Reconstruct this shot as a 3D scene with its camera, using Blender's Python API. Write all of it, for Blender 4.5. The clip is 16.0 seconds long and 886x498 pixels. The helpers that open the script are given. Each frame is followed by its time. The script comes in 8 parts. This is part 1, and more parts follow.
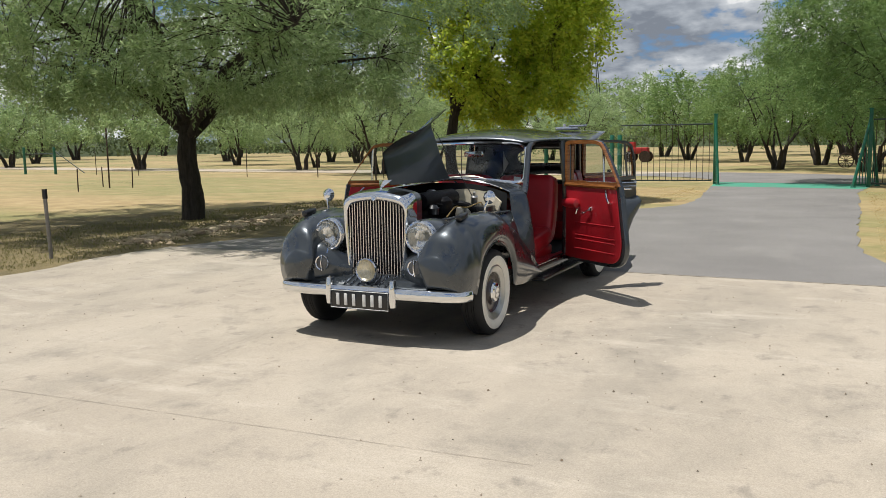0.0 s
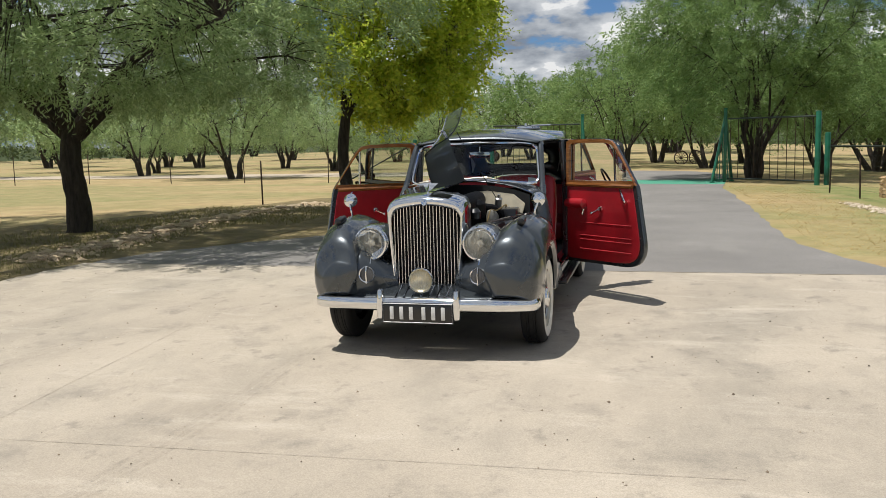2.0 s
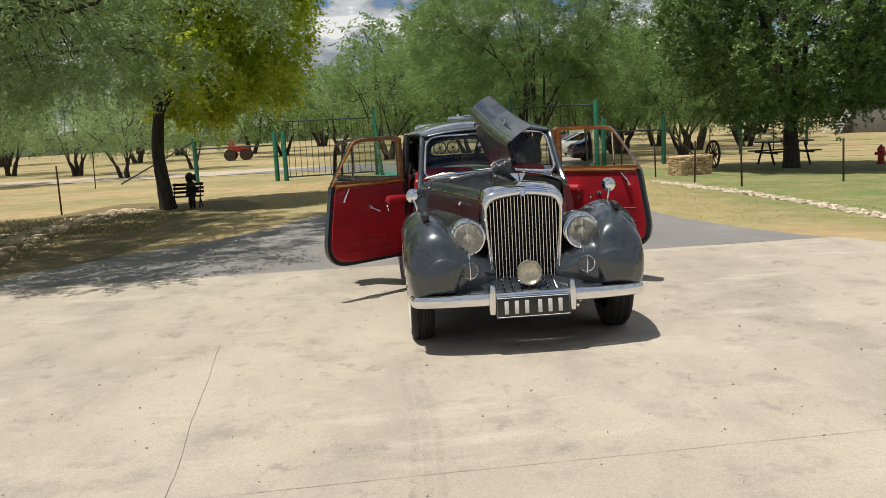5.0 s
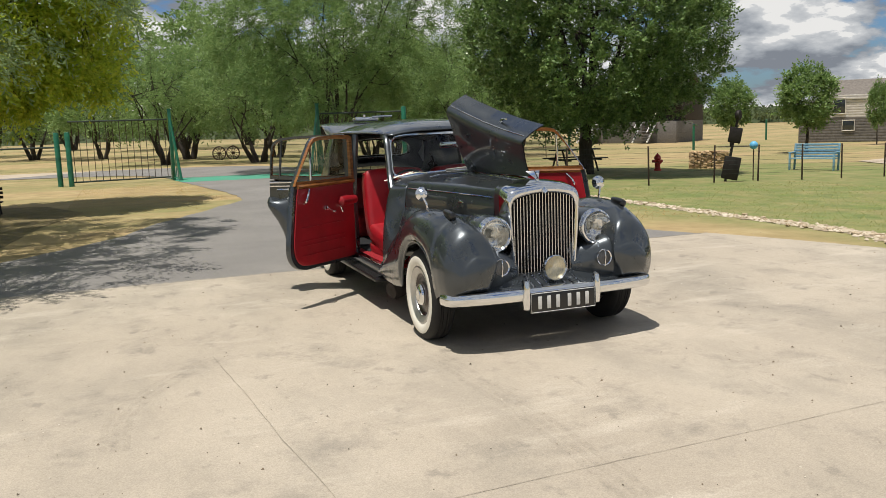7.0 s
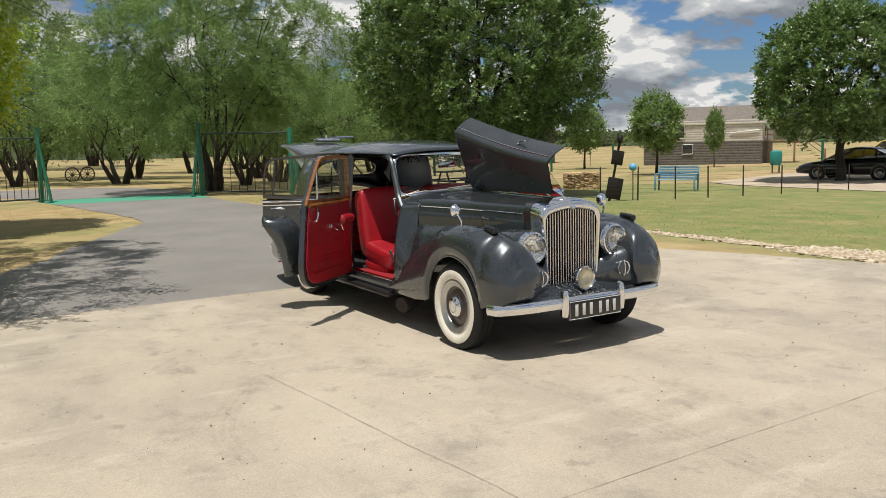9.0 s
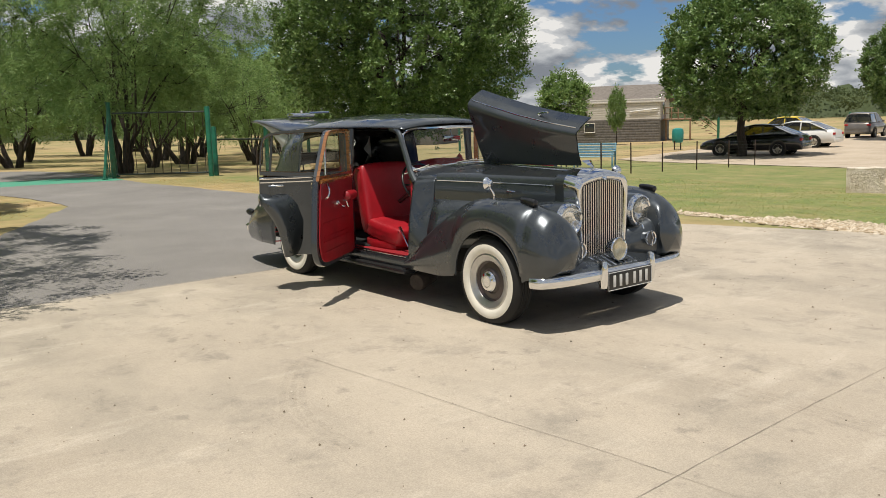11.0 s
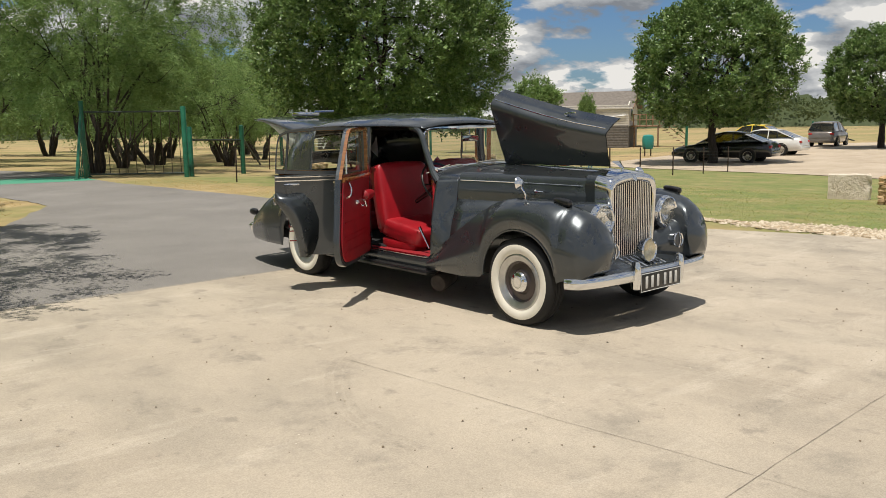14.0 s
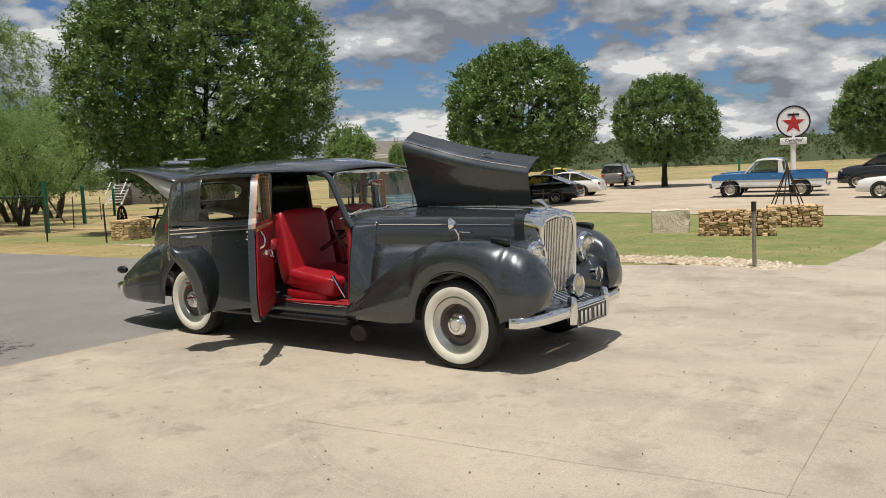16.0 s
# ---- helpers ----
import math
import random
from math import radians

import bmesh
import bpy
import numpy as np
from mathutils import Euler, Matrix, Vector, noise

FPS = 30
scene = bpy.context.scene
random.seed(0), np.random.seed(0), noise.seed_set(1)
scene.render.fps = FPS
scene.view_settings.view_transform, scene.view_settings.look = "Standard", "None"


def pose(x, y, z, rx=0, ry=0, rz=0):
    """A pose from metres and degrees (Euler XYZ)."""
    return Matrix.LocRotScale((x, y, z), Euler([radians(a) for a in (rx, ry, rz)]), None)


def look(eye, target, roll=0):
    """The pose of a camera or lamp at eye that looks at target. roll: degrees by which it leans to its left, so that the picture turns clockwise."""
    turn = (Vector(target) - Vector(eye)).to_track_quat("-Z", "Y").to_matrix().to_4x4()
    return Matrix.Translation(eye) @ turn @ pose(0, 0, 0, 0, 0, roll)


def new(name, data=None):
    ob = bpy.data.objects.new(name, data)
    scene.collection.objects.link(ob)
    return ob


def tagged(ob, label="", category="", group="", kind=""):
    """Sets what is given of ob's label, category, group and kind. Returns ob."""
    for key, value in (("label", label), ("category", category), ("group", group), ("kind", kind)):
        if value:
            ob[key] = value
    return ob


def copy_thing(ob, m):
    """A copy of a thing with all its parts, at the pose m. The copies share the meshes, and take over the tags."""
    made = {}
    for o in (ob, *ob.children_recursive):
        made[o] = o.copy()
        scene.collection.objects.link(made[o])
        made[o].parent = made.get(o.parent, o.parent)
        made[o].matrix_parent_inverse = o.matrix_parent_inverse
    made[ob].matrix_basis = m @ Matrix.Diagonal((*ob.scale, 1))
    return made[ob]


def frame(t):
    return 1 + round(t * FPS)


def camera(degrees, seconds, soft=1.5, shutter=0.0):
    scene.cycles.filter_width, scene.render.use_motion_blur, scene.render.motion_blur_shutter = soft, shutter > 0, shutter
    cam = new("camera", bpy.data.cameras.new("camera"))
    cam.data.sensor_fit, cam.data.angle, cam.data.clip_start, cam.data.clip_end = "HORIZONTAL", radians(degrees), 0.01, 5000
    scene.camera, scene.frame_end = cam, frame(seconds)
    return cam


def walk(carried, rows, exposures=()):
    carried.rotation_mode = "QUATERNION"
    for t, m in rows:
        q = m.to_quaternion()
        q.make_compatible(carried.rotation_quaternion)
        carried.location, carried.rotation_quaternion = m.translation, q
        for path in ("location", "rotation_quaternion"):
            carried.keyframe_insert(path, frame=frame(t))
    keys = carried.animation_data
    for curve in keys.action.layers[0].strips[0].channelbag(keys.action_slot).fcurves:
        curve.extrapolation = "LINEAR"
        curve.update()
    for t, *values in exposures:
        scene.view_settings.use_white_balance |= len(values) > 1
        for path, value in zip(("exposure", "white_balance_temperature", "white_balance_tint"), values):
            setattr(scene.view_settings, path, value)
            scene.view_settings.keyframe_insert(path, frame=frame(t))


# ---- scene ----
cam = camera(55.5, 16.0, soft=0.75)
PATH = [
    (0, (3.282, -7.549, 1.518), (2.417, -5.763, 1.263), -0.9),
    (0.5, (2.882, -7.631, 1.529), (2.073, -5.819, 1.28), -1.4),
    (1, (2.46, -7.697, 1.529), (1.743, -5.847, 1.284), -1.9),
    (1.5, (2.05, -7.711, 1.533), (1.437, -5.823, 1.29), -1.5),
    (2, (1.616, -7.749, 1.536), (1.122, -5.829, 1.278), -1.5),
    (2.5, (1.214, -7.773, 1.542), (0.813, -5.833, 1.266), -2.2),
    (3, (0.789, -7.811, 1.556), (0.484, -5.854, 1.282), -1.9),
    (3.5, (0.347, -7.872, 1.593), (0.138, -5.902, 1.32), -2.6),
    (4, (-0.069, -7.86, 1.604), (-0.161, -5.882, 1.325), -3.2),
    (6.5, (-2.376, -7.451, 1.6), (-1.835, -5.551, 1.288), -2.0),
    (7, (-2.79, -7.308, 1.609), (-2.095, -5.458, 1.306), -2.0),
    (7.5, (-3.188, -7.236, 1.608), (-2.418, -5.419, 1.279), -2.1),
    (8, (-3.586, -7.106, 1.603), (-2.731, -5.326, 1.285), -1.6),
    (8.5, (-3.931, -7.034, 1.627), (-2.992, -5.29, 1.349), -1.7),
    (9, (-4.198, -6.99, 1.644), (-3.175, -5.292, 1.381), -1.5),
    (9.5, (-4.488, -6.833, 1.642), (-3.369, -5.2, 1.36), -1.4),
    (10, (-4.711, -6.623, 1.628), (-3.527, -5.04, 1.328), -2.0),
    (12.5, (-5.13, -6.047, 1.592), (-3.877, -4.519, 1.283), -0.9),
    (13, (-5.165, -6.041, 1.6), (-3.897, -4.518, 1.332), -0.3),
    (13.5, (-5.233, -6.01, 1.597), (-3.935, -4.513, 1.323), 0.1),
    (14, (-5.321, -5.897, 1.568), (-4.032, -4.398, 1.262), -1.0),
    (14.5, (-5.453, -5.742, 1.558), (-4.133, -4.263, 1.292), -1.3),
    (15, (-5.592, -5.544, 1.558), (-4.125, -4.204, 1.326), -1.2),
    (15.5, (-5.734, -5.317, 1.542), (-4.168, -4.094, 1.315), -1.8),
    (16, (-5.827, -5.051, 1.535), (-4.214, -3.886, 1.331), -2.3),
]
walk(cam, [(t, look(eye, target, roll)) for t, eye, target, roll in PATH],
     [(0, 0.0, 6350, 10), (4, 0.0, 6500, 10), (8, -0.03, 6600, 10), (14, -0.04, 6800, 10), (15, -0.08, 6800, 10), (16, -0.11, 6650, 10)])

# ---- light ----
SUN_DIR = Vector((-0.22, -0.13, 1.0)).normalized()
world = bpy.data.worlds.new("sky")
scene.world = world
world.use_nodes = True
wn, wl = world.node_tree.nodes, world.node_tree.links
wn.clear()
w_out = wn.new("ShaderNodeOutputWorld")
w_bg = wn.new("ShaderNodeBackground")
w_bg.inputs["Strength"].default_value = 0.0485
w_sky = wn.new("ShaderNodeTexSky")
w_sky.sky_type = "NISHITA"
w_sky.sun_disc = False
w_sky.sun_elevation = math.asin(SUN_DIR.z)
w_sky.sun_rotation = math.atan2(SUN_DIR.x, SUN_DIR.y)
w_sky.air_density, w_sky.dust_density, w_sky.ozone_density = 1.0, 0.6, 1.6
# cumulus: noise on the direction, flattened towards the horizon
w_tc = wn.new("ShaderNodeTexCoord")
w_sep = wn.new("ShaderNodeSeparateXYZ")
wl.new(w_tc.outputs["Generated"], w_sep.inputs[0])
w_zz = wn.new("ShaderNodeMath"); w_zz.operation = "MAXIMUM"; w_zz.inputs[1].default_value = 0.0
wl.new(w_sep.outputs["Z"], w_zz.inputs[0])
w_za = wn.new("ShaderNodeMath"); w_za.operation = "ADD"; w_za.inputs[1].default_value = 0.34
wl.new(w_zz.outputs[0], w_za.inputs[0])
w_dx = wn.new("ShaderNodeMath"); w_dx.operation = "DIVIDE"
w_dy = wn.new("ShaderNodeMath"); w_dy.operation = "DIVIDE"
wl.new(w_sep.outputs["X"], w_dx.inputs[0]); wl.new(w_za.outputs[0], w_dx.inputs[1])
wl.new(w_sep.outputs["Y"], w_dy.inputs[0]); wl.new(w_za.outputs[0], w_dy.inputs[1])
w_cmb = wn.new("ShaderNodeCombineXYZ")
wl.new(w_dx.outputs[0], w_cmb.inputs[0]); wl.new(w_dy.outputs[0], w_cmb.inputs[1])


w_za2 = wn.new("ShaderNodeMath"); w_za2.operation = "ADD"; w_za2.inputs[1].default_value = 0.375
wl.new(w_zz.outputs[0], w_za2.inputs[0])
w_dx2 = wn.new("ShaderNodeMath"); w_dx2.operation = "DIVIDE"
w_dy2 = wn.new("ShaderNodeMath"); w_dy2.operation = "DIVIDE"
wl.new(w_sep.outputs["X"], w_dx2.inputs[0]); wl.new(w_za2.outputs[0], w_dx2.inputs[1])
wl.new(w_sep.outputs["Y"], w_dy2.inputs[0]); wl.new(w_za2.outputs[0], w_dy2.inputs[1])
w_cmb2 = wn.new("ShaderNodeCombineXYZ")
wl.new(w_dx2.outputs[0], w_cmb2.inputs[0]); wl.new(w_dy2.outputs[0], w_cmb2.inputs[1])


def world_noise(scale, detail, rough, off, src=None):
    m = wn.new("ShaderNodeMapping"); m.inputs["Location"].default_value = off
    n = wn.new("ShaderNodeTexNoise")
    n.inputs["Scale"].default_value, n.inputs["Detail"].default_value, n.inputs["Roughness"].default_value = scale, detail, rough
    wl.new((src or w_cmb).outputs[0], m.inputs[0]); wl.new(m.outputs[0], n.inputs["Vector"])
    return n


def world_ramp(src, stops):
    r = wn.new("ShaderNodeValToRGB")
    while len(r.color_ramp.elements) < len(stops):
        r.color_ramp.elements.new(0.5)
    for e, (p, c) in zip(r.color_ramp.elements, stops):
        e.position, e.color = p, (*c, 1)
    wl.new(src, r.inputs[0])
    return r


w_n1 = world_noise(3.0, 12, 0.6, (2.3, 0.4, 0))
w_n2 = world_noise(3.0, 4, 0.5, (2.3, 0.4, 0), w_cmb2)
# billows round the heads of the clouds
w_v = wn.new("ShaderNodeTexVoronoi"); w_v.feature = "SMOOTH_F1"; w_v.inputs["Scale"].default_value = 11.0
w_v.inputs["Detail"].default_value = 2.0
wl.new(w_cmb.outputs[0], w_v.inputs["Vector"])
w_puff = wn.new("ShaderNodeMath"); w_puff.operation = "MULTIPLY_ADD"; w_puff.inputs[1].default_value = -0.16; w_puff.inputs[2].default_value = 0.06
wl.new(w_v.outputs["Distance"], w_puff.inputs[0])
w_den = wn.new("ShaderNodeMath"); w_den.operation = "ADD"
wl.new(w_n1.outputs["Fac"], w_den.inputs[0]); wl.new(w_puff.outputs[0], w_den.inputs[1])
w_cover = world_ramp(w_den.outputs[0], [(0.345, (0, 0, 0)), (0.41, (1, 1, 1))])
# lit tops and grey bases: density here against density a little higher up
w_dif = wn.new("ShaderNodeMath"); w_dif.operation = "SUBTRACT"
wl.new(w_den.outputs[0], w_dif.inputs[0]); wl.new(w_n2.outputs["Fac"], w_dif.inputs[1])
w_gain = wn.new("ShaderNodeMath"); w_gain.operation = "MULTIPLY_ADD"; w_gain.inputs[1].default_value = 2.4; w_gain.inputs[2].default_value = 0.53
wl.new(w_dif.outputs[0], w_gain.inputs[0])
w_n3 = world_noise(8.0, 9, 0.62, (5.1, 1.7, 0))
w_fine = wn.new("ShaderNodeMath"); w_fine.operation = "MULTIPLY_ADD"; w_fine.inputs[1].default_value = 0.6
wl.new(w_n3.outputs["Fac"], w_fine.inputs[0]); wl.new(w_gain.outputs[0], w_fine.inputs[2])
w_tone = world_ramp(w_fine.outputs[0], [(0.45, (4.6, 5.1, 5.9)), (0.68, (7.8, 8.4, 9.2)), (0.95, (12.6, 13.0, 13.4)), (1.0, (17.0, 17.0, 16.8))])
w_blue = wn.new("ShaderNodeMix"); w_blue.data_type, w_blue.blend_type = "RGBA", "MULTIPLY"
w_blue.inputs[0].default_value = 1.0; w_blue.inputs[7].default_value = (0.85, 1.2, 1.7, 1)
wl.new(w_sky.outputs[0], w_blue.inputs[6])
w_mix = wn.new("ShaderNodeMix"); w_mix.data_type = "RGBA"
wl.new(w_cover.outputs[0], w_mix.inputs[0]); wl.new(w_blue.outputs[2], w_mix.inputs[6]); wl.new(w_tone.outputs[0], w_mix.inputs[7])
wl.new(w_mix.outputs[2], w_bg.inputs["Color"]); wl.new(w_bg.outputs[0], w_out.inputs["Surface"])

sun = new("sun", bpy.data.lights.new("sun", "SUN"))
sun.data.energy, sun.data.angle, sun.data.color = 4.75, radians(0.53), (1.0, 0.955, 0.89)
sun.matrix_world = look(SUN_DIR * 60, (0, 0, 0))

# ---- materials ----


class Mat:
    """A node material: a principled shader with helpers for noise, colour mixing and bump."""

    def __init__(self, name, rough=0.6, metal=0.0, coat=0.0):
        self.m = bpy.data.materials.new(name)
        self.m.use_nodes = True
        self.n, self.l = self.m.node_tree.nodes, self.m.node_tree.links
        self.p = self.n["Principled BSDF"]
        self.p.inputs["Roughness"].default_value = rough
        self.p.inputs["Metallic"].default_value = metal
        self.p.inputs["Coat Weight"].default_value = coat
        self.p.inputs["Coat Roughness"].default_value = 0.04
        self.tc = self.n.new("ShaderNodeTexCoord")

    def noise(self, scale, detail=4, rough=0.55, stretch=(1, 1, 1), coord="Object"):
        mp = self.n.new("ShaderNodeMapping")
        mp.inputs["Scale"].default_value = stretch
        t = self.n.new("ShaderNodeTexNoise")
        t.inputs["Scale"].default_value, t.inputs["Detail"].default_value, t.inputs["Roughness"].default_value = scale, detail, rough
        self.l.new(self.tc.outputs[coord], mp.inputs[0]); self.l.new(mp.outputs[0], t.inputs["Vector"])
        return t.outputs["Fac"]

    def voronoi(self, scale, feature="F1", coord="Object"):
        t = self.n.new("ShaderNodeTexVoronoi")
        t.feature = feature
        t.inputs["Scale"].default_value = scale
        self.l.new(self.tc.outputs[coord], t.inputs["Vector"])
        return t.outputs["Distance"]

    def ramp(self, src, stops):
        r = self.n.new("ShaderNodeValToRGB")
        while len(r.color_ramp.elements) < len(stops):
            r.color_ramp.elements.new(0.5)
        for e, (p, c) in zip(r.color_ramp.elements, stops):
            c = c if isinstance(c, tuple) else (c, c, c)
            e.position, e.color = p, (*c, 1)
        self.l.new(src, r.inputs[0])
        return r.outputs[0]

    def mix(self, a, b, fac, mode="MIX"):
        x = self.n.new("ShaderNodeMix")
        x.data_type, x.blend_type = "RGBA", mode
        for k, v in ((0, fac), (6, a), (7, b)):
            if isinstance(v, (int, float)):
                x.inputs[k].default_value = v
            elif isinstance(v, tuple):
                x.inputs[k].default_value = (*v, 1)
            else:
                self.l.new(v, x.inputs[k])
        return x.outputs[2]

    def random(self, island=False):
        if island:
            return self.n.new("ShaderNodeNewGeometry").outputs["Random Per Island"]
        return self.n.new("ShaderNodeObjectInfo").outputs["Random"]

    def color(self, v):
        if isinstance(v, tuple):
            self.p.inputs["Base Color"].default_value = (*v, 1)
        else:
            self.l.new(v, self.p.inputs["Base Color"])
        return self

    def rough(self, v):
        self.l.new(v, self.p.inputs["Roughness"])
        return self

    def bump(self, src, strength=0.3, dist=0.01):
        b = self.n.new("ShaderNodeBump")
        b.inputs["Strength"].default_value, b.inputs["Distance"].default_value = strength, dist
        self.l.new(src, b.inputs["Height"]); self.l.new(b.outputs[0], self.p.inputs["Normal"])
        return self


def simple(name, col, rough=0.5, metal=0.0, coat=0.0, vary=0.25, scale=9.0, bump=0.0):
    k = Mat(name, rough, metal, coat)
    f = k.noise(scale, 5)
    lo, hi = tuple(c * (1 - vary) for c in col), tuple(min(1, c * (1 + vary)) for c in col)
    k.color(k.ramp(f, [(0.3, lo), (0.7, hi)]))
    if bump:
        k.bump(k.noise(scale * 8, 4), bump, 0.004)
    return k.m


def leaf_material(name, dark, mid, light, trans=0.35, rough=0.6, gloss=0.2):
    k = Mat(name, rough)
    k.p.inputs["Specular IOR Level"].default_value = gloss
    c = k.ramp(k.random(True), [(0.0, dark), (0.55, mid), (1.0, light)])
    c2 = k.mix(c, k.ramp(k.noise(0.9, 3), [(0.3, tuple(v * 0.6 for v in mid)), (0.7, tuple(v * 1.25 for v in mid))]), 0.4)
    k.color(c2)
    tr = k.n.new("ShaderNodeBsdfTranslucent")
    k.l.new(c2, tr.inputs[0])
    ms = k.n.new("ShaderNodeMixShader")
    ms.inputs[0].default_value = trans
    out = k.n["Material Output"]
    k.l.new(k.p.outputs[0], ms.inputs[1]); k.l.new(tr.outputs[0], ms.inputs[2]); k.l.new(ms.outputs[0], out.inputs[0])
    return k.m


# car paint: dark grey metallic under lacquer
k = Mat("grey_paint", 0.3, 0.6, 1.0)
k.color(k.mix(k.ramp(k.noise(900, 2), [(0.35, (0.038, 0.046, 0.052)), (0.65, (0.068, 0.079, 0.088))]), (0.052, 0.061, 0.068), 0.4))
k.rough(k.ramp(k.noise(6, 6), [(0.3, 0.24), (0.7, 0.36)]))
PAINT = k.m
k = Mat("chrome", 0.07, 1.0)
k.color((0.78, 0.79, 0.8)).rough(k.ramp(k.noise(14, 6), [(0.35, 0.04), (0.75, 0.14)]))
CHROME = k.m
DULLCHROME = simple("dull_chrome", (0.5, 0.5, 0.49), 0.32, 0.9, 0, 0.12, 14)
RED = simple("red_leather", (0.31, 0.007, 0.014), 0.45, 0, 0.1, 0.25, 4, 0.25)
CARPET = simple("red_carpet", (0.25, 0.006, 0.012), 0.95, 0, 0, 0.3, 60, 0.6)
WOOD = (lambda k: (k.color(k.ramp(k.noise(7, 6, 0.6, (1, 1, 14)), [(0.3, (0.12, 0.04, 0.012)), (0.7, (0.34, 0.14, 0.04))])), k.m)[1])(Mat("walnut_veneer", 0.25, 0, 0.6))
RUBBER = (lambda k: (k.color((0.009, 0.009, 0.009)).bump(k.noise(80, 4), 0.3, 0.002), k.m)[1])(Mat("black_rubber", 0.75))
WHITEWALL = simple("whitewall_rubber", (0.74, 0.71, 0.62), 0.6, 0, 0, 0.06, 12)
BLACK = simple("black_enamel", (0.006, 0.006, 0.0065), 0.35, 0, 0.4, 0.4, 10)
ENGINE = simple("oily_black_metal", (0.005, 0.005, 0.006), 0.5, 0.0, 0, 0.5, 20, 0.3)
ENGINE.node_tree.nodes["Principled BSDF"].inputs["Specular IOR Level"].default_value = 0.15
UNDER = simple("dark_underside", (0.005, 0.006, 0.007), 0.85, 0, 0, 0.3, 6)
HOODIN = simple("bonnet_underside", (0.012, 0.018, 0.019), 0.45, 0.0, 0.3, 0.2, 6)
ALU = simple("bare_aluminium", (0.5, 0.47, 0.4), 0.45, 0.6, 0, 0.25, 9, 0.2)
HEADLINE = simple("dark_headlining", (0.022, 0.019, 0.016), 0.9, 0, 0, 0.1, 5)
WHITE = simple("white_paint", (0.75, 0.75, 0.74), 0.5, 0, 0, 0.05, 5)


def glass(name, tint=(1, 1, 1), rough=0.0, clear=0.85):
    """Thin pane: mostly clear with a real mirror's reflection by angle."""
    m = bpy.data.materials.new(name)
    m.use_nodes = True
    n, l = m.node_tree.nodes, m.node_tree.links
    n.clear()
    out, mx, fr = n.new("ShaderNodeOutputMaterial"), n.new("ShaderNodeMixShader"), n.new("ShaderNodeFresnel")
    tr, gl = n.new("ShaderNodeBsdfTransparent"), n.new("ShaderNodeBsdfGlossy")
    fr.inputs[0].default_value = 1.5
    tr.inputs[0].default_value = (*(c * clear for c in tint), 1)
    gl.inputs["Roughness"].default_value = rough
    l.new(fr.outputs[0], mx.inputs[0]); l.new(tr.outputs[0], mx.inputs[1]); l.new(gl.outputs[0], mx.inputs[2]); l.new(mx.outputs[0], out.inputs[0])
    return m


GLASS = glass("clear_glass", (0.92, 0.97, 0.95))
k = Mat("fluted_lamp_glass", 0.06, 0, 1.0)
k.color((0.78, 0.78, 0.68)).bump(k.noise(30, 2, 0.5, (5, 1, 1)), 0.5, 0.004)
k.l.new(k.ramp(k.noise(26, 3, 0.5, (4, 1, 1)), [(0.38, 0.05), (0.66, 0.32)]), k.p.inputs["Alpha"])
LENS = k.m
TINT = glass("dark_car_glass", (0.3, 0.32, 0.33), 0.0, 0.8)

# ground surfaces
k = Mat("concrete", 0.85)
g1 = k.ramp(k.noise(0.3, 7, 0.62), [(0.3, (0.355, 0.305, 0.238)), (0.5, (0.43, 0.372, 0.292)), (0.7, (0.485, 0.425, 0.338))])
# broad grey smears, patches, spots and paler scuffs
g2 = k.mix(g1, (0.27, 0.24, 0.192), k.ramp(k.noise(0.65, 7, 0.66, (1.0, 0.55, 1)), [(0.46, 0.0), (0.66, 0.7)]))
g3 = k.mix(g2, (0.23, 0.205, 0.168), k.ramp(k.noise(1.7, 7, 0.72), [(0.53, 0.0), (0.68, 0.6)]))
g4 = k.mix(g3, (0.57, 0.505, 0.41), k.ramp(k.noise(1.2, 7, 0.7, (0.5, 1.5, 1)), [(0.54, 0.0), (0.72, 0.6)]))
g4 = k.mix(g4, (0.2, 0.178, 0.146), k.ramp(k.noise(4.2, 5, 0.62, (1, 0.7, 1)), [(0.61, 0.0), (0.69, 0.5)]))
g4 = k.mix(g4, (0.2, 0.175, 0.14), k.ramp(k.noise(9.0, 6, 0.75), [(0.6, 0.0), (0.72, 0.5)]))
g4 = k.mix(g4, (0.13, 0.11, 0.09), k.ramp(k.noise(24, 5, 0.7), [(0.66, 0.0), (0.75, 0.6)]))
g5 = k.mix(g4, k.ramp(k.noise(140, 3), [(0.3, (0.6, 0.6, 0.6)), (0.7, (1.3, 1.3, 1.3))]), 0.45, "MULTIPLY")
k.color(g5).bump(k.noise(70, 7, 0.65), 0.3, 0.005)
CONCRETE = k.m
k = Mat("asphalt", 0.9)
a1 = k.ramp(k.noise(0.5, 7, 0.6), [(0.3, (0.165, 0.156, 0.145)), (0.7, (0.225, 0.213, 0.197))])
a2 = k.mix(a1, (0.27, 0.255, 0.23), k.ramp(k.noise(0.9, 6, 0.65, (1, 0.4, 1)), [(0.55, 0), (0.75, 0.6)]))
a3 = k.mix(a2, k.ramp(k.voronoi(70), [(0.1, (0.6, 0.6, 0.6)), (0.6, (1.25, 1.25, 1.25))]), 0.5, "MULTIPLY")
k.color(a3).bump(k.voronoi(70), 0.5, 0.006)
ASPHALT = k.m
k = Mat("green_painted_asphalt", 0.8)
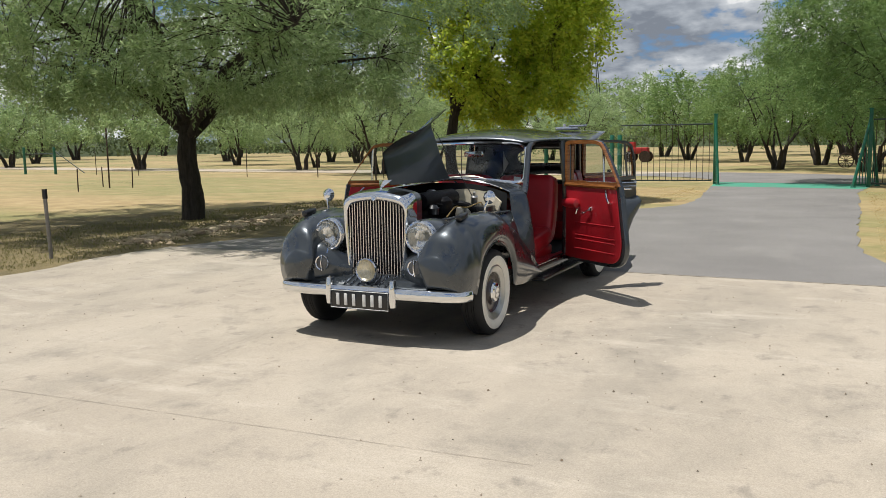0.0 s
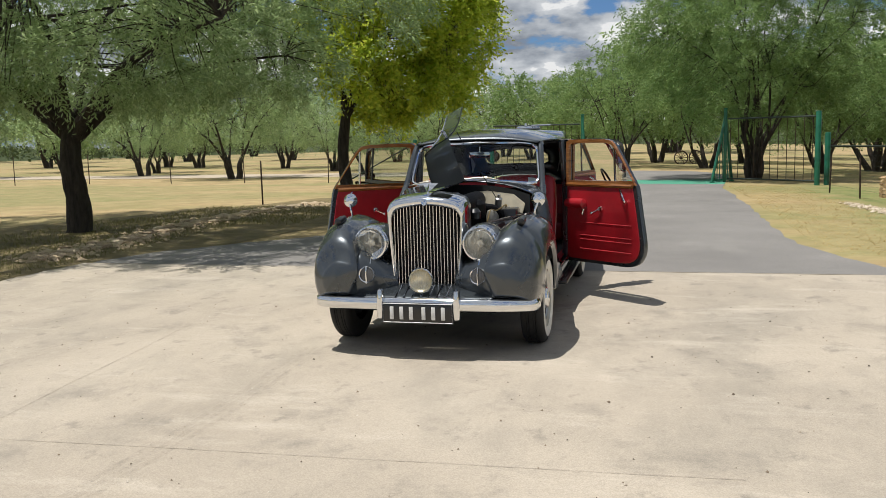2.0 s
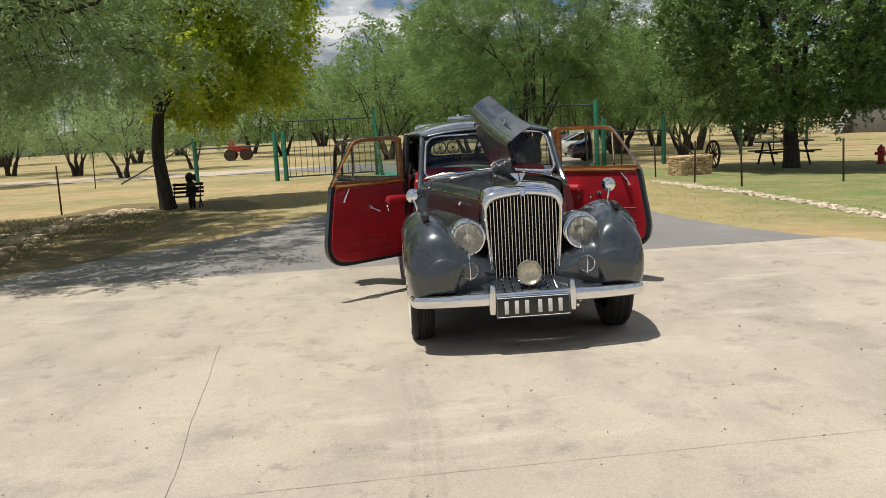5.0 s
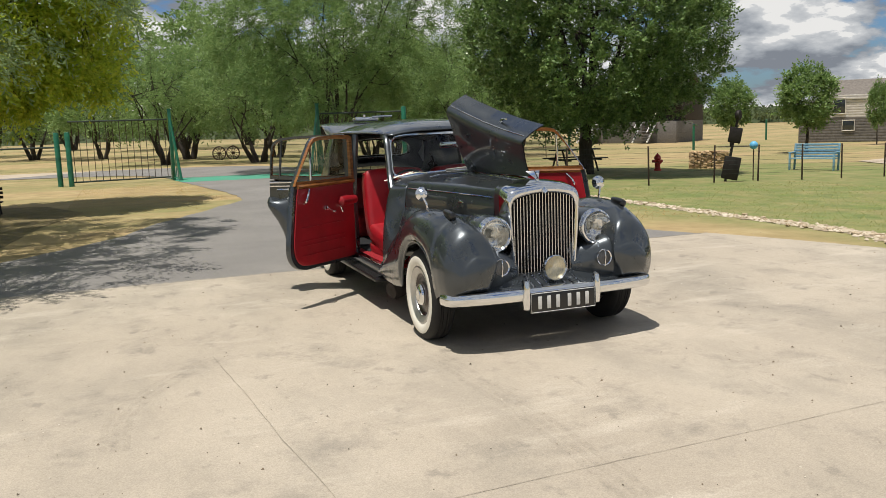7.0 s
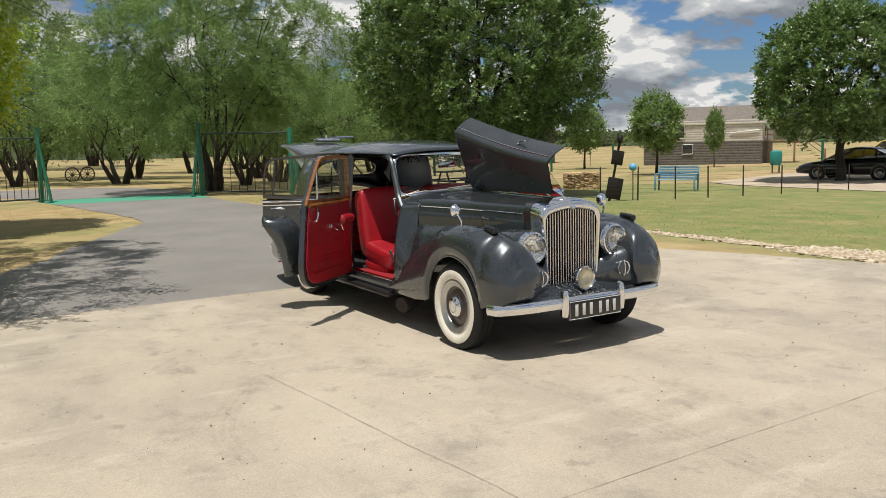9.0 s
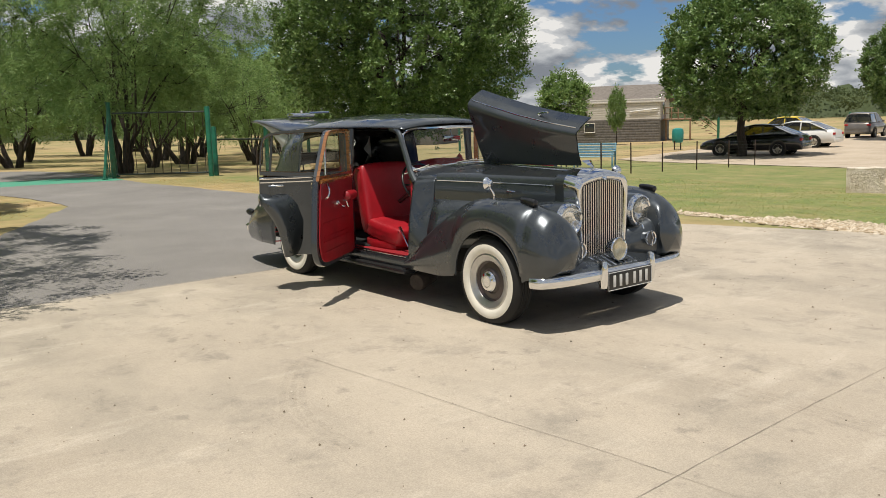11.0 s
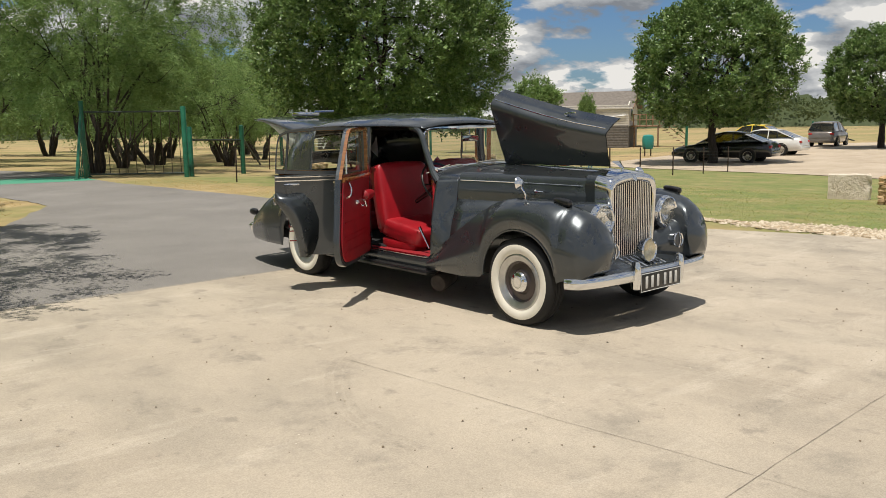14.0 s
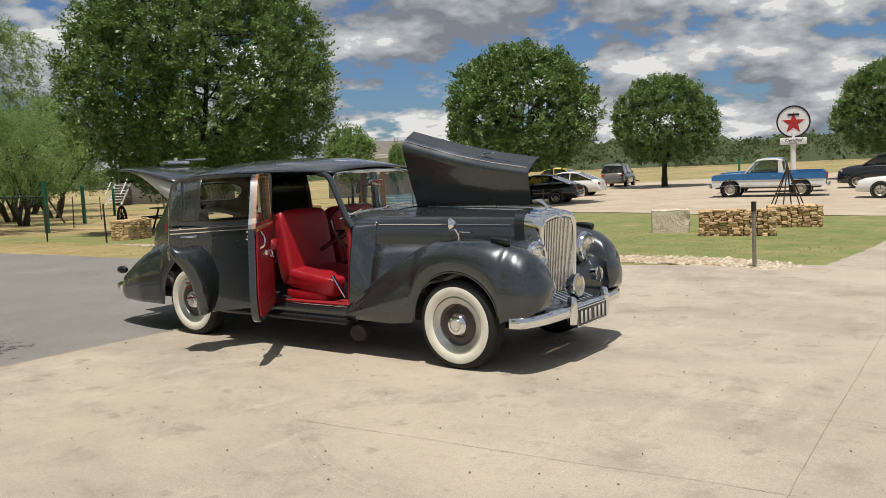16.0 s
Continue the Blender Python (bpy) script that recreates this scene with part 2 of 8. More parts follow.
k.color(k.mix((0.05, 0.3, 0.19), (0.15, 0.24, 0.19), k.ramp(k.noise(2.2, 7, 0.7), [(0.45, 0), (0.7, 0.8)]))).bump(k.noise(120, 4), 0.4, 0.004)
GREENROAD = k.m
k = Mat("field_ground", 0.95)
dry = k.ramp(k.noise(1.4, 8, 0.7), [(0.3, (0.27, 0.195, 0.09)), (0.55, (0.4, 0.295, 0.145)), (0.75, (0.49, 0.385, 0.215))])
grn = k.ramp(k.noise(3.0, 7, 0.7), [(0.3, (0.10, 0.14, 0.036)), (0.7, (0.2, 0.235, 0.07))])
# how green: patches, and the watered lawn on the yard's side
sp = k.n.new("ShaderNodeSeparateXYZ"); k.l.new(k.tc.outputs["Object"], sp.inputs[0])
lawn = k.n.new("ShaderNodeMapRange"); lawn.inputs[1].default_value, lawn.inputs[2].default_value = 4.6, 6.6
k.l.new(sp.outputs["X"], lawn.inputs[0])
lawny = k.n.new("ShaderNodeMapRange"); lawny.inputs[1].default_value, lawny.inputs[2].default_value = 24.0, 15.0
k.l.new(sp.outputs["Y"], lawny.inputs[0])
lawnx2 = k.n.new("ShaderNodeMapRange"); lawnx2.inputs[1].default_value, lawnx2.inputs[2].default_value = 30.0, 22.0
k.l.new(sp.outputs["X"], lawnx2.inputs[0])


def mathn(k, op, a, b):
    n = k.n.new("ShaderNodeMath"); n.operation = op; n.use_clamp = True
    for i, v in enumerate((a, b)):
        if isinstance(v, (int, float)):
            n.inputs[i].default_value = v
        else:
            k.l.new(v, n.inputs[i])
    return n.outputs[0]


lf = mathn(k, "MULTIPLY", mathn(k, "MULTIPLY", lawn.outputs[0], lawny.outputs[0]), lawnx2.outputs[0])
patch = k.ramp(k.noise(0.13, 6, 0.62, (0.5, 1.2, 1)), [(0.42, 0.0), (0.56, 1.0)])
fine = k.ramp(k.noise(0.9, 6, 0.7), [(0.32, 0.45), (0.6, 1.0)])
gf = mathn(k, "MULTIPLY", mathn(k, "ADD", mathn(k, "MULTIPLY", lf, 0.95), mathn(k, "MULTIPLY", patch, 0.6)), fine)
k.color(k.mix(dry, grn, gf)).bump(k.noise(25, 6, 0.7), 0.3, 0.03)
FIELD = k.m
k = Mat("leaf_litter", 0.95)
k.color(k.mix(k.ramp(k.noise(2.2, 8, 0.75), [(0.3, (0.09, 0.062, 0.03)), (0.5, (0.2, 0.14, 0.065)), (0.75, (0.4, 0.29, 0.13))]),
              k.ramp(k.noise(9, 6, 0.7), [(0.3, (0.12, 0.12, 0.04)), (0.7, (0.3, 0.25, 0.13))]), 0.45)).bump(k.noise(30, 7, 0.7), 0.9, 0.04)
LITTER = k.m
k = Mat("caliche_gravel", 0.95)
k.color(k.ramp(k.noise(0.7, 8, 0.7), [(0.3, (0.36, 0.29, 0.21)), (0.7, (0.53, 0.45, 0.35))])).bump(k.voronoi(18), 0.6, 0.02)
GRAVEL = k.m
k = Mat("limestone", 0.9)
k.color(k.mix(k.ramp(k.noise(5, 7, 0.65), [(0.3, (0.42, 0.34, 0.23)), (0.7, (0.7, 0.6, 0.46))]), k.ramp(k.random(), [(0, (0.7, 0.6, 0.48)), (1, (1.15, 1.1, 1.05))]), 0.8, "MULTIPLY")).bump(k.noise(22, 6), 0.7, 0.02)
STONE = k.m
k = Mat("mesquite_bark", 0.95)
k.color(k.ramp(k.noise(6, 7, 0.7, (2.5, 2.5, 0.5)), [(0.3, (0.016, 0.013, 0.010)), (0.7, (0.07, 0.056, 0.045))])).bump(k.noise(9, 6, 0.7, (3, 3, 0.5)), 1.0, 0.05)
BARK = k.m
LEAF_MESQ = leaf_material("mesquite_leaf", (0.17, 0.25, 0.1), (0.34, 0.45, 0.205), (0.54, 0.64, 0.37), 0.6)
LEAF_MESQ2 = leaf_material("bright_mesquite_leaf", (0.11, 0.19, 0.06), (0.21, 0.32, 0.105), (0.38, 0.49, 0.2), 0.38)
LEAF_YEL = leaf_material("yellow_green_leaf", (0.26, 0.4, 0.055), (0.52, 0.62, 0.075), (0.84, 0.8, 0.12), 0.62)
LEAF_PEAR = leaf_material("pear_leaf", (0.06, 0.12, 0.03), (0.14, 0.235, 0.065), (0.35, 0.45, 0.18), 0.25, 0.38, 0.5)
LEAF_FAR = leaf_material("far_foliage", (0.085, 0.115, 0.05), (0.105, 0.14, 0.062), (0.13, 0.165, 0.078), 0.4)
GREENSTEEL = simple("green_painted_steel", (0.012, 0.13, 0.075), 0.4, 0, 0.2, 0.3, 5, 0.1)
DARKSTEEL = simple("dark_painted_steel", (0.02, 0.035, 0.028), 0.55, 0, 0, 0.3, 9)
RUST = simple("rusty_iron", (0.055, 0.035, 0.025), 0.85, 0.2, 0, 0.5, 14, 0.4)
GRASSBLADE = leaf_material("dry_grass_blade", (0.42, 0.29, 0.11), (0.56, 0.42, 0.19), (0.68, 0.56, 0.3), 0.5)
LAWNBLADE = leaf_material("pale_lawn_blade", (0.26, 0.31, 0.1), (0.4, 0.42, 0.15), (0.6, 0.55, 0.26), 0.6)
GREENBLADE = leaf_material("thin_grass_blade", (0.16, 0.15, 0.055), (0.24, 0.225, 0.09), (0.36, 0.31, 0.15), 0.5)

# ---- mesh helpers ----


def arrays_mesh(name, verts, faces):
    """A mesh from an N x 3 array and an M x k array of vertex numbers."""
    me = bpy.data.meshes.new(name)
    verts, faces = np.asarray(verts, np.float32), np.asarray(faces, np.int32)
    me.vertices.add(len(verts)); me.vertices.foreach_set("co", verts.ravel())
    kk = faces.shape[1]
    me.loops.add(faces.size); me.loops.foreach_set("vertex_index", faces.ravel())
    me.polygons.add(len(faces)); me.polygons.foreach_set("loop_start", np.arange(0, faces.size, kk, dtype=np.int32))
    me.update(calc_edges=True)
    return me


class Geo:
    """Gathers vertices and faces of one mesh."""

    def __init__(self):
        self.v, self.f = [], []

    def add(self, verts, faces):
        o = len(self.v)
        self.v += [tuple(p) for p in verts]
        self.f += [tuple(i + o for i in f) for f in faces]
        return self

    def box(self, c, s, m=None, bevel=0.0):
        bm = bmesh.new()
        bmesh.ops.create_cube(bm, size=1)
        for p in bm.verts:
            p.co = Vector((p.co.x * s[0], p.co.y * s[1], p.co.z * s[2]))
        if bevel:
            bmesh.ops.bevel(bm, geom=bm.edges[:], offset=min(bevel, 0.45 * min(s)), segments=2, affect="EDGES", profile=0.5)
        mm = Matrix.Translation(c) @ (m or Matrix.Identity(4))
        bm.verts.index_update()
        self.add([mm @ p.co for p in bm.verts], [[q.index for q in f.verts] for f in bm.faces])
        bm.free()
        return self

    def loft(self, rows, closed=False, cap=False):
        n, w = len(rows), len(rows[0])
        faces = []
        for i in range(n - 1):
            for j in range(w if closed else w - 1):
                a, b = i * w + j, i * w + (j + 1) % w
                faces.append((a, b, b + w, a + w))
        if cap:
            faces += [tuple(range(w))[::-1], tuple(range((n - 1) * w, n * w))]
        return self.add([p for r in rows for p in r], faces)

    def tube(self, path, r, sides=8, closed=False):
        """A round bar along points; r: one radius or one a point."""
        pts = [Vector(p) for p in path]
        rr = [float(q) for q in r] if isinstance(r, (list, tuple)) else [float(r)] * len(pts)
        rows, up = [], None
        for i, p in enumerate(pts):
            a, b = pts[max(i - 1, 0)], pts[min(i + 1, len(pts) - 1)]
            if closed:
                a, b = pts[i - 1], pts[(i + 1) % len(pts)]
            d = (b - a).normalized()
            if up is None:
                up = d.orthogonal().normalized()
            up = (up - d * up.dot(d)).normalized()
            side = d.cross(up)
            rows.append([p + rr[i] * (math.cos(t) * up + math.sin(t) * side) for t in (2 * math.pi * q / sides for q in range(sides))])
        if closed:
            rows.append(rows[0])
        return self.loft(rows, True, not closed)

    def lathe(self, profile, m=None, seg=32, cap=True):
        """Turns (radius, height) pairs round the local z axis."""
        m = m or Matrix.Identity(4)
        rows = [[m @ Vector((r * math.cos(2 * math.pi * q / seg), r * math.sin(2 * math.pi * q / seg), h)) for q in range(seg)] for r, h in profile]
        return self.loft(rows, True, cap)

    def mesh(self, name, smooth=35):
        me = bpy.data.meshes.new(name)
        me.from_pydata(self.v, [], self.f)
        if smooth:
            me.shade_smooth()
            me.set_sharp_from_angle(angle=radians(smooth))
        me.validate()
        return me


def empty(name, label, category, group="", at=(0, 0, 0), kind=""):
    ob = new(name)
    ob.location = at
    return tagged(ob, label, category, group, kind)


def part(name, geo, mat, parent=None, label="", smooth=35, thick=0.0):
    """Links a mesh as one object under a thing or part (its points given in the thing's own space)."""
    ob = new(name, geo.mesh(name, smooth) if isinstance(geo, Geo) else geo)
    ob.data.materials.append(mat)
    if parent:
        ob.parent = parent
    if label:
        ob["label"] = label
    if thick:
        s = ob.modifiers.new("thickness", "SOLIDIFY")
        s.thickness, s.offset = thick, -1
    return ob


def thing(name, geo, mat, label, category, group="", smooth=35, at=None, kind=""):
    ob = part(name, geo, mat, smooth=smooth)
    if at:
        ob.location = at
    return tagged(ob, label, category, group, kind)


def spline(pts, n):
    """Catmull-Rom through the points, n samples a span."""
    p = [Vector(q) for q in pts]
    p = [2 * p[0] - p[1]] + p + [2 * p[-1] - p[-2]]
    out = []
    for i in range(1, len(p) - 2):
        for s in range(n):
            t = s / n
            a, b, c, d = p[i - 1], p[i], p[i + 1], p[i + 2]
            out.append(0.5 * (2 * b + (c - a) * t + (2 * a - 5 * b + 4 * c - d) * t * t + (3 * b - a - 3 * c + d) * t ** 3))
    return out + [p[-2]]


def ease(x, xs, ys):
    return float(np.interp(x, xs, ys))


# ---- ground ----


def ground_z(x, y):
    return -0.031 * min(max(0.0, x - 5.0), 22.0) - 0.010 * min(max(0.0, y - 8.0), 40.0)


def draped(poly_rows, lift, cuts=40):
    """A strip between pairs of edge points, laid on the ground."""
    g = Geo()
    rows = []
    for (ax, ay), (bx, by) in poly_rows:
        rows.append([(ax + (bx - ax) * q / cuts, ay + (by - ay) * q / cuts) for q in range(cuts + 1)])
    return g.loft([[(x, y, ground_z(x, y) + lift) for x, y in r] for r in rows])


gx = np.unique(np.r_[np.linspace(-2500, -60, 14), np.linspace(-60, 70, 66), np.linspace(70, 2500, 14), 5.0, 27.0])
gy = np.unique(np.r_[np.linspace(-2500, -40, 12), np.linspace(-40, 90, 66), np.linspace(90, 2500, 14), 8.0, 48.0])
gv = [(x, y, ground_z(x, y) - (0.06 if (y < -9 and -8 < x < 30) or (y < 1.0 and -4 < x < 3.5) else 0.014)) for y in gy for x in gx]
nx = len(gx)
gf_ = [(j * nx + i, j * nx + i + 1, (j + 1) * nx + i + 1, (j + 1) * nx + i) for j in range(len(gy) - 1) for i in range(nx - 1)]
ground = part("ground", arrays_mesh("ground", gv, gf_), FIELD)
tagged(ground, "dry straw-coloured pasture with patches of green grass", "ground", kind="structure")


def flat(name, outline, z, mat, label, cat, thick=0.0):
    """A level sheet with a given outline, and an edge down into the ground."""
    g = Geo()
    n = len(outline)
    g.add([(x, y, ground_z(x, y) + z) for x, y in outline] + [(x, y, ground_z(x, y) + z - 0.12) for x, y in outline],
          [tuple(range(n))] + [(i, i + n, (i + 1) % n + n, (i + 1) % n) for i in range(n)])
    ob = part(name, g, mat, smooth=0)
    return tagged(ob, label, cat, kind="structure")


def wavy(pts, n, amp, seed):
    """A line through points with a slightly ragged course."""
    rnd = random.Random(seed)
    return [(p.x + rnd.uniform(-amp, amp), p.y + rnd.uniform(-amp, amp)) for p in spline([(x, y, 0) for x, y in pts], n)]


# concrete apron in front, joined to the asphalt drive along y = 1.9
def edge_at(line, y):
    return float(np.interp(y, [p[1] for p in line], [p[0] for p in line]))


apron_l = sorted(wavy([(-30, -40), (-16, -20), (-9.5, -8), (-6.6, -3.2), (-5.75, -1.0), (-5.95, 0.6), (-5.9, 1.95)], 6, 0.04, 4), key=lambda p: p[1])
apron_r = [(6.2, -40), (6.2, -2.66), (5.98, -1.9), (5.62, -1.2), (5.3, -0.4), (5.05, 0.2), (4.72, 1.1), (4.42, 1.83)]
apron_rows = [((edge_at(apron_l, y), y), (edge_at(apron_r, y), y)) for y in np.r_[np.linspace(-40, -8, 17), np.linspace(-7.7, 1.6, 60)]]
apron_rows.append(((-5.9, 1.98), (4.42, 1.83)))
tagged(part("apron", draped(apron_rows, 0.004, 120), CONCRETE, smooth=0), "pale tan concrete apron with cracks and faint tyre marks", "pavement", kind="structure")
ext = wavy([(6.2, -2.65), (9, -2.72), (13, -2.85), (26, -4.6), (40, -7.5), (60, -12)], 8, 0.03, 3)
ext[0] = (6.2, -2.66)
tagged(part("apron_extension", draped([((x, y), (x, -40)) for x, y in ext], 0.004, 60), CONCRETE, smooth=0), "pale concrete lane running on past the lawn", "pavement", kind="structure")
# asphalt drive to the gate
drive_l = wavy([(-5.9, 1.7), (-5.7, 2.8), (-4.95, 4.0), (-3.25, 5.95), (-2.27, 8.1), (-1.1, 10.6), (-0.3, 12.3), (-0.25, 15), (-0.6, 18.5), (-0.95, 22)], 6, 0.04, 5)
drive_r = wavy([(4.5, 1.6),  (4.0, 2.65), (3.5, 4.5), (3.42, 7), (3.45, 9), (3.5, 11), (3.5, 14), (3.5, 16.5), (3.5, 18.6), (3.7, 21)], 6, 0.04, 6)
drive = draped(list(zip(drive_l, drive_r)), -0.004)
tagged(part("drive", drive, ASPHALT, smooth=0), "grey weathered asphalt drive running to the gate", "road", kind="structure")
tagged(part("threshold", draped([((-0.95, 22), (3.7, 21)), ((-1.1, 23.6), (3.85, 22.6)), ((-1.2, 25.2), (4.0, 24.4))], -0.002), GREENROAD, smooth=0),
       "worn green-painted strip across the drive at the gate", "road", kind="structure")
far_l = spline([(-1.2, 25.2, 0), (-1.8, 28, 0), (-4.5, 31.0, 0), (-12, 33, 0), (-30, 36, 0), (-75, 44, 0)], 6)
far_r = spline([(4.0, 24.4, 0), (4.2, 29, 0), (2.0, 35, 0), (-8, 38.5, 0), (-28, 41.5, 0), (-75, 50, 0)], 6)
tagged(part("far_drive", draped([((a.x, a.y), (b.x, b.y)) for a, b in list(zip(far_l, far_r))[:17]], 0.004), ASPHALT, smooth=0),
       "asphalt lane bending away beyond the gate", "road", kind="structure")
tagged(part("gravel_lane", draped([((a.x, a.y), (b.x, b.y)) for a, b in list(zip(far_l, far_r))[16:]], 0.003), GRAVEL, smooth=0),
       "pale gravel lane crossing the far pasture", "road", kind="structure")
# gravel car park
park = [((21.5, -8), (75, -16)), ((21.3, -2), (75, -6)), ((22, 4), (75, 2)), ((23.4, 8), (75, 9)), ((24.5, 13), (75, 15)), ((25.5, 17.5), (60, 24)), ((27.5, 21), (52, 27))]
tagged(part("car_park", draped(park, 0.004), GRAVEL, smooth=0), "pale caliche gravel car park", "pavement", kind="structure")
# shaded bed of leaf litter along the drive
bed = [((-15, -6.5), (-6.75, -3.4)), ((-14.5, -1.5), (-5.75, -1.0)), ((-13.5, 1.5), (-5.9, 0.6)), ((-12.5, 4), (-5.9, 2.0)), ((-11.5, 6), (-4.9, 4.1)), ((-10.5, 8), (-4.5, 6.5)), ((-9.5, 10.5), (-4.2, 9.0)), ((-8.5, 13), (-3.6, 11.6)), ((-8, 15.5), (-4.5, 14.2))]
tagged(part("litter_bed", draped(bed, -0.006), LITTER, smooth=0), "strip of brown leaf litter and thin grass under the trees", "ground", kind="structure")

# ---- trees ----


def leaf_cloud(centres, radii, per, size, rnd, squash=0.8, aspect=3.2):
    """Many small leaves round the centres: arrays of vertices and quads."""
    n = len(centres) * per
    c = np.repeat(np.asarray(centres), per, 0)
    r = np.repeat(np.asarray(radii), per)[:, None]
    p = c + rnd.normal(0, 0.5, (n, 3)) * r * np.array([1, 1, squash])
    a = rnd.normal(size=(n, 3)); a /= np.linalg.norm(a, axis=1)[:, None]
    b = np.cross(a, rnd.normal(size=(n, 3))); b /= np.linalg.norm(b, axis=1)[:, None] + 1e-9
    s = size * rnd.uniform(0.6, 1.4, (n, 1))
    v = np.stack([p - a * s * aspect / 2, p + b * s * 0.5, p + a * s * aspect / 2, p - b * s * 0.5], 1).reshape(-1, 3)
    return v, np.arange(4 * n).reshape(-1, 4)


def unit(a):
    return a / (np.linalg.norm(a, axis=-1, keepdims=True) + 1e-9)


def sprays(centres, out, reach, count, leaves, size, aspect, droop, lift, rnd):
    """Leafy twigs that fan out from each centre, their leaves set along them in two ranks."""
    n = len(centres) * count
    c, o = np.repeat(centres, count, 0), np.repeat(out, count, 0)
    r = np.repeat(reach, count)[:, None] * rnd.uniform(0.55, 1.25, (n, 1))
    d = unit(rnd.normal(size=(n, 3)) + 0.75 * o + np.array([0, 0, lift]))
    side = unit(np.cross(d, np.array([0, 0, 1.0]) + rnd.normal(0, 0.35, (n, 3))))
    t = (np.arange(leaves) + rnd.uniform(0, 1, (n, leaves))) / leaves
    t = (0.12 + 0.88 * t)[:, :, None]
    p = c[:, None] + d[:, None] * r[:, None] * t + np.array([0, 0, -droop]) * r[:, None] * t * t
    p = p + rnd.normal(0, 0.045, (n, leaves, 3)) * r[:, None]
    rank = np.where(np.arange(leaves) % 2 == 0, 1.0, -1.0)[None, :, None]
    a = unit(d[:, None] * 0.8 + side[:, None] * rank * 0.9 + np.array([0, 0, -droop * 0.8]) + rnd.normal(0, 0.4, (n, leaves, 3)))
    up = np.cross(side, d)[:, None] + rnd.normal(0, 0.55, (n, leaves, 3))
    b = unit(np.cross(a, up))
    s = size * rnd.uniform(0.65, 1.35, (n, leaves, 1))
    p = p + a * s * aspect * 0.5
    v = np.stack([p - a * s * aspect / 2, p + b * s * 0.5 + a * s * aspect * 0.06, p + a * s * aspect / 2, p - b * s * 0.5 + a * s * aspect * 0.06], 2).reshape(-1, 3)
    return v, np.arange(len(v)).reshape(-1, 4)


def crown_points(n, cs, shell, taper, flat, gap, seed, rnd, lumpy):
    """Places of leafy clumps in an uneven crown with hollows; taper > 0 widens its foot, < 0 its head."""
    got, tries = [], 0
    while len(got) < n and tries < n * 30:
        tries += 1
        d = unit(rnd.normal(size=3))
        r = rnd.uniform(shell ** 3, 1) ** (1 / 3)
        lump = 0.93 + lumpy * (0.2 * noise.noise(Vector(d * 1.7) + Vector((seed, 0, 0))) + 0.14 * noise.noise(Vector(d * 4.1) + Vector((0, seed, 0))))
        q = d * r * lump
        q[:2] *= 1 - taper * q[2]
        if q[2] < -flat:
            q[2] = -flat + abs(rnd.normal(0, 0.1))
        p = q * cs
        if noise.noise(Vector(p * 0.62) + Vector((0, 0, seed))) < gap:
            continue
        got.append(p)
    return np.array(got)


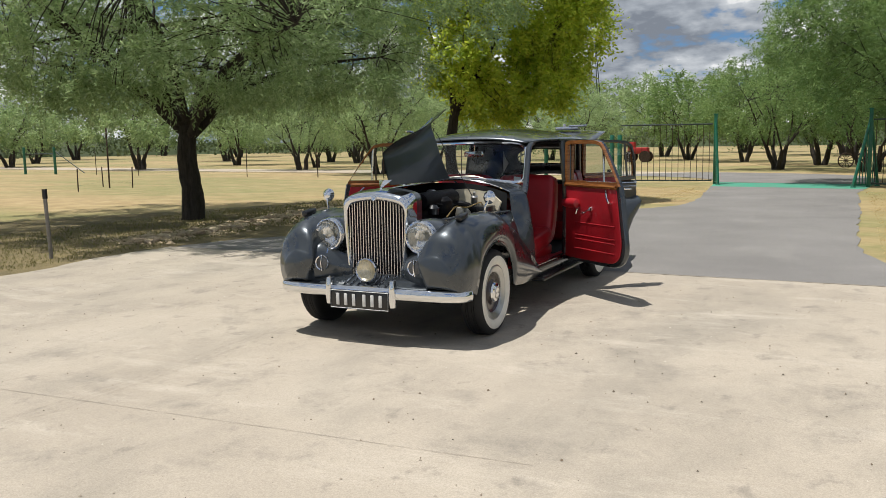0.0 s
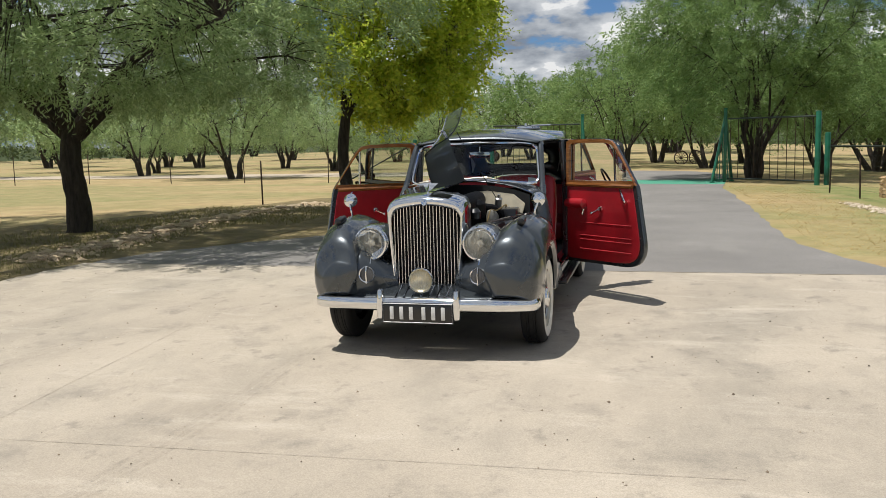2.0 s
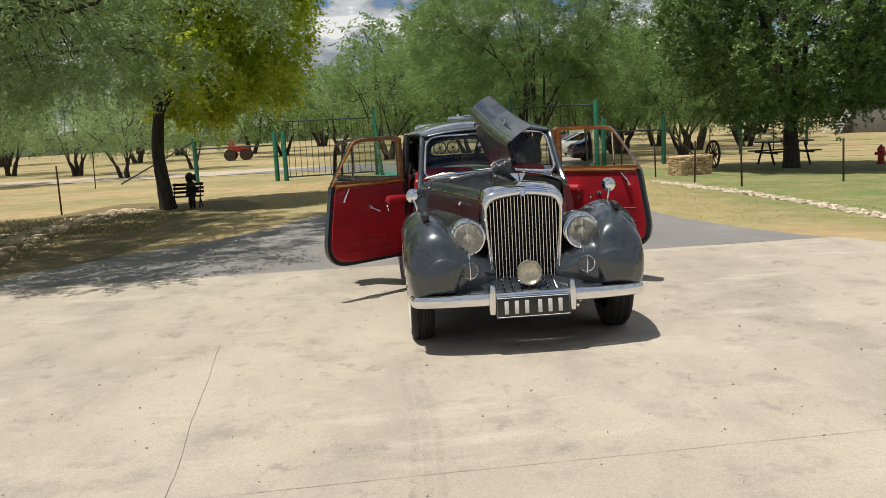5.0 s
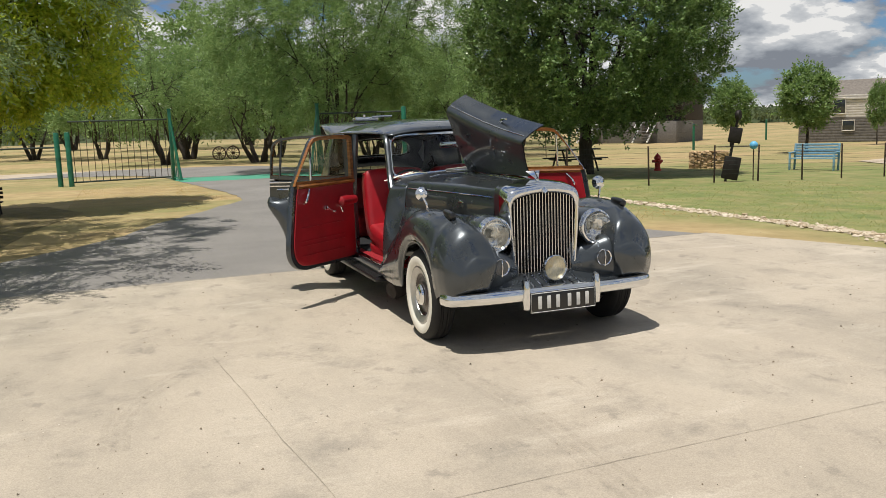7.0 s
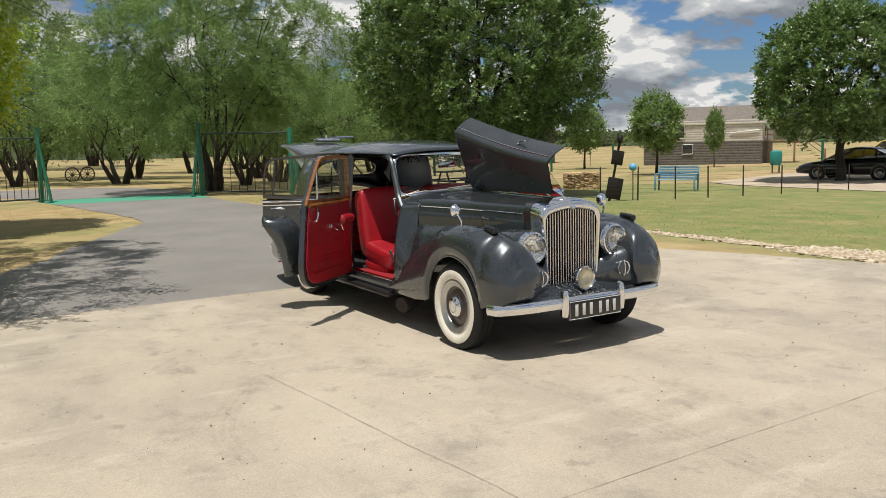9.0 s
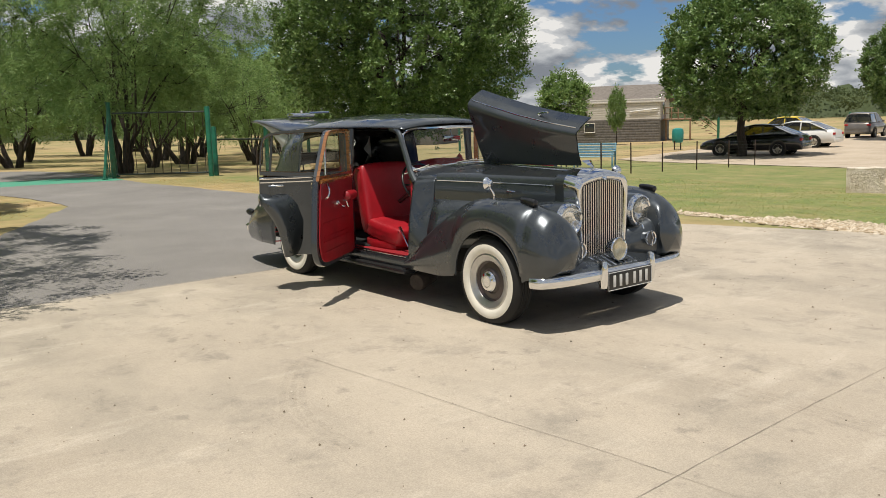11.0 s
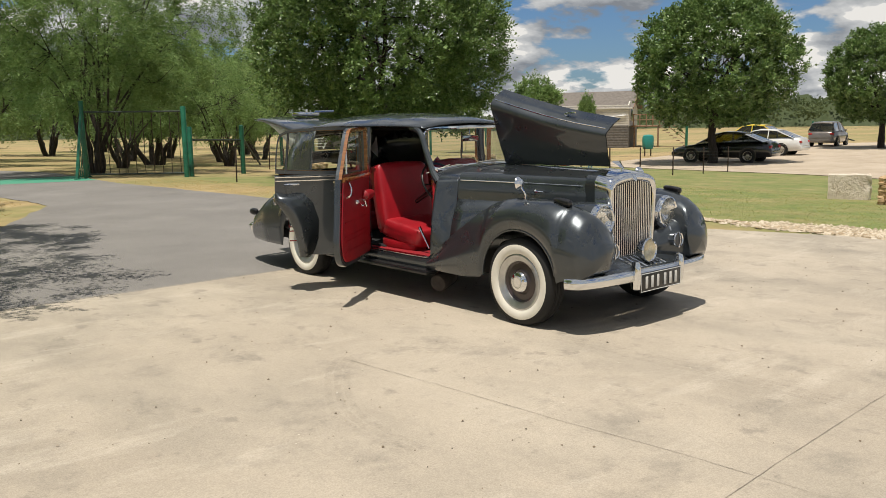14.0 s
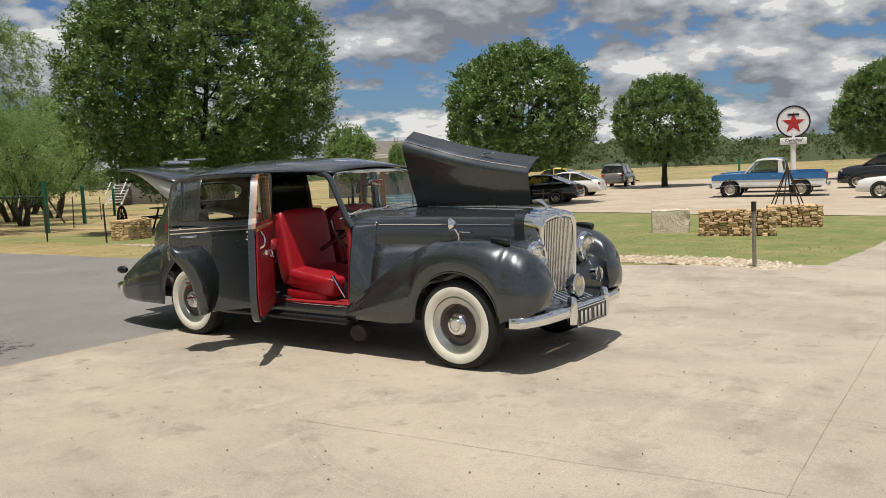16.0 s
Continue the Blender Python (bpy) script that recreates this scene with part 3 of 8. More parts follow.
def make_tree(name, label, base, trunk_h, trunk_r, crown_c, crown_s, limbs, clumps, count, leaves, leaf, mat, seed, reach=0.5, shell=0.45, stems=1, taper=0.0, flat=1.0, gap=-0.2,
              droop=0.25, lift=0.1, aspect=3.2, group="", category="tree", vase=0.8, twigs=True, arms=(), lean=(0, 0), lumpy=1.0):
    """Trunk, limbs, twigs and a crown of leafy sprays. crown_c: the crown's middle over the base; crown_s: its half sizes."""
    rnd = np.random.default_rng(seed)
    g = Geo()
    cc, cs = np.array(crown_c, float), np.array(crown_s, float)
    cen = cc + crown_points(clumps, cs, shell, taper, flat, gap, seed * 1.37, rnd, lumpy)
    nodes, widths = [], []

    def limb(path, r0, r1, sides):
        k = len(path) - 1
        rr = [r0 + (r1 - r0) * (i / k) ** 0.8 for i in range(k + 1)]
        g.tube(path, rr, sides)
        nodes.extend(np.array(p) for p in path[2:])
        widths.extend(rr[2:])

    for st in range(stems):
        ang0 = 2 * math.pi * st / stems + rnd.uniform(0, 0.9)
        many = stems > 1
        foot = np.array([0.2 * many * math.cos(ang0), 0.2 * many * math.sin(ang0), -0.12])
        spread = rnd.uniform(0.55, 1.2) * vase if many else 0.0
        fork = np.array([lean[0] + spread * math.cos(ang0), lean[1] + spread * math.sin(ang0), trunk_h * rnd.uniform(0.85, 1.15)])
        tr = spline([foot, foot * 0.7 + fork * 0.3 + rnd.normal(0, 0.035, 3), foot * 0.35 + fork * 0.65 + rnd.normal(0, 0.05, 3), fork], 4)
        kk = len(tr) - 1
        g.tube(tr, [trunk_r * (1.55 if i == 0 else 1.22 - 0.42 * i / kk + 0.05 * rnd.uniform(-1, 1)) for i in range(kk + 1)], 12)
        for L in range(limbs):
            ang = 2 * math.pi * (L + rnd.uniform(-0.35, 0.35)) / limbs + ang0
            if many:
                ang = ang0 + rnd.uniform(-1.1, 1.1)
            hgt = rnd.uniform(-0.2, 0.7)
            out_r = math.sqrt(max(0.1, 1 - hgt * hgt)) * rnd.uniform(0.55, 0.85)
            end = cc + cs * np.array([math.cos(ang) * out_r, math.sin(ang) * out_r, hgt])
            span = np.linalg.norm(end - fork)
            m1 = fork + (end - fork) * 0.33 + np.array([0, 0, 0.09 * span]) + rnd.normal(0, 0.035, 3) * span
            m2 = fork + (end - fork) * 0.68 + np.array([0, 0, 0.05 * span]) + rnd.normal(0, 0.045, 3) * span
            r0 = trunk_r * rnd.uniform(0.42, 0.6)
            path = spline([fork - np.array([0, 0, 0.1]), m1, m2, end], 5)
            limb(path, r0, r0 * 0.16, 7)
            for q in range(3):
                i0 = int(len(path) * rnd.uniform(0.25, 0.8))
                a0 = np.array(path[i0])
                e = cc + (cen[rnd.integers(len(cen))] - cc) * 0.85 if q == 0 else a0 + unit(unit(end - fork) * 0.8 + rnd.normal(0, 0.6, 3) + np.array([0, 0, 0.35])) * span * rnd.uniform(0.25, 0.5)
                if np.linalg.norm((e - cc) / cs) > 0.95:
                    e = cc + (e - cc) / np.linalg.norm((e - cc) / cs) * 0.9
                sp = np.linalg.norm(e - a0)
                limb(spline([a0, a0 * 0.6 + e * 0.4 + rnd.normal(0, 0.07, 3) * sp, e], 4), r0 * 0.4, r0 * 0.09, 6)
    for a_end, a_rise, a_r in arms:
        a0, a1 = np.array([lean[0], lean[1], trunk_h * 0.93]), np.array(a_end, float)
        path = spline([a0, a0 * 0.72 + a1 * 0.28 + np.array([0, 0, a_rise]), a0 * 0.4 + a1 * 0.6 + np.array([0, 0, a_rise * 0.9]), a1], 6)
        limb(path, a_r, a_r * 0.22, 9)
    N, W = np.array(nodes), np.array(widths)
    out = unit(cen - cc)
    if twigs:
        for c in cen:
            i = int(np.argmin(((N - c) ** 2).sum(1)))
            a0 = N[i]
            sp = np.linalg.norm(c - a0)
            if 0.15 < sp < 2.6:
                r0 = min(W[i] * 0.6, 0.006 + 0.006 * sp)
                g.tube(spline([a0, a0 * 0.5 + c * 0.5 + np.array([0, 0, 0.1 * sp]) + rnd.normal(0, 0.06, 3) * sp, c], 2), [r0, r0 * 0.85, r0 * 0.7, r0 * 0.5, r0 * 0.35], 4)
    v, f = sprays(cen, out, reach * rnd.uniform(0.65, 1.3, len(cen)), count, leaves, leaf, aspect, droop, lift, rnd)
    root = empty(name, label, category, group)
    root.location = (base[0], base[1], ground_z(*base))
    part("trunk", g, BARK, root)
    part("crown", arrays_mesh("crown", v, f), mat, root)
    return root


mesq_label = "grey-green mesquite tree with a dark twisting trunk"
# by the drive, reaching over the apron's edge
make_tree("mesquite_tree", "wide feathery mesquite with a dark trunk beside the apron", (-8.9, 5.8), 1.75, 0.2, (0.5, 0.0, 4.35), (6.3, 5.9, 2.8), 8, 1250, 15, 15, 0.024, LEAF_MESQ, 3, 0.5, 0.35, flat=0.7, gap=-0.3,
          droop=0.35, lift=0.1, aspect=4.0, arms=(((4.6, -2.6, 3.3), 0.5, 0.1), ((3.6, 1.6, 3.2), 0.5, 0.09), ((-3.4, -1.5, 3.3), 0.5, 0.08)))
make_tree("elm_tree", "tall elm with yellowing green leaves and a bench at its foot", (-6.0, 12.4), 2.0, 0.15, (1.2, 0.5, 5.0), (2.7, 2.7, 3.5), 6, 680, 12, 12, 0.056, LEAF_YEL, 8, 0.45, 0.45, flat=0.85, gap=-0.35, droop=0.2, aspect=1.9)
# mesquites beyond the gate
make_tree("mesquite_tree", "tall many-stemmed bright green mesquite behind the gate", (5.0, 25.2), 1.5, 0.095, (0.2, 0.3, 5.3), (5.6, 5.3, 3.6), 3, 900, 13, 16, 0.027, LEAF_MESQ2, 11, 0.55, 0.3, stems=6, taper=-0.05, flat=0.92, gap=-0.12, droop=0.25, aspect=4.2)
m_a = make_tree("mesquite_tree", mesq_label, (-0.4, 43), 1.2, 0.13, (0, 0, 4.2), (4.4, 4.2, 2.9), 2, 260, 10, 12, 0.045, LEAF_MESQ2, 21, 0.72, 0.3, stems=4, flat=0.85, gap=-0.12, droop=0.3, group="mesquites", aspect=3.0)
m_b = make_tree("mesquite_tree", mesq_label, (-20.2, 33), 1.1, 0.15, (0, 0, 3.9), (4.4, 4.2, 2.5), 2, 240, 10, 12, 0.045, LEAF_MESQ, 14, 0.7, 0.3, stems=3, flat=0.75, gap=-0.12, droop=0.3, group="mesquites", aspect=3.0)
m_c = make_tree("mesquite_tree", mesq_label, (-46, 41), 1.3, 0.17, (0.3, 0, 4.3), (4.8, 4.6, 2.8), 2, 130, 8, 8, 0.11, LEAF_MESQ, 17, 0.95, 0.3, stems=3, flat=0.75, gap=-0.12, droop=0.3, group="mesquites", aspect=2.6, twigs=False)
m_d = make_tree("mesquite_tree", mesq_label, (14.0, 46), 1.4, 0.15, (0, 0, 4.7), (4.9, 4.7, 3.2), 2, 150, 8, 9, 0.1, LEAF_MESQ2, 25, 0.95, 0.3, stems=4, flat=0.85, gap=-0.12, droop=0.3, group="mesquites", aspect=2.6, twigs=False)
rt = random.Random(5)
for src, x, y, s in ((m_a, 11.6, 36, 1.05), (m_a, 4.2, 39, 0.95), (m_a, 17.2, 39.8, 1.0), (m_a, 8.5, 32, 0.8), (m_a, 22.5, 45, 1.1), (m_a, 13.4, 31.5, 0.72),
                     (m_d, 1.5, 52, 1.05), (m_d, 19, 52, 1.1), (m_d, 7, 50, 1.0), (m_d, -9.1, 66, 0.95), (m_d, 28, 58, 1.1), (m_d, 3, 82, 1.9), (m_d, 14, 62, 1.1), (m_d, -4, 60, 0.9), (m_d, 36, 72, 1.2), (m_d, 22, 74, 1.2),
                     (m_b, -31, 41, 1.0), (m_b, -19.6, 46, 0.9), (m_b, -27, 54, 1.0), (m_b, -38, 60, 1.1), (m_b, -12.5, 46, 0.75), (m_b, -34.5, 48, 0.8), (m_b, -14, 36.5, 0.7),
                     (m_c, -47.3, 54, 0.9), (m_c, -43.7, 64, 1.0), (m_c, -22, 68, 1.1), (m_c, -62, 70, 1.15), (m_c, -78, 92, 1.3), (m_c, -56, 88, 1.2), (m_c, -40, 84, 1.2), (m_c, -98, 80, 1.4), (m_c, -70, 48, 1.0), (m_c, -84, 62, 1.1), (m_c, -24, 92, 1.3), (m_c, -110, 110, 1.5), (m_c, -90, 125, 1.5), (m_c, -62, 118, 1.5), (m_c, -36, 120, 1.5), (m_c, -8, 100, 1.4), (m_c, 12, 98, 1.5), (m_c, 30, 96, 1.4), (m_c, -14, 80, 1.2)):
    copy_thing(src, Matrix.Translation((x, y, ground_z(x, y) - 0.05)) @ Matrix.Rotation(rt.uniform(0, 6.28), 4, "Z") @ Matrix.Scale(s, 4))
# round ornamental pears: dense crowns of upright shoots
p_a = make_tree("pear_tree", "large round dark-green pear tree in the fenced yard", (11.3, 16.7), 1.6, 0.22, (0.2, -0.25, 4.95), (4.4, 4.4, 4.3), 9, 2000, 9, 15, 0.054, LEAF_PEAR, 31, 0.42, 0.62, taper=0.14, flat=0.88, gap=-0.7, lumpy=0.55, droop=-0.1, lift=0.7, group="pear trees", aspect=1.6, twigs=False)
p_b = make_tree("pear_tree", "round dark-green pear tree beside the car park", (31.0, 16.4), 2.0, 0.2, (0, 0, 4.8), (3.95, 3.95, 3.4), 8, 1200, 8, 11, 0.08, LEAF_PEAR, 33, 0.4, 0.66, taper=0.17, flat=0.88, gap=-0.7, lumpy=0.5, droop=-0.1, lift=0.7, group="pear trees", aspect=1.6, twigs=False)
for x, y, s in ((51.5, 16.9, 0.97), (58, 3.5, 1.0)):
    copy_thing(p_b, Matrix.Translation((x, y, ground_z(x, y) - 0.03)) @ Matrix.Rotation(rt.uniform(0, 6.28), 4, "Z") @ Matrix.Scale(s, 4))
p_c = make_tree("young_tree", "small upright leafy tree in front of the house", (32.8, 29.5), 1.4, 0.08, (0, 0, 3.0), (1.5, 1.5, 1.75), 5, 220, 8, 9, 0.085, LEAF_MESQ2, 35, 0.5, 0.6, flat=0.85, gap=-0.4, droop=0.0, lift=0.5, group="young trees", aspect=1.6, twigs=False)
copy_thing(p_c, Matrix.Translation((38.5, 42.6, ground_z(38.5, 42.6) - 0.03)) @ Matrix.Rotation(2.0, 4, "Z") @ Matrix.Diagonal((0.95, 0.95, 1.0, 1)))
copy_thing(p_c, Matrix.Translation((43.5, 34.5, ground_z(43.5, 34.5) - 0.03)) @ Matrix.Rotation(4.0, 4, "Z") @ Matrix.Diagonal((0.42, 0.42, 0.85, 1)))
# far woods round the pasture
rw = np.random.default_rng(77)
cen = []
for i in range(2600):
    a = rw.uniform(-0.35, math.pi + 0.5)
    r = rw.uniform(150, 230)
    cen.append((r * math.cos(a), r * math.sin(a), rw.uniform(0.1, 0.88) * (3.4 + 1.3 * math.sin(5 * a) + 0.8 * math.sin(13 * a + 1))))
v, f = leaf_cloud(cen, np.full(len(cen), 2.2), 55, 0.4, rw, 0.36, 1.4)
# the solid mass of the wood under its leaves: a lumpy bank in three tiers
bank, na = [], 420
for q in range(na + 1):
    a = -0.35 + (math.pi + 0.85) * q / na
    h = (3.4 + 1.3 * math.sin(5 * a) + 0.8 * math.sin(13 * a + 1)) * (0.95 + 0.22 * math.sin(q * 1.9) + 0.15 * rw.uniform(-1, 1))
    bank += [(r * math.cos(a), r * math.sin(a), z) for r, z in ((168, -1.2), (171 + rw.uniform(-2, 2), 0.55 * h), (178, 0.95 * h), (190, 1.02 * h))]
nv = len(v)
v = np.vstack([v, np.array(bank)])
f = np.vstack([f, np.array([(nv + 4 * q + c, nv + 4 * q + 4 + c, nv + 4 * q + 5 + c, nv + 4 * q + 1 + c) for q in range(na) for c in range(3)])])
woods = part("far_woods", arrays_mesh("far_woods", v, f), LEAF_FAR)
tagged(woods, "line of low dark-green woods round the far pasture", "woods", kind="stuff")

# ---- the saloon car ----
# its nose points to -y; the axles lie at y = -1.524 and 1.524
car = empty("saloon_car", "dark grey metallic vintage saloon with doors and bonnet open", "car")
AXLE, HUB_Z, TYRE_R = 1.524, 0.33, 0.337
F_Y = [-2.15, -2.125, -2.08, -2.0, -1.9, -1.75, -1.6, -1.45, -1.3, -1.15, -1.0, -0.85, -0.7, -0.55, -0.42]
F_CREST = [0.70, 0.79, 0.85, 0.90, 0.935, 0.96, 0.965, 0.965, 0.945, 0.895, 0.815, 0.72, 0.61, 0.49, 0.40]
F_OUT = [0.745, 0.795, 0.825, 0.845, 0.855, 0.855, 0.86, 0.86, 0.855, 0.85, 0.845, 0.84, 0.835, 0.825, 0.815]
F_XC = [0.60, 0.62, 0.64, 0.655, 0.665, 0.675, 0.68, 0.69, 0.70, 0.71, 0.72, 0.74, 0.755, 0.765, 0.775]
F_XI = [0.56, 0.52, 0.48, 0.43, 0.30, 0.26, 0.29, 0.33, 0.37, 0.41, 0.46, 0.52, 0.60, 0.68, 0.72]
F_ZI = [0.455, 0.44, 0.45, 0.60, 0.72, 0.745, 0.76, 0.77, 0.77, 0.75, 0.71, 0.63, 0.53, 0.42, 0.34]


def arch_low(y, low):
    d = y + AXLE
    r = 0.385
    return max(low, HUB_Z + 0.02 + math.sqrt(max(0, r * r - d * d))) if abs(d) < r else low


def fender_row(y, s):
    zc, xo, xc = ease(y, F_Y, F_CREST), ease(y, F_Y, F_OUT), ease(y, F_Y, F_XC)
    zl = arch_low(y, ease(y, [-2.15, -2.1, -1.95, -1.88, -1.15, -0.9, -0.42], [0.46, 0.42, 0.40, 0.36, 0.33, 0.30, 0.30]))
    xi, zi = ease(y, F_Y, F_XI), ease(y, F_Y, F_ZI)
    h = zc - zl
    pts = [(xo - 0.03, zl), (xo - 0.006, zl + 0.22 * h), (xo - 0.008, zl + 0.5 * h), (xo - 0.055, zl + 0.8 * h), (xc, zc), (xc - 0.14, zc - 0.05 - 0.02 * h), (xi * 0.6 + xc * 0.4 - 0.06, zi * 0.72 + zc * 0.28 - 0.05), (xi, zi)]
    return [(s * p.x, y, p.z) for p in spline([(x, 0, z) for x, z in pts], 4)]


fy = sorted(set(list(np.linspace(-2.15, -1.98, 9)) + list(np.linspace(-1.98, -0.42, 44)) + [-AXLE - 0.384, -AXLE + 0.384]))
for s in (-1, 1):
    first = fender_row(-2.15, s)
    cx_, cz_ = s * 0.605, 0.575
    nose_cap = [[(cx_ + (x - cx_) * q, y_, cz_ + (z - cz_) * q) for x, y0_, z in first] for y_, q in ((-2.192, 0.02), (-2.19, 0.25), (-2.184, 0.5), (-2.174, 0.75), (-2.163, 0.91))]
    g = Geo().loft(nose_cap + [fender_row(y, s) for y in fy])
    low_edge = nose_cap + [fender_row(y, s) for y in fy if y < -2.0]
    g.loft([[tuple(Vector(r[-1]).lerp(Vector(r[0]), q)) for q in (0, 0.33, 0.66, 1)] for r in low_edge])
    wing = part("front_wing", g, PAINT, car, smooth=60)
    # rolled arch lip
    lip = [(s * (ease(-AXLE + 0.385 * math.cos(a), F_Y, F_OUT) - 0.03), -AXLE + 0.385 * math.cos(a), HUB_Z + 0.02 + 0.385 * math.sin(a)) for a in np.linspace(-0.02, math.pi - 0.2, 22)]
    part("arch_lip", Geo().tube(lip, 0.009, 6), PAINT, wing)
    # wing lamp and mirror
    lamp = Geo().lathe([(0.004, -0.1), (0.018, -0.085), (0.026, -0.03), (0.029, 0.03), (0.027, 0.06), (0.015, 0.07), (0.001, 0.072)], pose(s * 0.685, -1.86, 0.955, 99, 0, 0), 16)
    part("wing_lamp", lamp, BLACK, car, "dark pod lamp on the wing's crest")
    mir = Geo().lathe([(0.001, 0.03), (0.03, 0.025), (0.05, 0.004), (0.054, -0.004), (0.05, -0.01), (0.001, -0.008)], pose(s * 0.745, -1.47, 1.075, 84, 0, s * -8), 24)
    mo = part("wing_mirror", mir, CHROME, car, "round chrome mirror on a stalk")
    part("stalk", Geo().tube(spline([(s * 0.72, -1.5, 0.93), (s * 0.725, -1.515, 0.99), (s * 0.745, -1.49, 1.05)], 5), 0.008, 8).lathe([(0.022, 0), (0.02, 0.012), (0.008, 0.02)], pose(s * 0.72, -1.5, 0.935), 14), CHROME, mo)

# rounded nose between wing and radiator
for s in (-1, 1):
    cols = []
    for x in np.linspace(0.215, 0.6, 18):
        y0 = ease(x, [0.215, 0.3, 0.4, 0.48, 0.54, 0.6], [-1.97, -2.02, -2.07, -2.1, -2.105, -2.1])
        zt = ease(x, [0.215, 0.3, 0.4, 0.48, 0.54, 0.6], [0.63, 0.655, 0.69, 0.72, 0.7, 0.66])
        zb = ease(x, [0.215, 0.5, 0.6], [0.43, 0.425, 0.43])
        cols.append([(s * p.x, p.y, p.z) for p in spline([(x, y0 + 0.16, zt + 0.04), (x, y0 + 0.06, zt), (x, y0 + 0.012, zt - 0.075), (x, y0, zt * 0.5 + zb * 0.5), (x, y0 + 0.012, zb + 0.03), (x, y0 + 0.04, zb)], 4)])
    part("nose_panel", Geo().loft(cols), PAINT, car, "", 60)

# bonnet: two leaves hinged along the middle; the one on the car's left stands open
H_Y = [-1.73, -1.4, -1.1, -0.8, -0.6]
H_W = [0.272, 0.335, 0.41, 0.505, 0.575]
HINGE_Z = 1.155


def hood_row(y):
    w = ease(y, H_Y, H_W)
    top = HINGE_Z + ease(y, [-1.73, -0.6], [-0.01, 0.012])
    c = ease(y, [-1.73, -0.6], [1.045, 1.065])
    pts = [(0.004, top), (w * 0.4, top - 0.012), (w * 0.75, top - 0.04), (w * 0.94, (top + c) / 2 - 0.005), (w, c - 0.01), (w + 0.012, c - 0.07), (w + 0.016, c - 0.17)]
    return [(p.x, p.z) for p in spline([(x, 0, z) for x, z in pts], 3)]


hy = np.linspace(-1.73, -0.6, 24)
right = Geo().loft([[(-x, y, z) for x, z in hood_row(y)] for y in hy])
bon_r = part("bonnet_leaf", right, PAINT, car, "closed bonnet leaf", 60)
th = radians(116)
co, si = math.cos(th), math.sin(th)


def opened(x, z):
    dx, dz = x, z - HINGE_Z
    return (dx * co - dz * si, HINGE_Z + 0.012 + dx * si + dz * co)


g = Geo().loft([[(opened(x, z)[0], y, opened(x, z)[1]) for x, z in hood_row(y)] for y in hy])
bon_l = part("bonnet_leaf", g, PAINT, car, "bonnet leaf standing open on its centre hinge", 60)
g = Geo().loft([[(opened(x - 0.006 if x > 0.02 else x, z - 0.009)[0], y, opened(x - 0.006 if x > 0.02 else x, z - 0.009)[1]) for x, z in hood_row(y)] for y in hy])
part("lining", g, HOODIN, bon_l, "dark painted underside", 60)
part("centre_hinge", Geo().tube([(0, -1.73, 1.152), (0, -1.1, 1.162), (0, -0.6, 1.175)], 0.006, 8), CHROME, car)
for s, tr, own in ((-1, lambda x, z: (-x, z), bon_r), (1, opened, bon_l)):
    line = [(tr(hood_row(y)[12][0] + 0.003, hood_row(y)[12][1])[0], y, tr(hood_row(y)[12][0] + 0.003, hood_row(y)[12][1])[1]) for y in np.linspace(-1.7, -0.62, 12)]
    part("trim_strip", Geo().tube(line, 0.0045, 6), CHROME, own)
    hx, hz = hood_row(-1.33)[15]
    a, b = tr(hx + 0.02, hz), tr(hx + 0.03, hz)
    hd = Geo().tube(spline([(tr(hx, hz)[0], -1.29, tr(hx, hz)[1]), (a[0], -1.29, a[1]), (b[0], -1.34, b[1]), (b[0], -1.395, b[1])], 4), [0.012] * 4 + [0.01] * 4 + [0.009] * 4 + [0.006], 8)
    part("catch_handle", hd, CHROME, own, "chrome bonnet catch")
part("stay_rod", Geo().tube([(0.33, -0.78, 0.98), (opened(0.4, 1.0)[0] + 0.02, -0.85, opened(0.4, 1.0)[1])], 0.004, 6), BLACK, car, "thin black bonnet stay")

# sides under the bonnet, scuttle and screen pillars


def flare_ease(t):
    t = min(max(t, 0.0), 1.0)
    return 0.85 * t + 0.15 * t * t * (3 - 2 * t)


for s in (-1, 1):
    rows = []
    for y in np.linspace(-1.75, -0.6, 16):
        w = ease(y, H_Y, H_W) + 0.014
        t = (y + 1.75) / 1.15
        rows.append([(s * w, y, ease(y, [-1.73, -0.6], [0.875, 0.895])), (s * (w + 0.045 * t * t), y, 0.78), (s * (w + 0.085 * t * t), y, 0.66), (s * (w + 0.11 * t * t), y, 0.5)])
    part("bonnet_side", Geo().loft(rows), PAINT, car, smooth=60, thick=0.004)
    rows = []
    for y in np.linspace(-0.6, -0.42, 15):
        t = (y + 0.6) / 0.18
        t = flare_ease(t)
        rows.append([(s * (a + (b - a) * min(t, 1)), y, z) for a, b, z in ((0.573, 0.638, 1.062), (0.582, 0.668, 1.03), (0.588, 0.69, 0.96), (0.60, 0.71, 0.86), (0.65, 0.735, 0.72), (0.70, 0.752, 0.5), (0.70, 0.75, 0.36), (0.68, 0.727, 0.30))])
    sc = part("scuttle_side", Geo().loft(rows), PAINT, car, smooth=60, thick=0.006)
top_rows = []
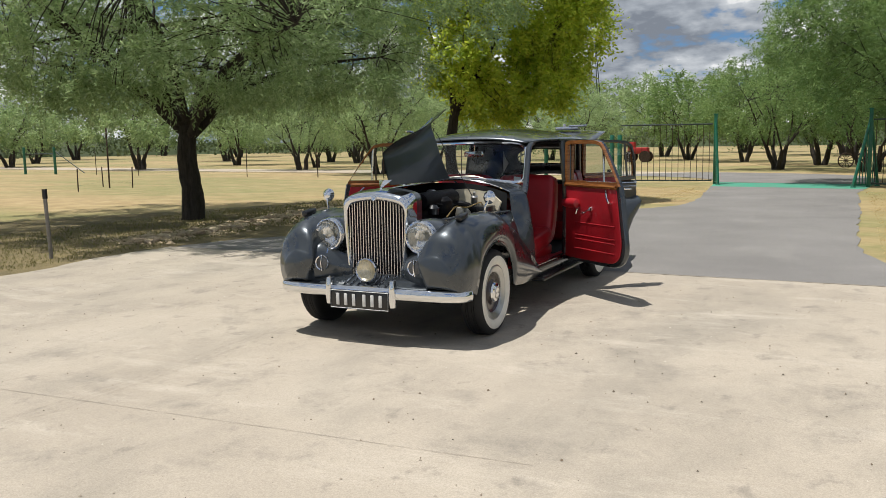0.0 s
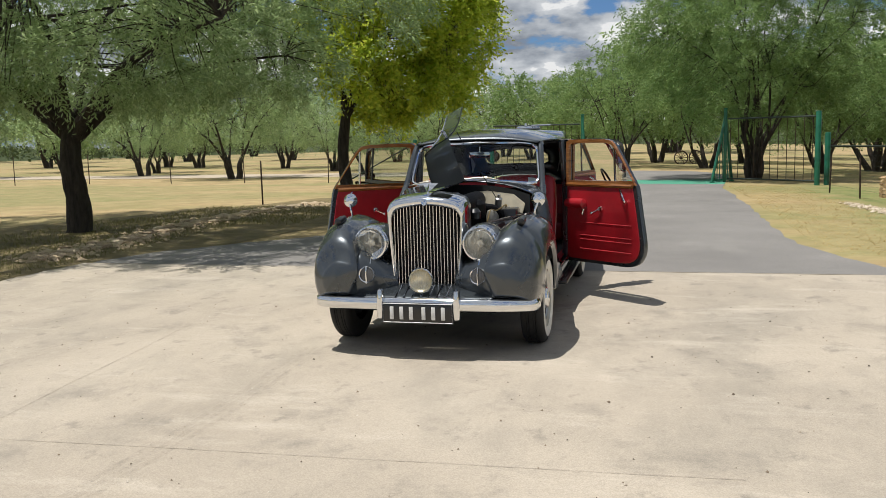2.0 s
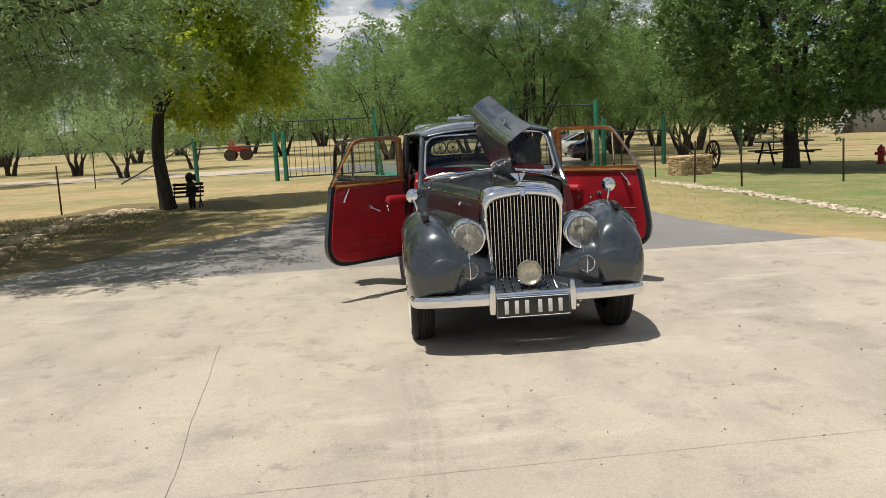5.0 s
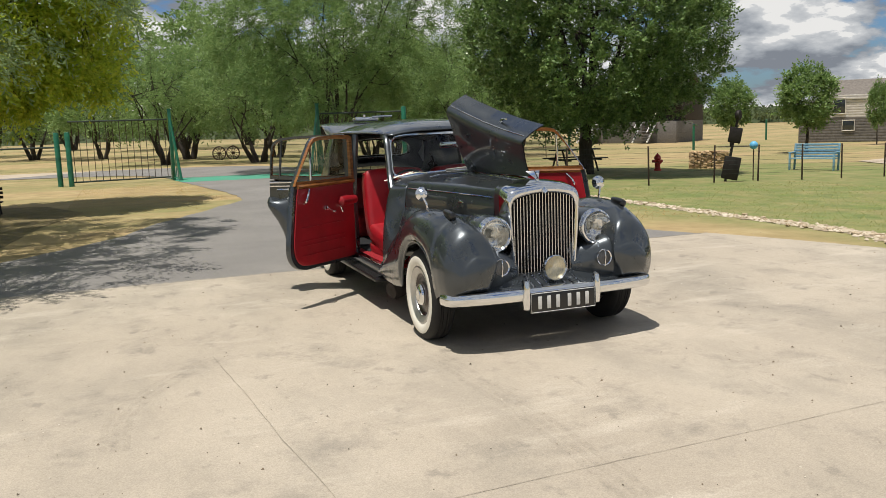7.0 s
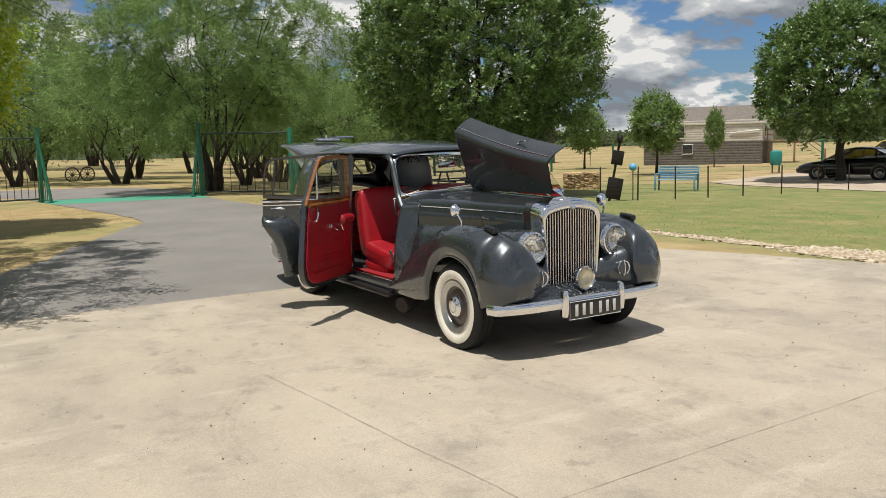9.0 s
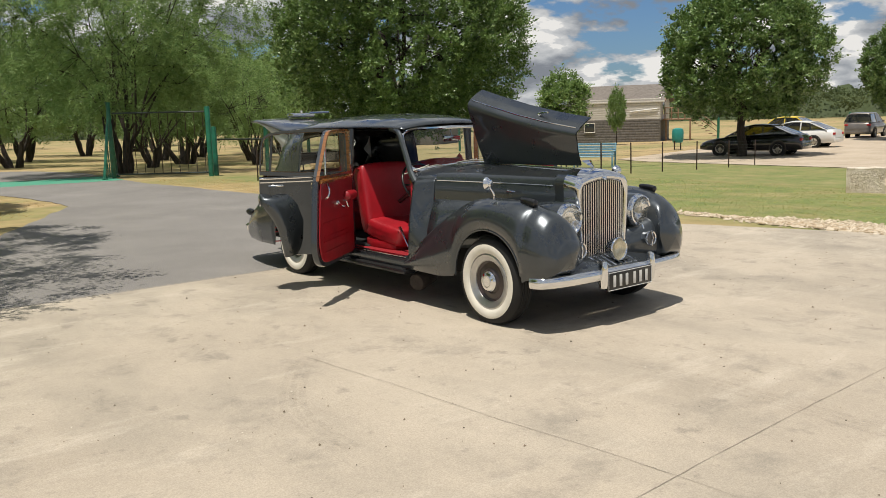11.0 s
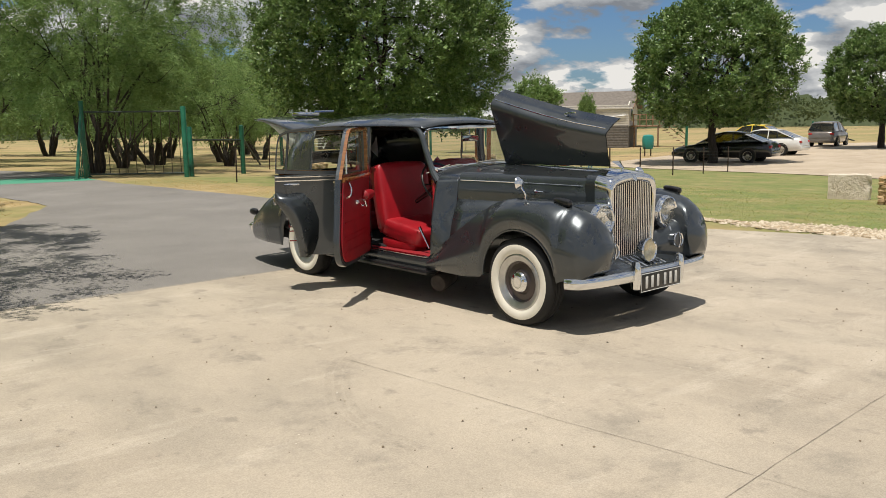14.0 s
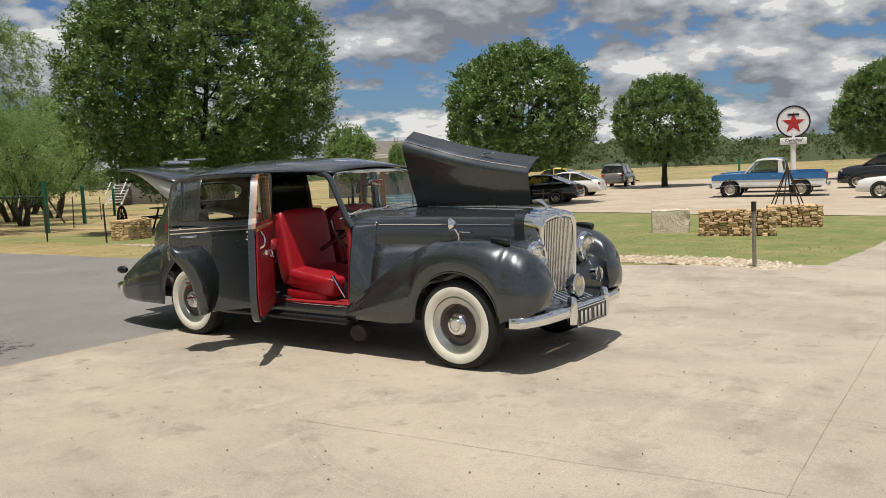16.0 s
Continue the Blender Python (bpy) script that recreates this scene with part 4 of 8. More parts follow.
for t in np.linspace(0, 1, 13):
    row = []
    for u in np.linspace(-1, 1, 29):
        y = -0.6 + t * (0.262 + 0.045 * u * u)
        w = 0.574 + 0.066 * flare_ease((y + 0.6) / 0.18)
        z0 = 1.062 + 0.105 * (1 - abs(u) ** 2.4)
        z1 = 1.168 - 0.07 * u * u - 0.045 * max(0.0, (abs(u) - 0.86) / 0.14) ** 2
        row.append((w * u, y, z0 + (z1 - z0) * t))
    top_rows.append(row)
part("scuttle", Geo().loft(top_rows), PAINT, car, smooth=60, thick=0.006)
part("scuttle_seam", Geo().tube([(0.579 * u, -0.6, 1.064 + 0.105 * (1 - abs(u) ** 2.4)) for u in np.linspace(-1, 1, 15)], 0.005, 6), CHROME, car)


def screen_pt(u, v):
    """A point of the windscreen: u from -1 to 1 across, v from 0 (base) to 1 (top)."""
    hw = 0.60 - 0.05 * v
    return Vector((hw * u, -0.335 + 0.215 * v + 0.05 * u * u, 1.162 + 0.328 * v - 0.062 * u * u * (1 - v)))


ring = []
for a in np.linspace(0, 2 * math.pi, 64, endpoint=False):
    c, q = math.cos(a), math.sin(a)
    u, v = math.copysign(abs(c) ** 0.3, c), math.copysign(abs(q) ** 0.3, q)
    ring.append(screen_pt(u, 0.5 + 0.5 * v))
screen = part("windscreen", Geo().loft([[screen_pt(u, v) for u in np.linspace(-0.985, 0.985, 13)] for v in np.linspace(0.015, 0.985, 6)]), GLASS, car)
part("surround", Geo().tube(ring, 0.017, 8, True), CHROME, screen)
part("sticker", Geo().loft([[screen_pt(u, v) + Vector((0, 0.004, 0)) for u in (0.83, 0.94)] for v in (0.06, 0.17)]), WHITE, screen, "white inspection sticker")
for s in (-0.5, 0.42):
    a, b = screen_pt(s, 0.0) + Vector((0, -0.03, 0.01)), screen_pt(s - 0.42, 0.07) + Vector((0, -0.025, 0.0))
    wp = part("wiper", Geo().tube([a, a + (b - a) * 0.3 + Vector((0, -0.02, 0.015)), b], 0.005, 6).tube([screen_pt(s - 0.62, 0.045) + Vector((0, -0.018, 0)), screen_pt(s - 0.2, 0.1) + Vector((0, -0.018, 0))], 0.005, 6), ALU, car)
for s in (-1, 1):
    pil = spline([(s * 0.642, -0.405, 1.03), (s * 0.628, -0.32, 1.12), (s * 0.603, -0.2, 1.31), (s * 0.585, -0.1, 1.455), (s * 0.575, 0.03, 1.49)], 5)
    part("screen_pillar", Geo().tube(pil, [0.03] * 5 + [0.026] * (len(pil) - 5), 10), PAINT, car)
# interior mirror
part("cabin_mirror", Geo().box((0.02, -0.1, 1.385), (0.2, 0.025, 0.055), None, 0.012).tube([(0.02, -0.1, 1.39), (0.02, -0.08, 1.49)], 0.006, 6), CHROME, car)

# roof, rear quarter and tail
R_Y = [-0.125, 0.0, 0.25, 0.6, 1.0, 1.4, 1.68, 1.87, 2.02]
R_C = [1.53, 1.572, 1.608, 1.628, 1.63, 1.615, 1.575, 1.525, 1.465]
R_X = [0.555, 0.60, 0.65, 0.685, 0.695, 0.685, 0.655, 0.62, 0.58]
R_E = [1.49, 1.502, 1.508, 1.51, 1.51, 1.503, 1.485, 1.45, 1.40]
ry = np.linspace(-0.125, 2.02, 28)
roof_rows = [[(ease(y, R_Y, R_X) * u, y, ease(y, R_Y, R_E) + (ease(y, R_Y, R_C) - ease(y, R_Y, R_E)) * (1 - abs(u) ** 2.6)) for u in np.linspace(-1, 1, 25)] for y in ry]
roof = part("roof", Geo().loft(roof_rows), PAINT, car, smooth=60, thick=0.008)
part("headlining", Geo().loft([[(x * 0.985, y, z - 0.03) for x, y, z in r] for r in roof_rows]), HEADLINE, car)
for s in (-1, 1):
    part("drip_rail", Geo().tube([(s * (ease(y, R_Y, R_X) + 0.008), y, ease(y, R_Y, R_E) + 0.002) for y in np.linspace(-0.1, 1.8, 20)], 0.008, 6), PAINT, roof)


def tail_pt(y, u):
    """Upper tail between roof and boot: y along, u across."""
    zc = ease(y, [2.02, 2.18, 2.3], [1.465, 1.28, 1.1])
    xe = ease(y, [2.02, 2.18, 2.3], [0.58, 0.57, 0.55])
    ze = ease(y, [2.02, 2.18, 2.3], [1.40, 1.14, 0.97])
    return Vector((xe * u, y, ze + (zc - ze) * (1 - abs(u) ** 2.6)))


outer, inner = [], []
for a in np.linspace(0, 2 * math.pi, 48, endpoint=False):
    c, q = math.cos(a), math.sin(a)
    m = max(abs(c), abs(q))
    outer.append(tail_pt(2.16 - 0.14 * q / m, c / m))
    inner.append(tail_pt(2.14 - 0.075 * math.copysign(abs(q) ** 0.7, q), 0.66 * math.copysign(abs(c) ** 0.6, c)))
part("rear_panel", Geo().loft([outer, inner], True), PAINT, car, smooth=60, thick=0.006)
rw_ = part("rear_window", Geo().add(inner, [tuple(range(48))]), GLASS, car)
part("surround", Geo().tube(inner, 0.008, 6, True), CHROME, rw_)
for s in (-1, 1):
    # quarter from the rear door's edge to the tail, under the roof's edge
    rows = []
    for y in np.linspace(1.42, 2.3, 14):
        ye = min(y, 2.02)
        xt = ease(ye, R_Y, R_X) if y <= 2.02 else tail_pt(y, 1).x
        zt = ease(ye, R_Y, R_E) if y <= 2.02 else tail_pt(y, 1).z
        xm = ease(y, [1.42, 1.9, 2.3], [0.765, 0.735, 0.62])
        rows.append([(s * xt, y, zt), (s * (xt * 0.55 + xm * 0.45 + 0.012), y, zt * 0.55 + 1.03 * 0.45 if zt > 1.1 else zt - 0.02), (s * xm, y, min(1.03, zt - 0.04)), (s * (xm + 0.012), y, 0.85), (s * (xm + 0.01), y, 0.6), (s * xm, y, 0.42)])
    part("rear_quarter", Geo().loft(rows), PAINT, car, smooth=60, thick=0.006)
tail_rows = []
for y, zt, xt, zb in ((2.26, 0.97, 0.61, 0.3), (2.4, 0.88, 0.61, 0.29), (2.55, 0.77, 0.6, 0.29), (2.7, 0.65, 0.58, 0.29), (2.8, 0.56, 0.56, 0.3), (2.87, 0.47, 0.53, 0.31), (2.9, 0.4, 0.5, 0.33)):
    sec = spline([(-xt * 0.96, 0, zb), (-xt - 0.02, 0, zb + 0.3 * (zt - zb)), (-xt, 0, zb + 0.75 * (zt - zb)), (-xt * 0.75, 0, zt - 0.02), (0, 0, zt), (xt * 0.75, 0, zt - 0.02), (xt, 0, zb + 0.75 * (zt - zb)), (xt + 0.02, 0, zb + 0.3 * (zt - zb)), (xt * 0.96, 0, zb)], 4)
    tail_rows.append([(p.x, y, p.z) for p in sec])
part("tail_panel", Geo().loft(tail_rows), PAINT, car, smooth=60, thick=0.006)
W_Y = [1.45, 1.6, 1.8, 2.0, 2.2, 2.4, 2.6, 2.75, 2.86, 2.9]
W_C = [0.86, 0.9, 0.9, 0.875, 0.81, 0.715, 0.6, 0.51, 0.44, 0.39]
for s in (-1, 1):
    rows = []
    for y in sorted(set(list(np.linspace(1.45, 2.9, 34)) + [AXLE + 0.384])):
        zc = ease(y, W_Y, W_C)
        d = y - AXLE
        zl = max(0.28, HUB_Z + 0.02 + math.sqrt(max(0, 0.148 - d * d))) if abs(d) < 0.385 else 0.27
        xo = ease(y, [1.45, 1.7, 2.3, 2.7, 2.9], [0.86, 0.87, 0.855, 0.78, 0.66])
        xi = ease(y, [1.45, 2.3, 2.9], [0.74, 0.66, 0.5])
        h = zc - zl
        rows.append([(s * p.x, y, p.z) for p in spline([(xo - 0.03, 0, zl), (xo - 0.004, 0, zl + 0.3 * h), (xo - 0.012, 0, zl + 0.62 * h), (xo - 0.05, 0, zl + 0.88 * h), (xi, 0, zc + 0.012)], 4)])
    rwg = part("rear_wing", Geo().loft(rows), PAINT, car, smooth=60, thick=0.006)
    tl = Geo().lathe([(0.001, 0.05), (0.03, 0.045), (0.042, 0.0), (0.036, -0.05), (0.02, -0.08)], pose(s * 0.66, 2.86, 0.55, -90, 0, 0), 16)
    part("tail_lamp", tl, BLACK, rwg)
# boot lid up
b_rows = []
for t in np.linspace(0, 1, 9):
    y, z = 2.03 + 1.1 * t, 1.455 + 0.17 * math.sin(t * 1.5) - 0.02 * t
    b_rows.append([((0.55 - 0.1 * t * t) * u, y, z + 0.045 * (1 - abs(u) ** 2.2) * (1 - 0.6 * t)) for u in np.linspace(-1, 1, 17)])
lid = part("boot_lid", Geo().loft(b_rows), PAINT, car, "raised boot lid", 60, 0.022)
LIDPALE = simple("pale_lid_lining", (0.62, 0.64, 0.64), 0.35, 0.0, 0.3, 0.08, 5)
part("lid_lining", Geo().loft([[(x * 0.94, y, z - 0.03) for x, y, z in r] for r in b_rows]), LIDPALE, lid, "pale painted underside", 60)
for s in (-1, 1):
    side_rows = []
    for t in np.linspace(0.02, 0.8, 12):
        yy, zz = 2.03 + 1.1 * t, 1.455 + 0.17 * math.sin(t * 1.5) - 0.02 * t - 0.02
        d_ = 0.3 * (1 - t / 0.82) ** 1.3 + 0.01
        side_rows.append([(s * (0.52 - 0.1 * t * t), yy, zz), (s * (0.525 - 0.1 * t * t), yy - 0.02, zz - 0.5 * d_), (s * (0.5 - 0.1 * t * t), yy - 0.06, zz - d_)])
    part("lid_side", Geo().loft(side_rows), LIDPALE, lid, "pale curved side of the lid", 60, 0.008)
part("plate_lamp", Geo().box((0.05, 2.8, 1.65), (0.3, 0.16, 0.05), None, 0.022).tube([(0.02, 2.74, 1.67), (0.02, 2.74, 1.705)], 0.02, 10).tube([(0.1, 2.68, 1.675), (0.34, 2.64, 1.678)], 0.012, 8), CHROME, lid, "chrome number-plate lamp housing")
part("lid_stay", Geo().tube([(-0.44, 2.27, 0.95), (-0.44, 2.5, 1.55)], 0.01, 6), ALU, lid)
bump_r = Geo().tube(spline([(-0.74, 2.72, 0.38), (-0.6, 2.93, 0.38), (0, 2.98, 0.38), (0.6, 2.93, 0.38), (0.74, 2.72, 0.38)], 6), 0.04, 10)
part("rear_bumper", bump_r, CHROME, car)

# floor, sills, running boards
part("underbody", Geo().box((0, -0.75, 0.42), (1.0, 2.2, 0.3), None, 0.03).box((0, 1.4, 0.36), (1.34, 2.1, 0.1), None, 0.02).box((0, 2.1, 0.5), (1.05, 1.2, 0.32), None, 0.05), UNDER, car)
part("cabin_floor", Geo().box((0, 0.5, 0.375), (1.46, 1.95, 0.04), None, 0.006), CARPET, car)
part("firewall_trim", Geo().box((0, -0.43, 0.62), (1.36, 0.03, 0.5), None, 0.01), CARPET, car)
for s in (-1, 1):
    sill = part("sill", Geo().box((s * 0.755, 0.52, 0.335), (0.05, 2.0, 0.1), None, 0.012), PAINT, car)
    part("tread_plate", Geo().box((s * 0.755, 0.05, 0.392), (0.05, 0.92, 0.01), None, 0.004), CHROME, sill)
    rb = part("running_board", Geo().box((s * 0.79, 0.3, 0.272), (0.13, 1.55, 0.035), None, 0.014), BLACK, car)
    for q in range(6):
        part("rib", Geo().box((s * (0.745 + 0.018 * q), 0.3, 0.292), (0.008, 1.5, 0.006), None, 0.002), RUBBER, rb)
    part("b_post", Geo().tube([(s * 0.745, 0.505, 0.36), (s * 0.75, 0.505, 0.8), (s * 0.745, 0.505, 1.06), (s * 0.7, 0.505, 1.5)], [0.04, 0.04, 0.038, 0.03], 8), PAINT, car)
    part("sill_brace", Geo().tube([(s * 0.70, -0.40, 0.42), (s * 0.645, -0.38, 0.9), (s * 0.62, -0.35, 1.02)], 0.03, 8), RED, car)
DULLRUST = simple("dull_brown_steel", (0.05, 0.04, 0.034), 0.8, 0.2, 0, 0.4, 14)
part("silencer", Geo().lathe([(0.001, -0.13), (0.07, -0.12), (0.082, -0.1), (0.082, 0.1), (0.07, 0.12), (0.001, 0.13)], pose(-0.6, -0.42, 0.185, 0, 80, 20), 20), DULLRUST, car, "rusty silencer under the sill")

# engine bay on the open side
part("bulkhead", Geo().loft([[(0.56 * u, y, z + 0.09 * (1 - abs(u) ** 2.4) * b) for u in np.linspace(-1, 1, 17)] for y, z, b in ((-0.64, 0.55, 0), (-0.63, 0.9, 0.6), (-0.615, 1.05, 1))]), UNDER, car, "dark bulkhead", 60)
part("bulkhead_panel", Geo().add([(0.1, -0.67, 0.95), (0.5, -0.68, 0.9), (0.52, -0.67, 0.98), (0.42, -0.66, 1.06), (0.2, -0.66, 1.09), (0.08, -0.66, 1.08)], [(0, 1, 2, 3, 4, 5)]), simple("cream_insulation", (0.62, 0.56, 0.42), 0.8, 0, 0, 0.15, 12, 0.3), car, "cream insulating panel with studs", 0, 0.03)
eng = part("engine", Geo().box((0.02, -1.15, 0.86), (0.26, 0.85, 0.3), None, 0.04).box((0.0, -1.15, 1.03), (0.15, 0.8, 0.07), None, 0.03).lathe([(0.001, 0), (0.09, 0.01), (0.1, 0.05), (0.1, 0.12), (0.07, 0.15), (0.001, 0.16)], pose(0.19, -1.2, 0.9), 24).tube(spline([(0.2, -0.95, 0.98), (0.32, -0.9, 0.95), (0.38, -0.85, 0.85)], 6), 0.03, 10).tube(spline([(0.1, -1.6, 1.0), (0.16, -1.4, 0.98), (0.15, -1.3, 0.95)], 5), 0.025, 10), ENGINE, car, "oily black straight-six engine")
for yy in (-1.05, -0.9):
    part("carburettor", Geo().lathe([(0.035, 0), (0.04, 0.03), (0.03, 0.09), (0.012, 0.1)], pose(0.3, yy, 0.86), 16), ALU, eng)
part("air_silencer", Geo().lathe([(0.001, -0.32), (0.065, -0.31), (0.075, -0.28), (0.075, 0.28), (0.065, 0.31), (0.001, 0.32)], pose(0.16, -1.2, 1.03, 90, 0, 0), 20), ENGINE, eng)
part("side_tank", Geo().box((0.36, -1.25, 0.8), (0.14, 0.4, 0.16), None, 0.03), ENGINE, eng)
BRASS = simple("tarnished_brass", (0.42, 0.3, 0.12), 0.35, 0.9, 0, 0.3, 20)
part("ignition_coil", Geo().lathe([(0.001, 0.0), (0.03, 0.002), (0.03, 0.11), (0.016, 0.12), (0.012, 0.15), (0.001, 0.152)], pose(0.3, -0.74, 0.93, 20, 10, 0), 16), DULLCHROME, eng)
part("fuel_pipe", Geo().tube(spline([(0.34, -1.4, 0.9), (0.33, -1.2, 0.97), (0.34, -1.0, 0.95), (0.38, -0.8, 0.98), (0.36, -0.7, 0.94)], 6), 0.006, 6), BRASS, eng)
part("oil_cap", Geo().lathe([(0.04, 0.0), (0.042, 0.02), (0.03, 0.03), (0.001, 0.032)], pose(-0.02, -0.95, 1.065), 18), DULLCHROME, eng)
part("distributor", Geo().lathe([(0.045, 0.0), (0.05, 0.05), (0.03, 0.075), (0.001, 0.08)], pose(0.26, -1.48, 0.93), 16), BLACK, eng)
for q in range(6):
    part("stud_nut", Geo().lathe([(0.011, 0), (0.011, 0.012), (0.001, 0.014)], pose(0.14 + 0.062 * q, -0.684, 0.965 - 0.004 * q, 90, 0, 0), 6), DULLCHROME, eng)
for q in range(5):
    part("head_nut", Geo().lathe([(0.012, 0), (0.012, 0.014), (0.001, 0.016)], pose(0.1, -1.48 + 0.16 * q, 1.012), 6), DULLCHROME, eng)
part("battery_box", Geo().box((0.4, -0.78, 0.86), (0.16, 0.2, 0.18), None, 0.012), BLACK, car)
for q in range(6):
    part("plug_lead", Geo().tube(spline([(0.12, -1.5 + 0.13 * q, 1.0), (0.2, -1.45 + 0.12 * q, 1.02 - 0.01 * q), (0.26, -1.2, 0.98)], 5), 0.006, 6), RUBBER, eng)
part("bay_rail", Geo().tube([(0.285, -1.72, 0.885), (0.36, -1.3, 0.89), (0.5, -0.85, 0.895), (0.58, -0.61, 0.895)], 0.01, 6), PAINT, car)
part("bay_floor", Geo().box((0, -1.2, 0.66), (0.62, 1.1, 0.05), None, 0.01), UNDER, car)

# radiator shell and slats
OUTL = [(0.218, 0.455), (0.236, 0.62), (0.25, 0.8), (0.258, 0.95), (0.252, 1.005), (0.215, 1.045), (0.11, 1.068), (0.0, 1.078)]
half = [(p.x, p.z) for p in spline([(x, 0, z) for x, z in OUTL], 4)]
loop = half + [(-x, z) for x, z in half[::-1][1:]]


def shell_row(y, grow, up):
    return [(x * (1 + grow / 0.25), y, z + (up + grow if z > 0.9 else grow * 0.5 * (z - 0.455))) for x, z in loop]


rad = part("radiator_shell", Geo().loft([shell_row(-1.955, -0.004, 0), shell_row(-1.972, 0.004, 0.004), shell_row(-1.975, 0.014, 0.012), shell_row(-1.965, 0.024, 0.022), shell_row(-1.93, 0.03, 0.032), shell_row(-1.82, 0.03, 0.05)]), CHROME, car, "chrome radiator shell", 60)
part("shell_collar", Geo().loft([shell_row(-1.82, 0.0295, 0.0495), shell_row(-1.725, 0.026, 0.056)]), PAINT, rad, "grey painted collar", 60)
part("lower_bar", Geo().tube([(-0.225, -1.965, 0.455), (-0.1, -1.972, 0.44), (0, -1.975, 0.435), (0.1, -1.972, 0.44), (0.225, -1.965, 0.455)], 0.014, 8), CHROME, rad)
part("backing", Geo().add([(x * 0.99, -1.9, z) for x, z in loop], [tuple(range(len(loop)))]), ENGINE, rad, "", 0)
xs_l, zs_l = [p[0] for p in half][::-1], [p[1] for p in half][::-1]
for q in range(20):
    x = -0.2327 + 0.0245 * q
    ztop = ease(abs(x), [0.0, 0.11, 0.215, 0.252], [1.074, 1.064, 1.04, 0.99])
    bow = 0.012 * (1 - (x / 0.25) ** 2)
    zb = 0.447 + (0.012 if abs(x) > 0.1 else 0) if abs(x) < 0.222 else 0.56
    part("grille_slat", Geo().loft([[(x + 0.0042 * math.cos(a), -1.947 - bow - 0.009 * math.sin(a), z) for a in np.linspace(math.pi, 0, 9)] for z in (zb, 0.75, ztop)]), CHROME, rad, smooth=80)
part("badge", Geo().lathe([(0.001, 0.012), (0.02, 0.01), (0.024, 0)], pose(0, -1.972, 1.09, 80, 0, 0), 18), CHROME, rad)
masc = Geo().lathe([(0.034, 0), (0.034, 0.016), (0.026, 0.024), (0.012, 0.03), (0.011, 0.05)], pose(0, -1.86, 1.115), 20)
for s in (-1, 1):
    masc.loft([[(s * 0.004, -1.87 + 0.05 * t, 1.16 + 0.05 * t + 0.012), (s * (0.012 + 0.045 * t), -1.86 + 0.07 * t, 1.165 + 0.055 * t), (s * 0.006, -1.87 + 0.05 * t, 1.15 + 0.05 * t)] for t in np.linspace(0, 1, 5)], True)
part("radiator_cap", masc, CHROME, rad, "chrome winged radiator cap")

# lamps
for s in (-1, 1):
    m = pose(s * 0.405, -1.99, 0.803, 90, 0, 0)
    hl = part("headlamp", Geo().lathe([(0.125, 0.0), (0.132, -0.03), (0.135, -0.1), (0.13, -0.2), (0.118, -0.32), (0.09, -0.45), (0.04, -0.55)], m, 36, False), PAINT, car)
    part("rim", Geo().lathe([(0.104, 0.012), (0.112, 0.022), (0.122, 0.018), (0.13, 0.0), (0.131, -0.02), (0.126, -0.024)], m, 40, False), CHROME, hl)
    part("reflector", Geo().lathe([(0.106, 0.01), (0.09, -0.02), (0.06, -0.045), (0.02, -0.06), (0.001, -0.062)], m, 36, False), CHROME, hl)
    part("lens", Geo().lathe([(0.106, 0.012), (0.085, 0.024), (0.05, 0.033), (0.001, 0.037)], m, 36, False), LENS, hl)
    part("bulb", Geo().lathe([(0.001, 0.02), (0.022, 0.012), (0.028, -0.01), (0.02, -0.04)], m, 14, False).box((s * 0.405, -2.012, 0.803), (0.07, 0.004, 0.006)).box((s * 0.405, -2.012, 0.803), (0.006, 0.004, 0.07)), ALU, hl)
    part("lens_bar", Geo().tube([(s * 0.405, -2.018, 0.69), (s * 0.405, -2.03, 0.66), (s * 0.407, -2.045, 0.62)], 0.008, 8), CHROME, hl)
    m = pose(s * 0.408, -2.105, 0.588, 86, 0, 0)
    ind = part("horn_grille", Geo().lathe([(0.05, 0.0), (0.057, 0.006), (0.06, 0.0), (0.06, -0.012), (0.05, -0.03), (0.05, -0.09)], m, 28, False), CHROME, car)
    part("mesh_disc", Geo().lathe([(0.051, 0.0), (0.03, 0.006), (0.001, 0.008)], m, 24, False), simple("grey_mesh", (0.12, 0.12, 0.12), 0.5, 0.7, 0, 0.4, 200), ind)
    part("bar", Geo().tube([(s * 0.408, -2.107, 0.65), (s * 0.408, -2.122, 0.59), (s * 0.408, -2.11, 0.525)], 0.005, 6), CHROME, ind)
m = pose(0, -2.12, 0.552, 88, 0, 0)
fog = part("fog_lamp", Geo().lathe([(0.079, 0.0), (0.086, 0.01), (0.092, 0.0), (0.09, -0.02), (0.07, -0.07), (0.03, -0.1), (0.001, -0.11)], m, 32, False).tube([(0, -2.07, 0.5), (0, -2.07, 0.42)], 0.014, 8), CHROME, car)
part("lens", Geo().lathe([(0.08, 0.002), (0.05, 0.012), (0.001, 0.018)], m, 28, False), LENS, fog)
part("reflector", Geo().lathe([(0.079, 0.0), (0.05, -0.03), (0.001, -0.045)], m, 28, False), simple("warm_reflector", (0.6, 0.53, 0.36), 0.3, 0.8, 0, 0.1, 20), fog)

